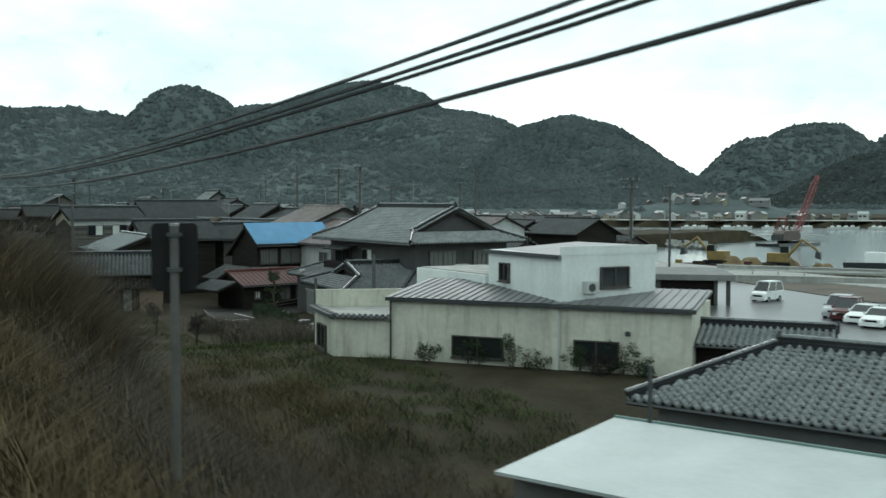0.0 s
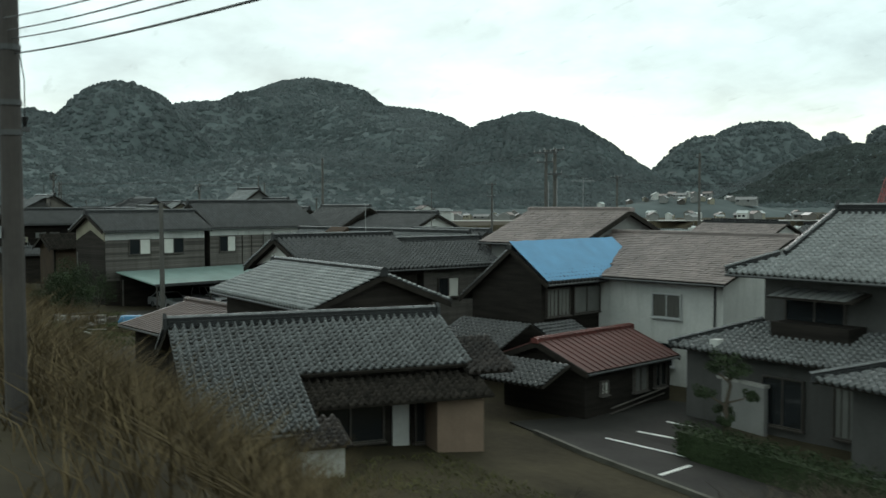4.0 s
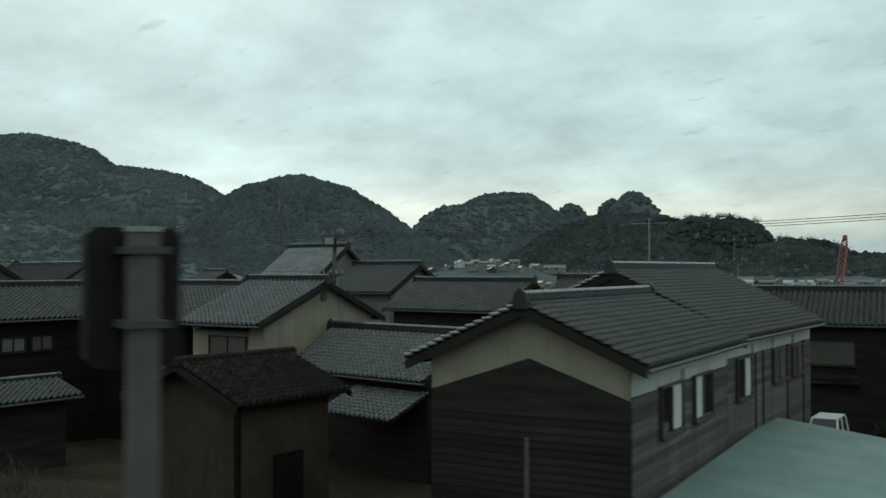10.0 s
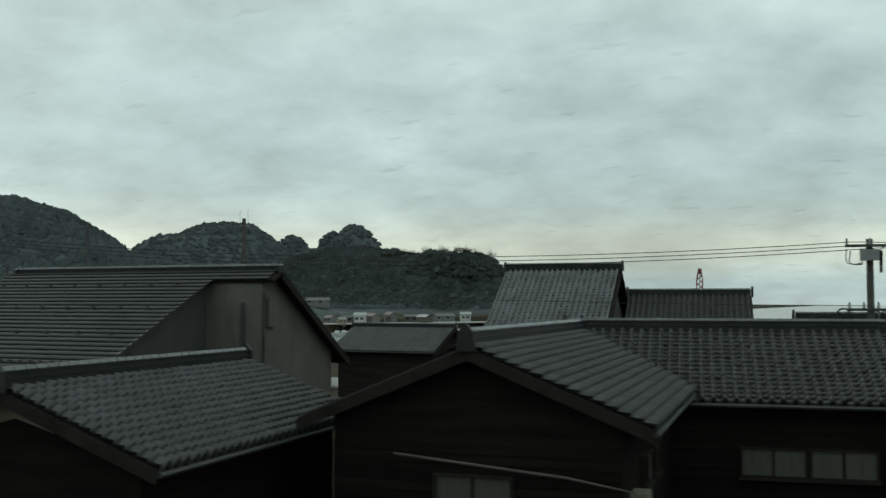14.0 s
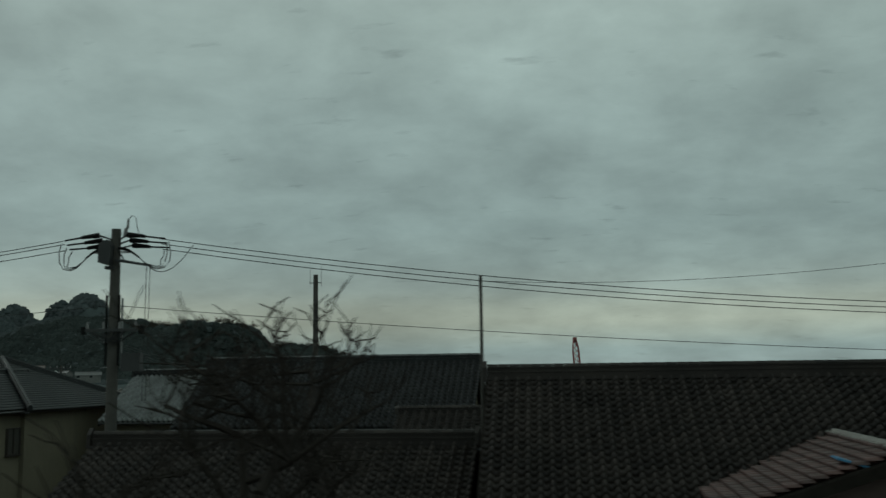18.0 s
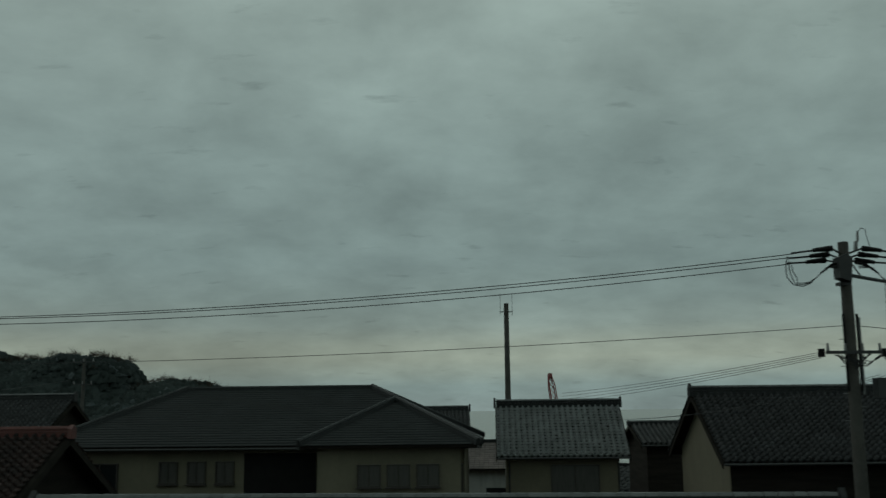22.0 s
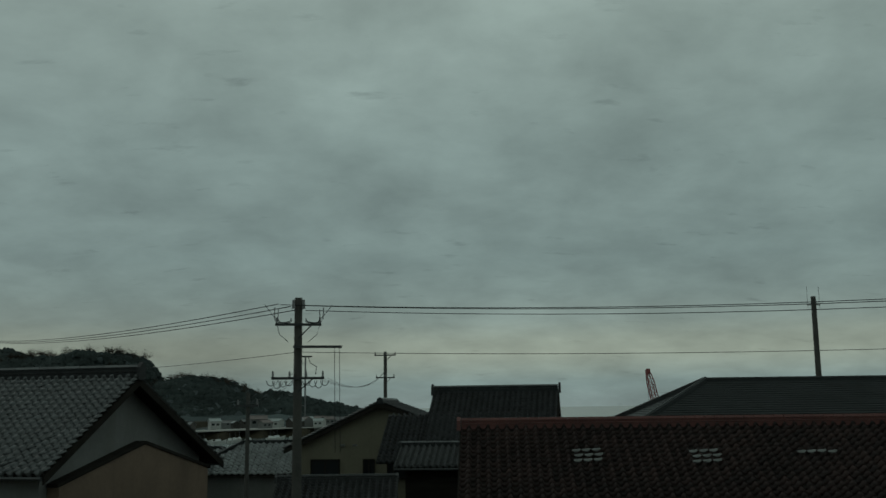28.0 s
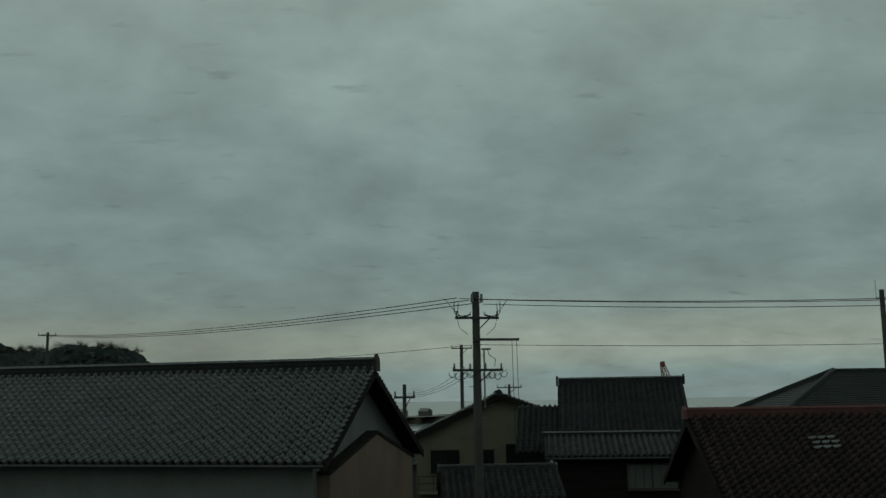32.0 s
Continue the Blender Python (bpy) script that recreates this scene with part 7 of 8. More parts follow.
# ---------------------------------------------------------------- vehicles
def car(x, y, heading, paint, label, kind="sedan", z=0.0):
    """Nose towards +x before turning."""
    ob = thing("car" if kind != "van" else "van", label, "car" if kind != "van" else "van", (x, y, z), heading)
    if kind == "sedan":
        L, W, prof = 4.5, 1.68, [(-2.2, 0.28), (-2.25, 0.62), (-2.15, 0.95), (-1.35, 1.0), (1.0, 0.98), (2.05, 0.80), (2.25, 0.55), (2.2, 0.28)]
        cab, zt = [(-1.55, 0.98), (-0.95, 1.38), (0.25, 1.40), (1.05, 0.96)], 1.4
    elif kind == "wagon":
        L, W, prof = 4.3, 1.70, [(-2.1, 0.32), (-2.15, 0.7), (-2.1, 1.05), (0.9, 1.05), (1.95, 0.92), (2.12, 0.6), (2.1, 0.32)]
        cab, zt = [(-2.08, 1.03), (-1.9, 1.68), (0.0, 1.72), (0.95, 1.04)], 1.7
    else:
        L, W, prof = 3.4, 1.47, [(-1.68, 0.3), (-1.7, 0.8), (-1.66, 1.1), (1.15, 1.1), (1.6, 0.9), (1.7, 0.6), (1.68, 0.3)]
        cab, zt = [(-1.66, 1.08), (-1.55, 1.85), (0.55, 1.88), (1.2, 1.08)], 1.88
    bs, n0 = Shape(), len(prof)
    ring = [[(px * k, y, 0.62 + (pz - 0.62) * k2) for px, pz in prof] for y, k, k2 in ((-W / 2, 0.965, 0.8), (-W / 2 + 0.07, 0.99, 0.95), (-W / 2 + 0.25, 1.0, 1.0), (W / 2 - 0.25, 1.0, 1.0), (W / 2 - 0.07, 0.99, 0.95), (W / 2, 0.965, 0.8))]
    bs.add([p for r_ in ring for p in r_], [tuple(range(n0)), tuple(5 * n0 + i for i in range(n0 - 1, -1, -1))] +
           [(j * n0 + (i + 1) % n0, j * n0 + i, (j + 1) * n0 + i, (j + 1) * n0 + (i + 1) % n0) for j in range(5) for i in range(n0)])
    b = part("body", bs, paint, ob)
    for s in (-1, 1):
        part("door_seam", Shape().box(-0.15, s * W / 2 - 0.004, 0.42, -0.13, s * W / 2 + 0.004, 0.88), M_BLACK, b)
    n = len(cab)
    inn = 0.16
    v = [(px, -W / 2 + (inn if pz > 1.2 else 0.03), pz) for px, pz in cab] + [(px, W / 2 - (inn if pz > 1.2 else 0.03), pz) for px, pz in cab]
    part("cabin", Shape().add(v, [(0, 1, 2, 3), (7, 6, 5, 4), (0, 4, 5, 1), (1, 5, 6, 2), (2, 6, 7, 3)]), M_CARGLASS, ob, "dark glazed cabin")
    part("roof_panel", Shape().prism([(cab[1][0] - 0.03, -W / 2 + inn - 0.02, cab[1][1] - 0.01), (cab[2][0] + 0.03, -W / 2 + inn - 0.02, cab[2][1] - 0.01), (cab[2][0] + 0.03, W / 2 - inn + 0.02, cab[2][1] - 0.01), (cab[1][0] - 0.03, W / 2 - inn + 0.02, cab[1][1] - 0.01)], (0, 0, 0.05)), paint, ob)
    for s in (-1, 1):
        yy = s * (W / 2 - inn * 0.45)
        part("pillar", Shape().tube([(cab[1][0], s * (W / 2 - inn), cab[1][1]), (cab[0][0], s * (W / 2 - 0.03), cab[0][1])], 0.05, 5), paint, ob)
        part("pillar", Shape().tube([(cab[2][0], s * (W / 2 - inn), cab[2][1]), (cab[3][0], s * (W / 2 - 0.03), cab[3][1])], 0.045, 5), paint, ob)
        part("pillar", Shape().tube([((cab[1][0] + cab[2][0]) / 2, s * (W / 2 - inn), zt), ((cab[0][0] + cab[3][0]) / 2, s * (W / 2 - 0.03), 1.0)], 0.045, 5), paint, ob)
        part("door_mirror", Shape().box(cab[3][0] - 0.35, s * W / 2, 1.0, cab[3][0] - 0.2, s * (W / 2 + 0.17), 1.14), paint, ob)
        part("head_lamp", Shape().box(prof[-2][0] - 0.12, s * (W / 2 - 0.42) - 0.2, 0.6, prof[-2][0] + 0.01, s * (W / 2 - 0.42) + 0.2, 0.76), M_LAMPW, ob)
        part("tail_lamp", Shape().box(prof[1][0] - 0.01, s * (W / 2 - 0.3) - 0.24, 0.68, prof[1][0] + 0.1, s * (W / 2 - 0.3) + 0.24, 0.86), M_LAMPR, ob)
    part("rear_bumper", Shape().box(prof[0][0] - 0.1, -W / 2, 0.3, prof[0][0] + 0.1, W / 2, 0.55), paint, ob)
    part("front_bumper", Shape().box(prof[-1][0] - 0.1, -W / 2, 0.3, prof[-1][0] + 0.1, W / 2, 0.52), paint, ob)
    part("grille", Shape().box(prof[-2][0] - 0.05, -0.4, 0.6, prof[-2][0] + 0.03, 0.4, 0.74), M_BLACK, ob)
    part("number_plate", Shape().box(prof[1][0] - 0.04, -0.17, 0.5, prof[1][0] + 0.02, 0.17, 0.66), M_WHITEP, ob)
    for wx in (-L * 0.29, L * 0.3):
        for s in (-1, 1):
            w = part("wheel", Shape().tube([(wx, s * (W / 2 - 0.2), 0.3), (wx, s * (W / 2 + 0.01), 0.3)], 0.3, 16), M_BLACK, ob)
            part("rim", Shape().tube([(wx, s * (W / 2 - 0.02), 0.3), (wx, s * (W / 2 + 0.02), 0.3)], 0.19, 12), M_STEEL, w)
    return ob


car(-131.3, 23.2, 12, M_SILVER, "silver saloon car parked nose-out under the carport", "sedan")
car(-131.1, 26.9, 12, M_SILVER, "silver estate car parked nose-out under the carport", "wagon")
car(-138.2, 45.0, -80, M_WHITEC, "small white delivery van on the side lane", "van")
car(-63.8, 68.3, -75, M_WHITEC, "small white van on the quay road", "van")
car(-52.5, 64.1, -62, M_SILVER, "silver van in the car park by the quay", "wagon")
car(-50.9, 63.1, -62, M_REDC, "dark red car in the car park by the quay", "wagon")
car(-48.9, 62.6, -70, M_WHITEC, "white saloon car in the car park by the quay", "sedan")
car(-46.8, 61.6, -70, M_WHITEC, "white saloon car at the end of the quay car park", "sedan")


# ---------------------------------------------------------------- roads, harbour
def even_ground(y):
    return max(0.0, 1.0 - (y - 8.0) / 16.0)


def flat(name, pts, z, material, label, category="road"):
    top = [(x, y, even_ground(y) + z) for x, y in pts]
    n = len(top)
    sh = Shape().add([(x, y, q - 0.25) for x, y, q in top] + top, [tuple(range(n, 2 * n))] + [(i, (i + 1) % n, n + (i + 1) % n, n + i) for i in range(n)])
    ob = part(name, sh, material)
    return tagged(ob, label, category, kind="structure")


flat("road", [(-118.5, 13.5), (-115.5, 15.0), (-121.0, 24.0), (-128.8, 24.0), (-127.5, 19.0)], 0.10, M_ASPH, "damp grey lane past the carport")
flat("road", [(-121.0, 24.0), (-126.5, 33.0), (-130.5, 41.0), (-133.5, 42.0), (-136.9, 46.5), (-139.1, 47.4), (-136.0, 41.0), (-131.5, 34.0), (-128.8, 24.0)], 0.10, M_ASPH, "damp grey lane between the houses")
flat("road_apron", [(-79.7, 21.0), (-74.0, 20.1), (-67.5, 19.5), (-62.5, 18.8), (-62.5, 22.6), (-72.0, 22.9), (-72.4, 24.0), (-79.7, 24.0)], 0.06, M_ASPH, "damp asphalt parking bay with white lines", "pavement")
flat("road_apron", [(-79.7, 24.0), (-71.5, 24.0), (-77.5, 31.0), (-80.0, 30.0)], 0.06, M_ASPH, "damp asphalt parking bay beside the red shed", "pavement")
for (xa, ya), (xb, yb) in (((-75.8, 22.6), (-72.3, 23.2)), ((-76.2, 24.6), (-74.5, 25.0)), ((-76.8, 26.8), (-75.6, 27.0)), ((-70.7, 20.3), (-71.3, 22.3)), ((-65.9, 20.6), (-66.2, 22.2)), ((-63.5, 20.4), (-63.9, 21.7))):
    d = Vector((xb - xa, yb - ya, 0)).normalized() * 0.07
    flat("bay_line", [(xa + d.y, ya - d.x), (xb + d.y, yb - d.x), (xb - d.y, yb + d.x), (xa - d.y, ya + d.x)], 0.08, M_LINE, "white painted bay line", "marking")
flat("quay_road", [(-120, 60), (-20, 48), (20, 60), (20, 92), (-60, 88), (-120, 90)], 0.14, M_QUAYROAD, "wet grey quay road and car park")
flat("quay", [(-290, 88), (-60, 88), (60, 92), (60, 99), (-60, 97), (-290, 99)], 0.30, M_CONC, "pale concrete quay edge", "quay")
flat("far_quay", [(-456, 232), (-236, 542), (-254, 555), (-474, 245)], 0.12, M_CONC, "pale concrete quay along the far shore", "quay")
flat("far_breakwater", [(-300, 226), (-277, 231), (-237, 245), (-232, 240), (-222, 265), (-226, 267), (-239, 250), (-278, 237), (-300, 232)], -1.6, M_CONC, "long concrete breakwater across the harbour", "breakwater")
FIELD = mat("bare_brown_plot", (0.075, 0.058, 0.042), 0.9, 0.35, 0.3, 0.4)
flat("plot", [(-80, 81), (-58, 75), (-38, 84), (-62, 99)], 0.2, FIELD, "bare brown plot beside the quay road", "ground")
for qx, qy, hd, ln in ((-96, 93.5, 33, 26), (-84, 79.5, 42, 20)):
    wl_ = thing("quay_wall", "low pale concrete wall beside the quay road", "wall", (qx, qy, 0.1), hd)
    part("wall", Shape().box(0, 0, 0, ln, 0.3, 0.7), M_CONC, wl_)
    part("coping", Shape().box(-0.05, -0.05, 0.7, ln + 0.05, 0.35, 0.8), M_WHITEP, wl_)
gr = thing("guard_rail", "white steel guard rail along the quay road", "guard rail", (-93, 84.0, 0.2), 42)
part("rail", Shape().box(0, 0, 0.55, 36, 0.06, 0.75), M_WHITEP, gr)
for k in range(13):
    part("post", Shape().box(k * 2.95, 0.06, 0, k * 2.95 + 0.1, 0.14, 0.75), M_STEEL, gr)
dk = thing("dock_shed", "open dark boat shed with flat concrete roof", "shed", (-64.9, 56.4, 0.1), 61.4)
part("roof", Shape().prism([(-0.2, -0.3, 2.3), (6.6, -0.3, 2.2), (6.6, 5.0, 2.5), (-0.2, 5.0, 2.6)], (0, 0, 0.5)), M_GREYP, dk)
# added dark panel across the open front, in place of the shaded interior
part("front_wall", Shape().box(0.3, 0.35, 0, 4.9, 0.5, 2.3), M_WOODK, dk)
for px in (0.0, 4.9, 6.0):
    for py in (0.1, 4.4):
        part("post", Shape().box(px, py, 0, px + 0.3, py + 0.3, 2.3), M_DARKP, dk)
part("back_wall", Shape().box(0.0, 4.6, 0, 6.2, 4.8, 2.4), M_WOODK, dk)
part("side_wall", Shape().box(0.0, 0.4, 0, 0.15, 4.4, 2.3), M_WOODK, dk)


def crane(x, y, z, top, lean, heading, label):
    """Crawler crane: deck, tracks, cab house and lattice boom."""
    ob = thing("crane", label, "crane", (x, y, z), heading)
    part("barge", Shape().prism([(-9, -4, -1.2), (9, -4, -1.2), (10, -3.5, 0.4), (-10, -3.5, 0.4)], (0, 8, 0)), M_DARKMETAL, ob)
    part("machine_house", Shape().prism([(-5.5, -1.8, 1.2), (1.8, -1.8, 1.2), (1.8, -1.8, 4.0), (-4.6, -1.8, 4.0), (-5.5, -1.8, 3.2)], (0, 3.6, 0)), M_BROWNM, ob)
    part("counterweight", Shape().box(-6.3, -1.6, 1.2, -5.5, 1.6, 2.8), M_DARKMETAL, ob)
    for sy in (-1.3, 1.3):
        part("gantry_leg", Shape().tube([(-4.4, sy, 4.0), (-3.6, sy, 7.6), (-1.2, sy, 4.0)], 0.18, 6), M_CRANE, ob)
    part("gantry_beam", Shape().tube([(-3.6, -1.3, 7.6), (-3.6, 1.3, 7.6)], 0.22, 8), M_CRANE, ob)
    part("cab", Shape().box(1.8, -1.5, 1.2, 3.2, -0.1, 3.2), M_GLASS, ob)
    for s in (-1, 1):
        part("crawler_track", Shape().prism([(-3, s * 1.6 - 0.4, 0.6), (-2.6, s * 1.6 - 0.4, 0.4), (2.6, s * 1.6 - 0.4, 0.4), (3, s * 1.6 - 0.4, 0.6), (3, s * 1.6 - 0.4, 1.0), (-3, s * 1.6 - 0.4, 1.0)], (0, 0.8, 0)), M_BLACK, ob)
    foot, tip = Vector((2.2, 0, 1.8)), Vector((2.2 + lean, 0, top - z))
    up = (tip - foot).normalized()
    s1, s2 = Vector((0, 1, 0)), up.cross(Vector((0, 1, 0)))
    lat = Shape()
    n = 14
    cs = [(1, 1), (-1, 1), (-1, -1), (1, -1)]

    def at(k, c):
        w = 0.68 * min(1, 0.5 + 4 * min(k / n, 1 - k / n))
        return foot + (tip - foot) * (k / n) + s1 * w * c[0] + s2 * w * c[1]
    for c in cs:
        part("boom_chord", Shape().tube([at(k, c) for k in range(n + 1)], 0.13, 5), M_CRANE, ob)
    for k in range(n):
        for i in range(4):
            a, b = cs[i], cs[(i + 1) % 4]
            lat.tube([at(k, a), at(k + 1, b)], 0.085, 4, caps=False)
    lb = part("boom_lacing", lat, M_CRANE, ob)
    lb["kind"] = "stuff"
    part("boom_head", Shape().prism([tip + s1 * 0.45 - s2 * 0.5 - up * 0.5, tip + s1 * 0.45 + s2 * 0.5 - up * 0.5, tip + s1 * 0.45 + s2 * 0.75 + up * 0.3, tip + s1 * 0.45 - s2 * 0.3 + up * 0.5], s1 * -0.9), M_CRANE, ob)
    part("hoist_rope", Shape().tube([tip, tip + Vector((0.8, 0, -(top - z) * 0.75))], 0.03, 4), M_WIRE, ob)
    part("stay_rope", Shape().tube([tip, Vector((-2.6, 0, 4.6)), Vector((-2.8, 0, 3.4))], 0.035, 4), M_WIRE, ob)
    part("gantry", Shape().tube([(-2.8, 0.5, 3.4), (-2.6, 0, 4.7), (-1.0, 0, 3.4)], 0.08, 5), M_CRANE, ob)
    return ob


crane(-201.0, 223.8, -3.0, 16.5, 10.8, 97, "red crawler crane with lattice boom on a barge in the harbour")


def digger(x, y, heading):
    ob = thing("excavator", "yellow excavator standing on a work barge", "excavator", (x, y, -0.1), heading)
    ob.matrix_basis = ob.matrix_basis @ Matrix.Scale(0.95, 4)
    part("house", Shape().box(-1.4, -1.2, 0.9, 1.4, 1.2, 2.2), M_YELLOW, ob)
    part("cab", Shape().box(0.2, 0.2, 2.2, 1.4, 1.2, 3.1), M_GLASS, ob)
    part("arm", Shape().tube([(1.2, 0, 1.6), (3.4, 0, 4.2), (5.6, 0, 2.6)], 0.28, 6, 0.18), M_YELLOW, ob)
    part("bucket", Shape().prism([(5.3, -0.5, 2.6), (5.9, -0.5, 2.4), (6.0, -0.5, 1.4), (5.2, -0.5, 1.6)], (0, 1.0, 0)), M_DARKMETAL, ob)
    for s in (-1, 1):
        part("crawler_track", Shape().box(-1.9, s * 1.1 - 0.3, 0, 1.9, s * 1.1 + 0.3, 0.8), M_BLACK, ob)


digger(-98, 107, 30)
digger(-106, 103.5, 205)
wb_ = thing("work_barge", "rusty brown work barge with spoil heaps in the harbour", "barge", (-101.0, 105.4, -3.6), 25)
part("hull", Shape().prism([(-11, -3.4, 0), (11, -3.4, 0), (12, -3.4, 3.5), (-12, -3.4, 3.5)], (0, 7.4, 0)), M_OLDTILE, wb_)
rs_ = random.Random(8)
for k in range(14):
    hx_, hy_, hr_ = rs_.uniform(-10, 10), rs_.uniform(-1.5, 3.0), rs_.uniform(0.9, 2.0)
    rows = [[(hx_ + hr_ * q * math.cos(a) * rs_.uniform(0.85, 1.15), hy_ + 0.7 * hr_ * q * math.sin(a), 3.45 + hr_ * z * rs_.uniform(0.9, 1.1)) for a in (i * math.pi / 4.5 for i in range(9))] for q, z in ((1.0, 0.0), (0.75, 0.4), (0.4, 0.72))]
    part("spoil_heap", Shape().add(sum(rows, []) + [(hx_, hy_, 3.45 + hr_ * 0.8)], [(r * 9 + i, r * 9 + (i + 1) % 9, r * 9 + 9 + (i + 1) % 9, r * 9 + 9 + i) for r in range(2) for i in range(9)] + [(18 + i, 18 + (i + 1) % 9, 27) for i in range(9)]), M_SPOIL, wb_, smooth=True)
for k in range(9):
    x, y = -10.5 + 2.5 * k, -3.0 + 0.3 * (k % 3)
    part("timber_stack", Shape().box(x, y, 3.5, x + rs_.uniform(0.8, 2.0), y + 0.5, 3.5 + rs_.uniform(0.3, 0.9)), rs_.choice((M_RUST, M_WOODB, M_YELLOW, M_DARKMETAL)), wb_)


def boat(x, y, heading, L, label, paint):
    ob = thing("boat", label, "boat", (x, y, WATER), heading)
    w = L * 0.13
    part("hull", Shape().add([(-L / 2, -w, 0), (L * 0.3, -w, 0), (L * 0.42, 0, 0.1), (L * 0.3, w, 0), (-L / 2, w, 0), (-L / 2, -w * 1.2, 1.1), (L * 0.3, -w * 1.2, 1.2), (L / 2, 0, 1.7), (L * 0.3, w * 1.2, 1.2), (-L / 2, w * 1.2, 1.1)],
                             [(4, 3, 2, 1, 0), (5, 6, 7, 8, 9), (0, 1, 6, 5), (1, 2, 7, 6), (2, 3, 8, 7), (3, 4, 9, 8), (4, 0, 5, 9)]), paint, ob)
    c = part("wheelhouse", Shape().box(-L * 0.25, -w * 0.7, 1.1, L * 0.05, w * 0.7, 1.1 + L * 0.13), M_WHITEC, ob)
    part("windscreen", Shape().box(L * 0.05, -w * 0.6, 1.1 + 0.07 * L, L * 0.05 + 0.05, w * 0.6, 1.1 + 0.11 * L), M_GLASS, c)
    part("mast", Shape().tube([(-L * 0.1, 0, 1.1 + L * 0.13), (-L * 0.1, 0, 3.0 + L * 0.15)], 0.05, 5), M_STEEL, ob)


boat(-122, 162, 30, 15, "dark work boat with white wheelhouse", M_DARKMETAL)
for k in range(20):
    boat(-350 + 2.6 * k + 3 * math.sin(k * 5), 322 + 4.2 * k + 6 * math.sin(k * 3), 60 + 40 * math.sin(k * 7), 5.5, "white fishing boat moored at the far quay", M_WHITEP)

# armour stones of the near breakwater
rs = random.Random(8)
for k in range(34):
    t = k / 60 - 0.1
    px, py = -209 + 36 * t + rs.uniform(-1.2, 1.2), 187 - 6 * t + rs.uniform(-1.5, 1.5)
    s = Shape()
    for d in ((1, 0, -0.3), (-0.5, 0.87, -0.3), (-0.5, -0.87, -0.3), (0, 0, 1)):
        s.tube([(0, 0, 0.4), (d[0] * 1.2, d[1] * 1.2, 0.4 + d[2] * 1.2)], 0.5, 7, 0.34)
    st = tagged(part("tetrapod", s, M_CONC, m=pose(px, py, WATER + 0.2 + rs.uniform(0, 0.5), rs.uniform(-20, 20), rs.uniform(-20, 20), rs.uniform(0, 360))), "grey concrete wave-breaker block in the harbour", "wave breaker", "harbour wave breakers")


# ---------------------------------------------------------------- plants
def blades(name, spots, height, width, material, label, rng, lean=0.45, per=1):
    """Thin upright blades or stalks, each a bent strip of two faces."""
    n = len(spots)
    base = np.asarray(spots)
    hgt = height * rng.uniform(0.5, 1.3, n)
    ang = rng.uniform(0, 2 * np.pi, n)
    d = np.stack([np.cos(ang), np.sin(ang), np.zeros(n)], 1)
    sd = np.stack([-np.sin(ang * 3.1), np.cos(ang * 3.1), np.zeros(n)], 1) * (width * rng.uniform(0.6, 1.5, n))[:, None]
    mid = base + d * (hgt * lean * 0.25)[:, None] + np.array([0, 0, 1]) * (hgt * 0.6)[:, None]
    tip = base + d * (hgt * lean)[:, None] + np.array([0, 0, 1]) * hgt[:, None]
    P = np.stack([base - sd, base + sd, mid + sd * 0.8, mid - sd * 0.8, tip + sd * 0.15, tip - sd * 0.15], 1).reshape(-1, 3)
    f = np.array([(0, 1, 2, 3), (3, 2, 4, 5)])
    F = (f[None] + (np.arange(n) * 6)[:, None, None]).reshape(-1, 4)
    ob = link_mesh(name, fast_mesh(name, P, F), material)
    return tagged(ob, label, "grass", kind="stuff")


def spots(n, x0, x1, y0, y1, rng, patch=0.0):
    out = []
    while len(out) < n:
        x, y = rng.uniform(x0, x1), rng.uniform(y0, y1)
        if patch and noise.noise((x * 0.5, y * 0.5, 4.0)) < rng.uniform(-0.4, patch):
            continue
        out.append((x, y, ground_height(x, y) - 0.05))
    return out


pr = np.random.default_rng(21)


def bush_spots(n, x0, x1, y0, y1, per, r, rng):
    """Stalk feet gathered into bushes."""
    out = []
    for k in range(n):
        cx, cy = rng.uniform(x0, x1), rng.uniform(y0, y1)
        for q in range(per):
            x, y = cx + rng.normal(0, r), cy + rng.normal(0, r)
            out.append((x, y, ground_height(x, y) - 0.1))
    return out


blades("dry_scrub", bush_spots(95, -37.5, -27.5, 1.6, 4.6, 150, 0.32, pr), 2.2, 0.010, M_GRASS, "tall dry brown scrub on the railway bank", pr, 0.55)
blades("bare_shrubs", bush_spots(70, -38, -28, 1.8, 6.0, 160, 0.4, pr), 2.4, 0.007, M_TWIG, "tangled bare brown shrubs on the railway bank", pr, 0.75)
blades("bare_shrubs", bush_spots(40, -34.2, -30.8, 2.0, 4.3, 230, 0.34, pr), 2.8, 0.008, M_TWIG, "tall tangled brown shrubs on the railway bank", pr, 0.55)
blades("dry_scrub", bush_spots(46, -113.5, -103.5, 1.0, 4.0, 95, 0.4, pr), 1.6, 0.010, M_GRASS, "tall dry brown scrub on the railway bank", pr, 0.55)
blades("bare_shrubs", bush_spots(30, -136, -112, 2.5, 9.0, 150, 0.45, pr), 1.6, 0.007, M_TWIG, "tangled bare brown shrubs on the railway bank", pr, 0.75)
blades("low_scrub", bush_spots(120, -29, -6, 2.5, 13.0, 130, 0.5, pr), 1.3, 0.008, M_TWIG, "low bare brown scrub below the bank", pr, 0.8)
blades("low_scrub", bush_spots(110, -46, -20, 5.0, 15.0, 110, 0.6, pr), 0.7, 0.010, M_GRASS, "low brown brush in the rough garden", pr, 0.9)
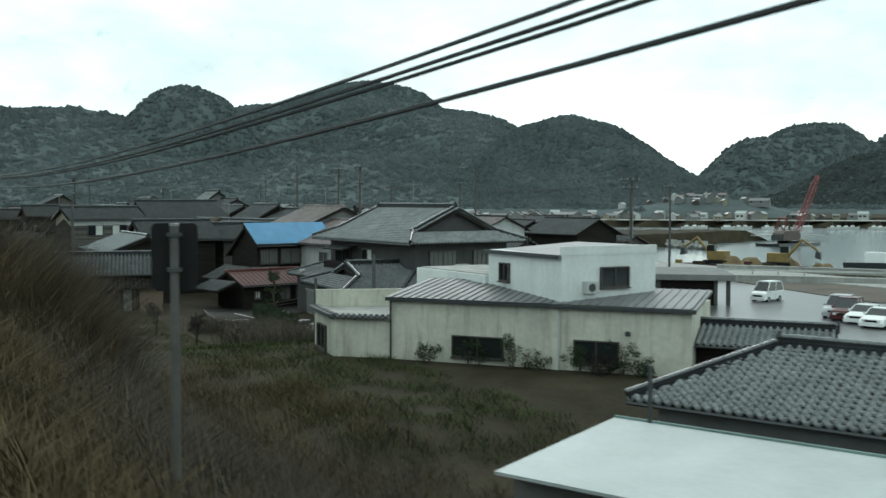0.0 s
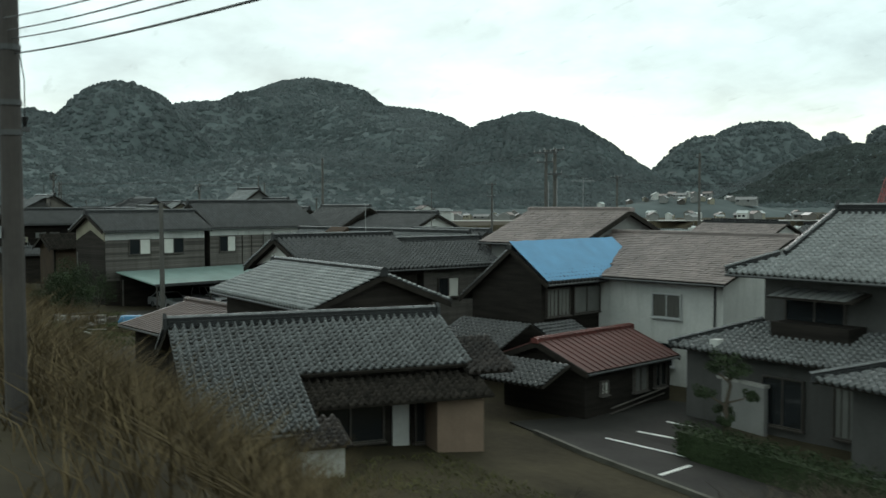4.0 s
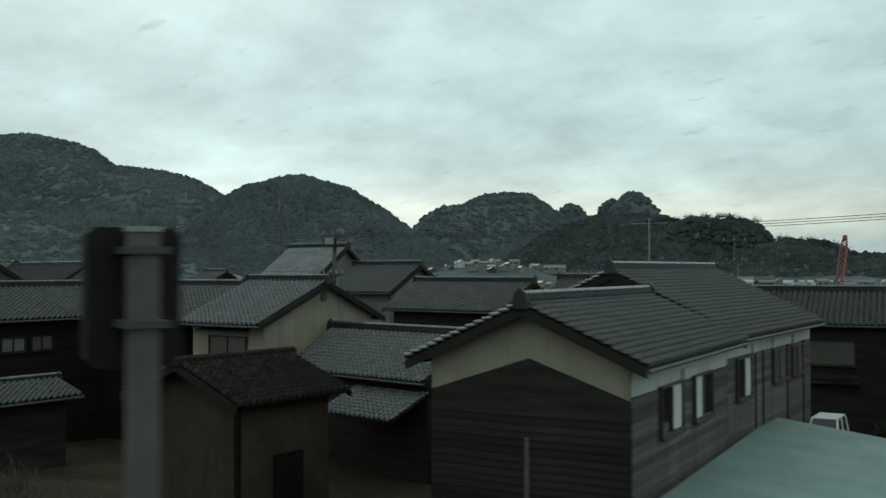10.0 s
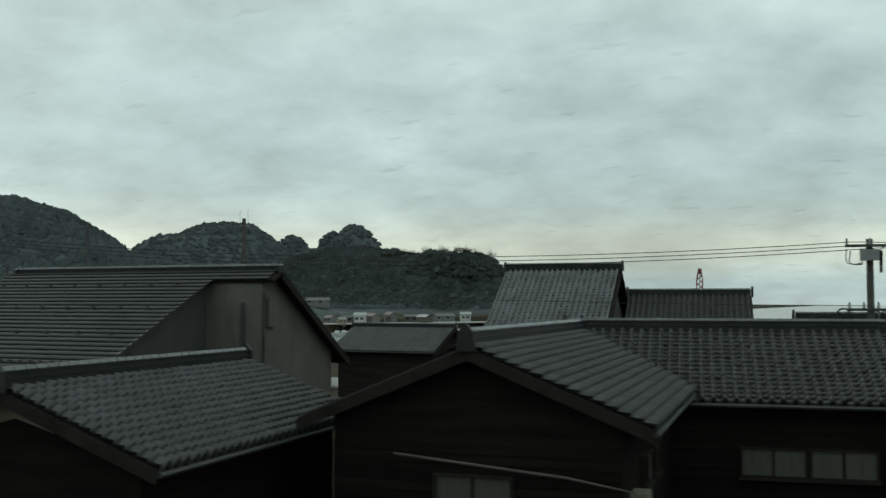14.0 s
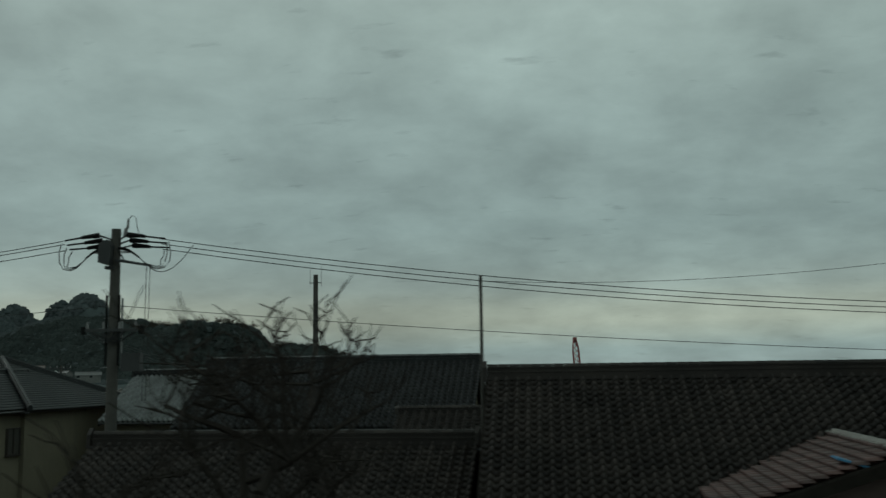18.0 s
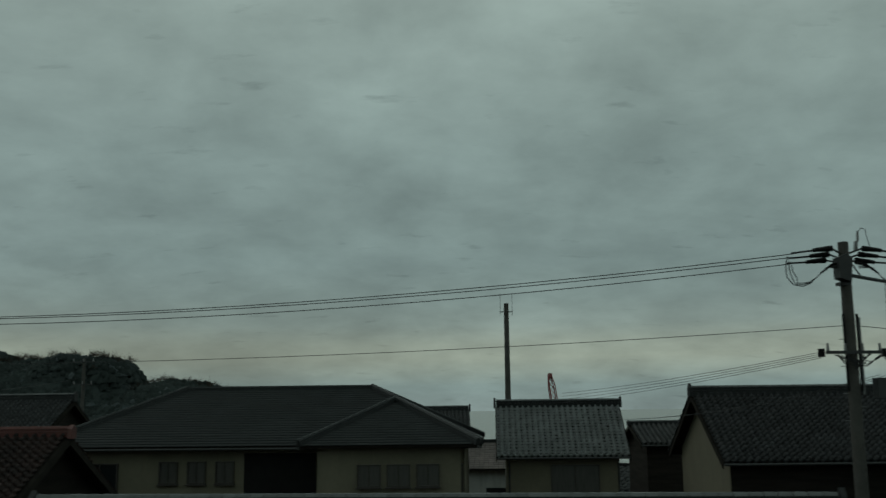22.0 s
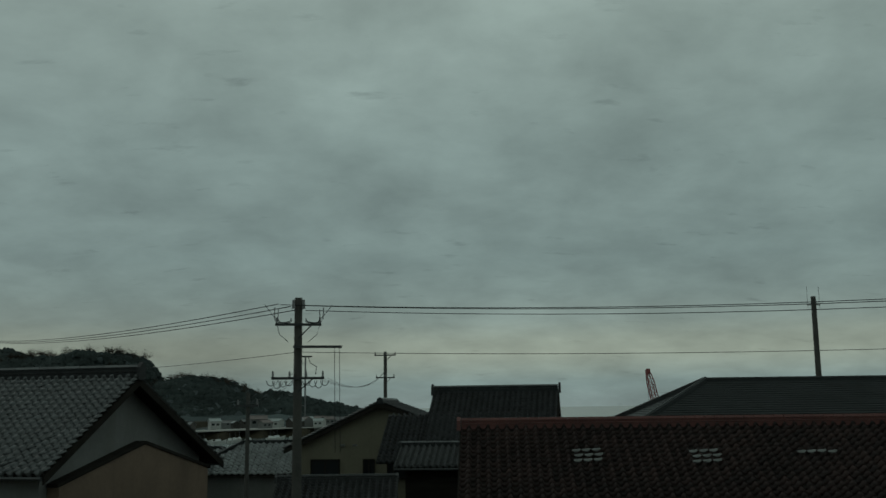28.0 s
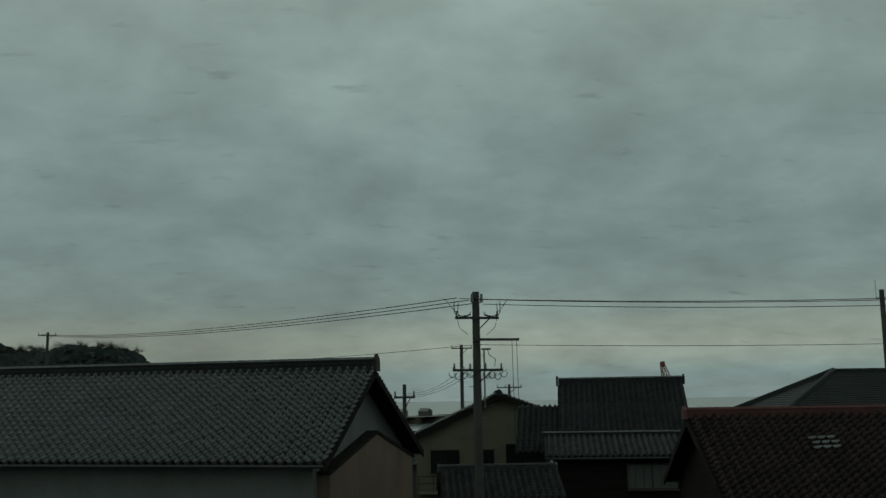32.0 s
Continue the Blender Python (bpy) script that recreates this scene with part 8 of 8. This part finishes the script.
blades("low_scrub", bush_spots(80, -84, -62, 1.8, 6.5, 130, 0.5, pr), 1.2, 0.010, M_GRASS, "low yellow-brown scrub below the bank", pr, 0.8)
blades("low_scrub", bush_spots(90, -150, -113, 5.0, 14.5, 120, 0.5, pr), 1.1, 0.009, M_GRASS, "low brown scrub below the bank", pr, 0.8)
blades("dark_scrub", bush_spots(140, -206, -150, 3.0, 14.0, 120, 0.6, pr), 1.4, 0.009, M_TWIG, "dark bare scrub below the bank", pr, 0.8)
blades("bare_shrubs", bush_spots(70, -66, -55, 16.5, 23.5, 130, 0.5, pr), 1.0, 0.010, M_TWIG, "tangled bare bushes in the garden before the large house", pr, 0.8)
blades("bank_brush", bush_spots(700, -150, 2, 0.3, 3.6, 70, 0.4, pr), 0.75, 0.012, M_GRASS, "brown brush along the top of the railway bank", pr, 0.9)
blades("bank_grass", spots(45000, -250, 8, -0.6, 8.5, pr, 0.1), 0.4, 0.014, M_GRASS, "short dry grass over the railway bank", pr, 0.9)
blades("garden_grass", spots(14000, -54, -26, 12.0, 21.0, pr, 0.25), 0.28, 0.014, M_GREEN, "green winter grass in front of the white works", pr, 0.9)
blades("garden_grass", spots(16000, -76, -54, 6.5, 15.5, pr, 0.1), 0.16, 0.016, M_LAWN, "green winter grass in the cottage garden", pr, 0.9)
blades("garden_grass", spots(9000, -128, -104, 8.0, 18.0, pr, 0.2), 0.3, 0.014, M_GREEN, "green winter grass round the vegetable plot", pr, 0.9)


def leaf_cloud(centres, radii, n, size, rng):
    """Small leaf faces set round clump centres."""
    idx = rng.integers(0, len(centres), n)
    d = rng.normal(size=(n, 3))
    d /= np.linalg.norm(d, axis=1)[:, None]
    p = np.asarray(centres)[idx] + d * (np.asarray(radii)[idx] * rng.uniform(0.45, 1.05, n))[:, None]
    a, b = rng.normal(size=(n, 3)), rng.normal(size=(n, 3))
    a = a / np.linalg.norm(a, axis=1)[:, None] * size
    b = b / np.linalg.norm(b, axis=1)[:, None] * size * 0.6
    P = np.stack([p - a, p - b * 0.8, p + a, p + b], 1).reshape(-1, 3)
    return P, np.arange(n * 4).reshape(-1, 4)


def shrub(x, y, z, r, h, label, n=1400, material=None, size=0.07):
    rg = np.random.default_rng(int(abs(x * 10 + y)))
    ob = thing("shrub", label, "shrub", (x, y, z))
    for k in range(4):
        part("stem", Shape().tube([(0.1 * k - 0.15, 0, -0.2), (rg.uniform(-r, r) * 0.5, rg.uniform(-r, r) * 0.5, h * 0.6)], 0.035, 5, 0.012), M_TWIG, ob)
    k = 16
    cs = np.stack([rg.uniform(-r, r, k) * 0.75, rg.uniform(-r, r, k) * 0.75, rg.uniform(0.25, 0.92, k) * h], 1)
    P, F = leaf_cloud(cs, rg.uniform(0.25, 0.5, k) * r, n, size, rg)
    c = link_mesh("crown", fast_mesh("crown", P, F), material or M_LEAF, ob)
    return ob


for x, y, r, h in ((-123.9, 13.4, 2.0, 4.1), (-125.5, 13.6, 1.4, 2.0), (-131.2, 13.5, 1.5, 2.2), (-131.6, 17.4, 1.7, 2.9),
                   (-118.5, 27.5, 1.5, 1.9), (-116.5, 24.5, 1.4, 1.7), (-114.0, 27.0, 1.3, 1.8), (-113.5, 22.0, 1.0, 1.3), (-139.5, 41.5, 1.2, 1.4), (-127.8, 45.5, 2.0, 2.4), (-124.5, 43.5, 1.8, 2.2), (-129.5, 15.0, 1.6, 2.4), (-135.4, 45.7, 1.1, 1.9), (-133.5, 46.0, 1.4, 2.5), (-131.4, 46.2, 1.3, 2.1), (-133.5, 43.2, 1.1, 1.3), (-131.3, 43.7, 1.2, 1.5), (-141.8, 53.5, 1.6, 2.2), (-130.4, 46.6, 1.3, 1.5)):
    shrub(x, y, ground_height(x, y), r, h, "dense dark evergreen garden shrub", 6500 if h > 4 else 2000)
for k, (s, n) in enumerate(((2.2, 0.5), (4.4, 0.4), (6.4, 0.5), (7.6, 0.4), (9.6, 0.5), (11.6, 0.5), (12.6, 0.4))):
    dx, dy = 0.773, 0.635
    x, y = -43.7 + dx * s + 0.635 * n, 20.9 + dy * s - 0.773 * n
    shrub(x, y, 1.1, 0.7, 1.0 + 0.4 * (k % 3), "small dark shrub growing against the white wall", 900, size=0.05)


def branch_tree(x, y, z, height, label, seed, spread=0.55, leaves=0, material=None, trunk_r=0.13, top=None, wide=1.0, bole=0.42):
    """A trunk that forks into limbs, branches and twigs; with leaf clumps if wanted."""
    rg = random.Random(seed)
    ob = thing("tree", label, "tree", (x, y, z))
    wood, twig, tips = Shape(), Shape(), []

    def grow(p, d, ln, r, depth):
        pts, q = [p], p
        for k in range(4):
            d = (d + Vector((rg.uniform(-1, 1), rg.uniform(-1, 1), rg.uniform(-0.25, 0.55))) * 0.20).normalized()
            q = q + d * (ln / 4)
            pts.append(q)
        (wood if depth < 2 else twig).tube(pts, r, 7 if depth < 2 else 4, r * 0.55, caps=depth < 2)
        if depth >= 5:
            tips.append(q)
            return
        for k in range(4 if 0 < depth < 4 else 3):
            side = Vector((rg.uniform(-1, 1), rg.uniform(-1, 1), rg.uniform(-0.15, 0.9))).normalized()
            grow(pts[2 + (k % 3)], (d * (1 - spread) + side * spread * 1.3).normalized(), ln * rg.uniform(0.5, 0.75) * (0.42 / bole if depth == 0 else 1), max(r * 0.54, 0.011), depth + 1)
    grow(Vector((0, 0, -0.2)), Vector((0.05, 0, 1)), height * bole, trunk_r, 0)
    if top:
        k = top / max(v[2] for v in twig.v)
        mx, my = sum(v[0] for v in twig.v) / len(twig.v), sum(v[1] for v in twig.v) / len(twig.v)
        for sh in (wood, twig):
            sh.v = [((v[0] - mx * min(v[2], 5) / 5) * wide, (v[1] - my * min(v[2], 5) / 5) * wide, v[2] * k) for v in sh.v]
    part("trunk", wood, M_BRANCH, ob)
    part("twig_spray", twig, M_BRANCH, ob)["kind"] = "stuff"
    if leaves:
        rr = np.random.default_rng(seed)
        P, F = leaf_cloud([tuple(t) for t in tips], np.full(len(tips), height * 0.06), leaves, 0.06, rr)
        link_mesh("crown", fast_mesh("crown", P, F), material or M_LEAF, ob)
    return ob


branch_tree(-205.9, 11.7, 1.0, 8.5, "bare winter tree with spreading twigs beside the line", 5, 0.7, trunk_r=0.17, top=9.6, wide=1.0, bole=0.75)
branch_tree(-206.2, 16.3, 0.6, 9.0, "bare winter tree with spreading twigs beside the line", 9, 0.7, trunk_r=0.15, top=9.3, wide=0.9, bole=0.75)
pine = thing("pine_tree", "small trained garden pine with flat dark clumps", "tree", (-71.6, 24.4, 0.0))
part("trunk", Shape().tube([(0, 0, -0.2), (0.1, 0.05, 0.9), (-0.08, 0, 1.8), (0.05, 0.1, 2.6), (-0.1, 0, 3.4)], 0.11, 8, 0.04), M_TWIG, pine)
rr = np.random.default_rng(77)
for px_, py_, pz_, pr_ in ((-0.1, 0.0, 3.5, 0.75), (-0.8, 0.1, 3.1, 0.55), (0.6, -0.1, 3.15, 0.6), (-1.0, 0.0, 2.2, 0.55), (0.9, 0.1, 2.35, 0.5), (0.5, -0.5, 1.5, 0.45), (-0.7, 0.5, 1.55, 0.5)):
    part("limb", Shape().tube([(0, 0.05, pz_ - 0.35), (px_ * 0.6, py_, pz_ - 0.15), (px_, py_, pz_)], 0.045, 6, 0.02), M_TWIG, pine)
    P, F = leaf_cloud([(rr.uniform(-0.6, 0.6) * pr_, rr.uniform(-0.6, 0.6) * pr_, rr.uniform(-0.12, 0.3) * pr_) for k in range(9)], np.full(9, 0.3 * pr_), 520, 0.055, rr)
    link_mesh("foliage", fast_mesh("foliage", P + np.array((px_, py_, pz_)), F), M_LEAF, pine)
gw = thing("garden_wall", "grey rendered garden wall with pale coping", "wall", (-75.9, 28.55, 0.0), -6)
part("wall", Shape().box(0, 0, -0.3, 2.75, 0.2, 1.85).box(0, 0.2, -0.3, 0.2, 2.0, 1.85), M_GREYP, gw)
part("coping", Shape().box(-0.05, -0.05, 1.85, 2.8, 0.25, 1.96).box(-0.05, 0.25, 1.85, 0.25, 2.05, 1.96), M_CONC, gw)
kb_ = thing("kerb", "worn concrete kerb along the parking bay", "kerb", (0, 0, 0), kind="structure")
for (xa, ya), (xb, yb) in (((-77.6, 20.7), (-74.0, 20.1)), ((-74.0, 20.1), (-67.5, 19.5)), ((-67.5, 19.5), (-62.5, 18.8))):
    za, zb = even_ground(ya), even_ground(yb)
    part("kerb_stone", Shape().prism([(xa, ya - 0.16, za - 0.2), (xa, ya, za - 0.2), (xa, ya, za + 0.17), (xa, ya - 0.16, za + 0.17)], (xb - xa, yb - ya, zb - za)), M_KERB, kb_)
branch_tree(-62.0, 13.5, 0.8, 3.0, "bare garden tree with twisted branches", 14, 0.7, trunk_r=0.08)
branch_tree(-56.0, 14.5, 0.8, 2.8, "bare garden tree with twisted branches", 15, 0.7, trunk_r=0.07)
branch_tree(-35.0, 27.0, 0.3, 2.6, "bare leafless shrub tree by the white wall", 17, 0.6, trunk_r=0.05)
branch_tree(-142.0, 44.0, 0.0, 4.2, "small evergreen tree beside the lane", 18, 0.6, 3000, M_LEAF, 0.1)


def snow_frame(x, y, high, r):
    """Poles leaned together and tied at the top over a garden shrub."""
    ob = thing("snow_frame", "pale bamboo poles tied into a cone over a shrub", "garden frame", (x, y, 0.0), 0, group="snow frames in the garden")
    for k in range(7):
        a = 2 * math.pi * k / 7 + x
        part("pole", Shape().tube([(r * math.cos(a), r * math.sin(a), 0.0), (0.06 * math.cos(a + 3), 0.06 * math.sin(a + 3), high)], 0.035, 6), M_REED, ob)
    part("tie", Shape().tube([(0, 0, high - 0.5), (0, 0, high - 0.35)], 0.13, 8), M_WOODG, ob)


snow_frame(-133.2, 47.3, 4.7, 0.95)
snow_frame(-135.3, 46.4, 4.6, 0.6)

# bare trees along the crest of the headland, as open sprays of twigs
rg = np.random.default_rng(4)


def crest_tree(x, y, z, high, n):
    """Bare round crown: thin twigs that fan out from the trunk's top, as base, bend and tip."""
    up = Vector((x, y, z + high * 0.3))
    rows_ = [((x, y, z - 1.0), (x + 0.1, y, z + high * 0.2), tuple(up), 0.16)]
    for q in range(n):
        a, e = rg.uniform(0, 2 * math.pi), math.radians(90 - 105 * math.sqrt(rg.random()))
        dv = Vector((math.cos(a) * math.cos(e), math.sin(a) * math.cos(e), 0.85 * math.sin(e) + 0.15))
        r_ = high * rg.uniform(0.35, 0.62)
        st = up + Vector((0, 0, rg.uniform(-0.1, 0.15) * high)) + dv * r_ * rg.uniform(0, 0.5)
        bend = Vector((rg.normal(0, 0.5), rg.normal(0, 0.5), rg.normal(0, 0.3)))
        rows_.append((tuple(st), tuple(st + dv * r_ * 0.5 + bend * 0.6), tuple(st + dv * r_ + bend), rg.uniform(0.05, 0.11)))
    return rows_


twigs = []
for k in range(64):
    x = -640 + 150 * rg.random()
    y = 905 - (x + 640) * 0.47 + rg.normal(0, 14)
    z = hill_height(x, y)
    if z > 30:
        twigs += crest_tree(x, y, z + 1.0, rg.uniform(6.5, 10.5), 75)
for k in range(40):
    x, y = rg.uniform(-475, -385), rg.uniform(795, 825)
    z = hill_height(x, y)
    if z > 12:
        twigs += crest_tree(x, y, z + 0.5, rg.uniform(4.5, 8.0), 60)
tw = np.array([[a, b, c] for a, b, c, w in twigs])
ww = np.array([t[3] for t in twigs])[:, None] * np.array([(0.62, -0.5, 0.6)])
tv = np.stack([tw[:, 0] - ww, tw[:, 0] + ww, tw[:, 1] + ww * 0.8, tw[:, 1] - ww * 0.8, tw[:, 2] + ww * 0.4, tw[:, 2] - ww * 0.4], 1).reshape(-1, 3)
tf = (np.array([(0, 1, 2, 3), (3, 2, 4, 5)])[None] + (np.arange(len(tw)) * 6)[:, None, None]).reshape(-1, 4)
tagged(link_mesh("headland_trees", fast_mesh("headland_trees", tv, tf), M_TWIG), "bare rounded trees standing along the crest of the headland", "tree", kind="stuff")


# ---------------------------------------------------------------- yard clutter
def bundle(x, y, z, heading, sx, sy, sz, material, label, name="bundle"):
    rg = random.Random(int(x * 7 + y))
    s = Shape()
    nx_, ny_, nz_ = 7, 5, 4
    ob = thing(name, label, "bundle", (x, y, z), heading)
    v = []
    for k in range(nz_ + 1):
        for j in range(24):
            a = 2 * math.pi * j / 24
            q = max(abs(math.cos(a)), abs(math.sin(a)))
            g = 1 - 0.22 * (k / nz_) ** 3
            v.append((sx / 2 * math.cos(a) / q * g * (1 + rg.uniform(-0.06, 0.06)), sy / 2 * math.sin(a) / q * g * (1 + rg.uniform(-0.06, 0.06)), sz * k / nz_ + rg.uniform(-0.03, 0.03)))
    f = [(k * 24 + j, k * 24 + (j + 1) % 24, (k + 1) * 24 + (j + 1) % 24, (k + 1) * 24 + j) for k in range(nz_) for j in range(24)]
    f.append(tuple(nz_ * 24 + j for j in range(24)))
    part("sheet", s.add(v, f), material, ob)
    for k in (-0.25, 0.25):
        part("rope", Shape().tube([(sx * k, -sy / 2 * 1.04, 0.05), (sx * k, -sy / 2 * 0.92, sz), (sx * k, sy / 2 * 0.92, sz * 1.02), (sx * k, sy / 2 * 1.04, 0.05)], 0.012, 5), M_WHITEP, ob)
    return ob


bundle(-116.3, 16.0, 0.55, 60, 1.7, 0.95, 0.75, M_TARP, "pile wrapped in blue plastic sheet")
bundle(-116.9, 18.0, 0.5, 60, 1.3, 0.9, 0.8, M_TARP, "second pile wrapped in faded blue plastic sheet")
for k, (x, y, sx, sy, sz, m_) in enumerate(((-119.8, 12.0, 1.6, 0.5, 0.5, M_CONC), (-119.9, 13.4, 1.2, 0.6, 0.45, M_CONC), (-119.4, 14.6, 0.7, 0.5, 0.55, M_CONC), (-118.7, 15.3, 0.5, 0.4, 0.5, M_WOODG), (-117.6, 14.2, 0.6, 0.6, 0.35, M_CONC), (-65.6, 24.4, 1.2, 0.7, 0.6, M_STEEL), (-64.2, 24.9, 0.8, 0.6, 0.5, M_WHITEP), (-78.2, 11.9, 0.6, 0.5, 0.6, M_WHITEP))):
    ob = thing("crate", "old pale crate abandoned in the yard", "crate", (x, y, ground_height(x, y)), 25 * k, "yard clutter")
    part("box", Shape().box(-sx / 2, -sy / 2, 0, sx / 2, sy / 2, sz * 0.92), m_, ob)
    part("lid", Shape().box(-sx / 2 - 0.03, -sy / 2 - 0.03, sz * 0.92, sx / 2 + 0.03, sy / 2 + 0.03, sz), m_, ob)
for k, (x, y, z, ln, hd) in enumerate(((-119.5, 11.2, 1.5, 3.2, 70), (-131.5, 15.5, 1.6, 4.0, 15), (-112.0, 25.2, 0.7, 2.6, 100), (-111.0, 26.2, 0.6, 2.8, 95), (-139.0, 15.0, 1.8, 3.0, 20))):
    ob = tagged(part("bamboo_pole", Shape().tube([(0, 0, 0.1), (ln, 0, 0.25)], 0.035, 6), M_WOODG, m=pose(x, y, z - 0.3, 0, 0, hd)), "long pale bamboo pole lying across the yard", "pole")

M_CROP = mat("green_vegetable_leaves", (0.050, 0.075, 0.028), 0.7, 0.35, 0.8, 0.1, vary=0.4, spec=0.15)
# vegetable rows: low leafy plants on raised earth
for r in range(5):
    ob = thing("vegetable_row", "row of low green vegetables on a raised bed", "vegetable bed", (-114.5 + r * 1.15, 13.6 + 0.35 * r, 0.75), 78, "vegetable rows")
    part("soil_bed", Shape().prism([(0, -0.4, -0.3), (0, 0.4, -0.3), (0, 0.25, 0.12), (0, -0.25, 0.12)], (6.5, 0, 0)), M_EARTH, ob)
    rr = np.random.default_rng(r)
    P, F = leaf_cloud([(0.3 + 0.3 * k, 0, 0.22) for k in range(21)], np.full(21, 0.22), 2200, 0.055, rr)
    link_mesh("leaves", fast_mesh("leaves", P, F), M_CROP, ob)

# low roof close to the line in the last stretch
ob, d = house("low outbuilding with dark tiled ridge close to the line", (-239.0, 22.6, 7.15), (-221.9, 20.9, 7.1), 3.0, 3.0, 5.9, 5.9, 0.0, 'pan', M_KAWARA, M_WOODD, name="outbuilding", single=0)

# clipped hedge beside the parking bay, posts and kerb of the garden
hg = thing("hedge", "clipped dark green garden hedge beside the parking bay", "hedge", (-68.3, 23.3, 0.1), -3)
rr = np.random.default_rng(31)
P, F = leaf_cloud([(0.36 * (k % 26) - 4.4, 0.5 * ((k // 26) % 2) - 0.25, 0.25 + 0.34 * (k // 52)) for k in range(156)], np.full(156, 0.32), 13000, 0.06, rr)
link_mesh("leaves", fast_mesh("leaves", P, F), M_LEAF, hg)
part("hedge_core", Shape().box(-4.4, -0.38, -0.3, 4.6, 0.38, 0.85), M_LEAF, hg)
for x, y, h in ((-57.7, 26.4, 5.6), (-58.2, 22.6, 4.2)):
    po = thing("garden_post", "weathered grey concrete post in the garden", "post", (x, y, 0.0))
    part("shaft", Shape().tube([(0, 0, -0.3), (0, 0, h)], 0.13, 10, 0.1), M_POLE, po)
    part("stay_wire", Shape().tube([(0, 0, h - 0.4), (1.8, -1.2, 0.0)], 0.015, 5), M_WIRE, po)
mk = thing("marker_post", "short white concrete boundary marker", "post", (-62.5, 8.6, 0.8))
part("shaft", Shape().box(-0.13, -0.13, -0.2, 0.13, 0.13, 0.75), M_CONC, mk)
part("cap", Shape().prism([(-0.14, -0.14, 0.75), (0.14, -0.14, 0.75), (0.14, 0.14, 0.75), (-0.14, 0.14, 0.75)], (0, 0, 0.06)), M_WHITEP, mk)
rp = thing("thin_post", "thin dark post beside the tiled roof", "post", (-20.5, 17.6, 0.0))
part("shaft", Shape().tube([(0, 0, -0.2), (0, 0, 4.6)], 0.07, 8, 0.06), M_DARKMETAL, rp)
branch_tree(-60.5, 9.0, 0.8, 3.4, "bare leaning garden tree with twisted limbs", 23, 0.75, trunk_r=0.12, top=3.2, wide=1.3)

# weathered planks, buckets and sheets lying along the yard edge
rj = random.Random(44)
for k in range(16):
    x, y = rj.uniform(-123, -112), rj.uniform(10.5, 13.2)
    ob = tagged(part("plank", Shape().box(0, -0.08, 0, rj.uniform(0.8, 2.4), 0.08, 0.05), rj.choice((M_WOODG, M_CONC, M_GREYM)), m=pose(x, y, ground_height(x, y) + rj.uniform(0.05, 0.35), rj.uniform(-6, 6), rj.uniform(-8, 8), rj.uniform(0, 180))), "weathered grey plank lying in the yard", "plank", "yard clutter")
for k, (x, y) in enumerate(((-113.2, 23.8), (-112.4, 20.2), (-110.4, 21.0), (-121.5, 12.6), (-66.2, 23.9), (-63.4, 24.2))):
    ob = thing("bucket", "pale plastic bucket standing in the yard", "bucket", (x, y, ground_height(x, y)), 0, "yard clutter")
    part("pail", Shape().tube([(0, 0, 0), (0, 0, 0.32)], 0.13, 12, 0.17), M_WHITEP, ob)
    part("rim", Shape().tube([(0, 0, 0.31), (0, 0, 0.34)], 0.185, 12), M_CONC, ob)
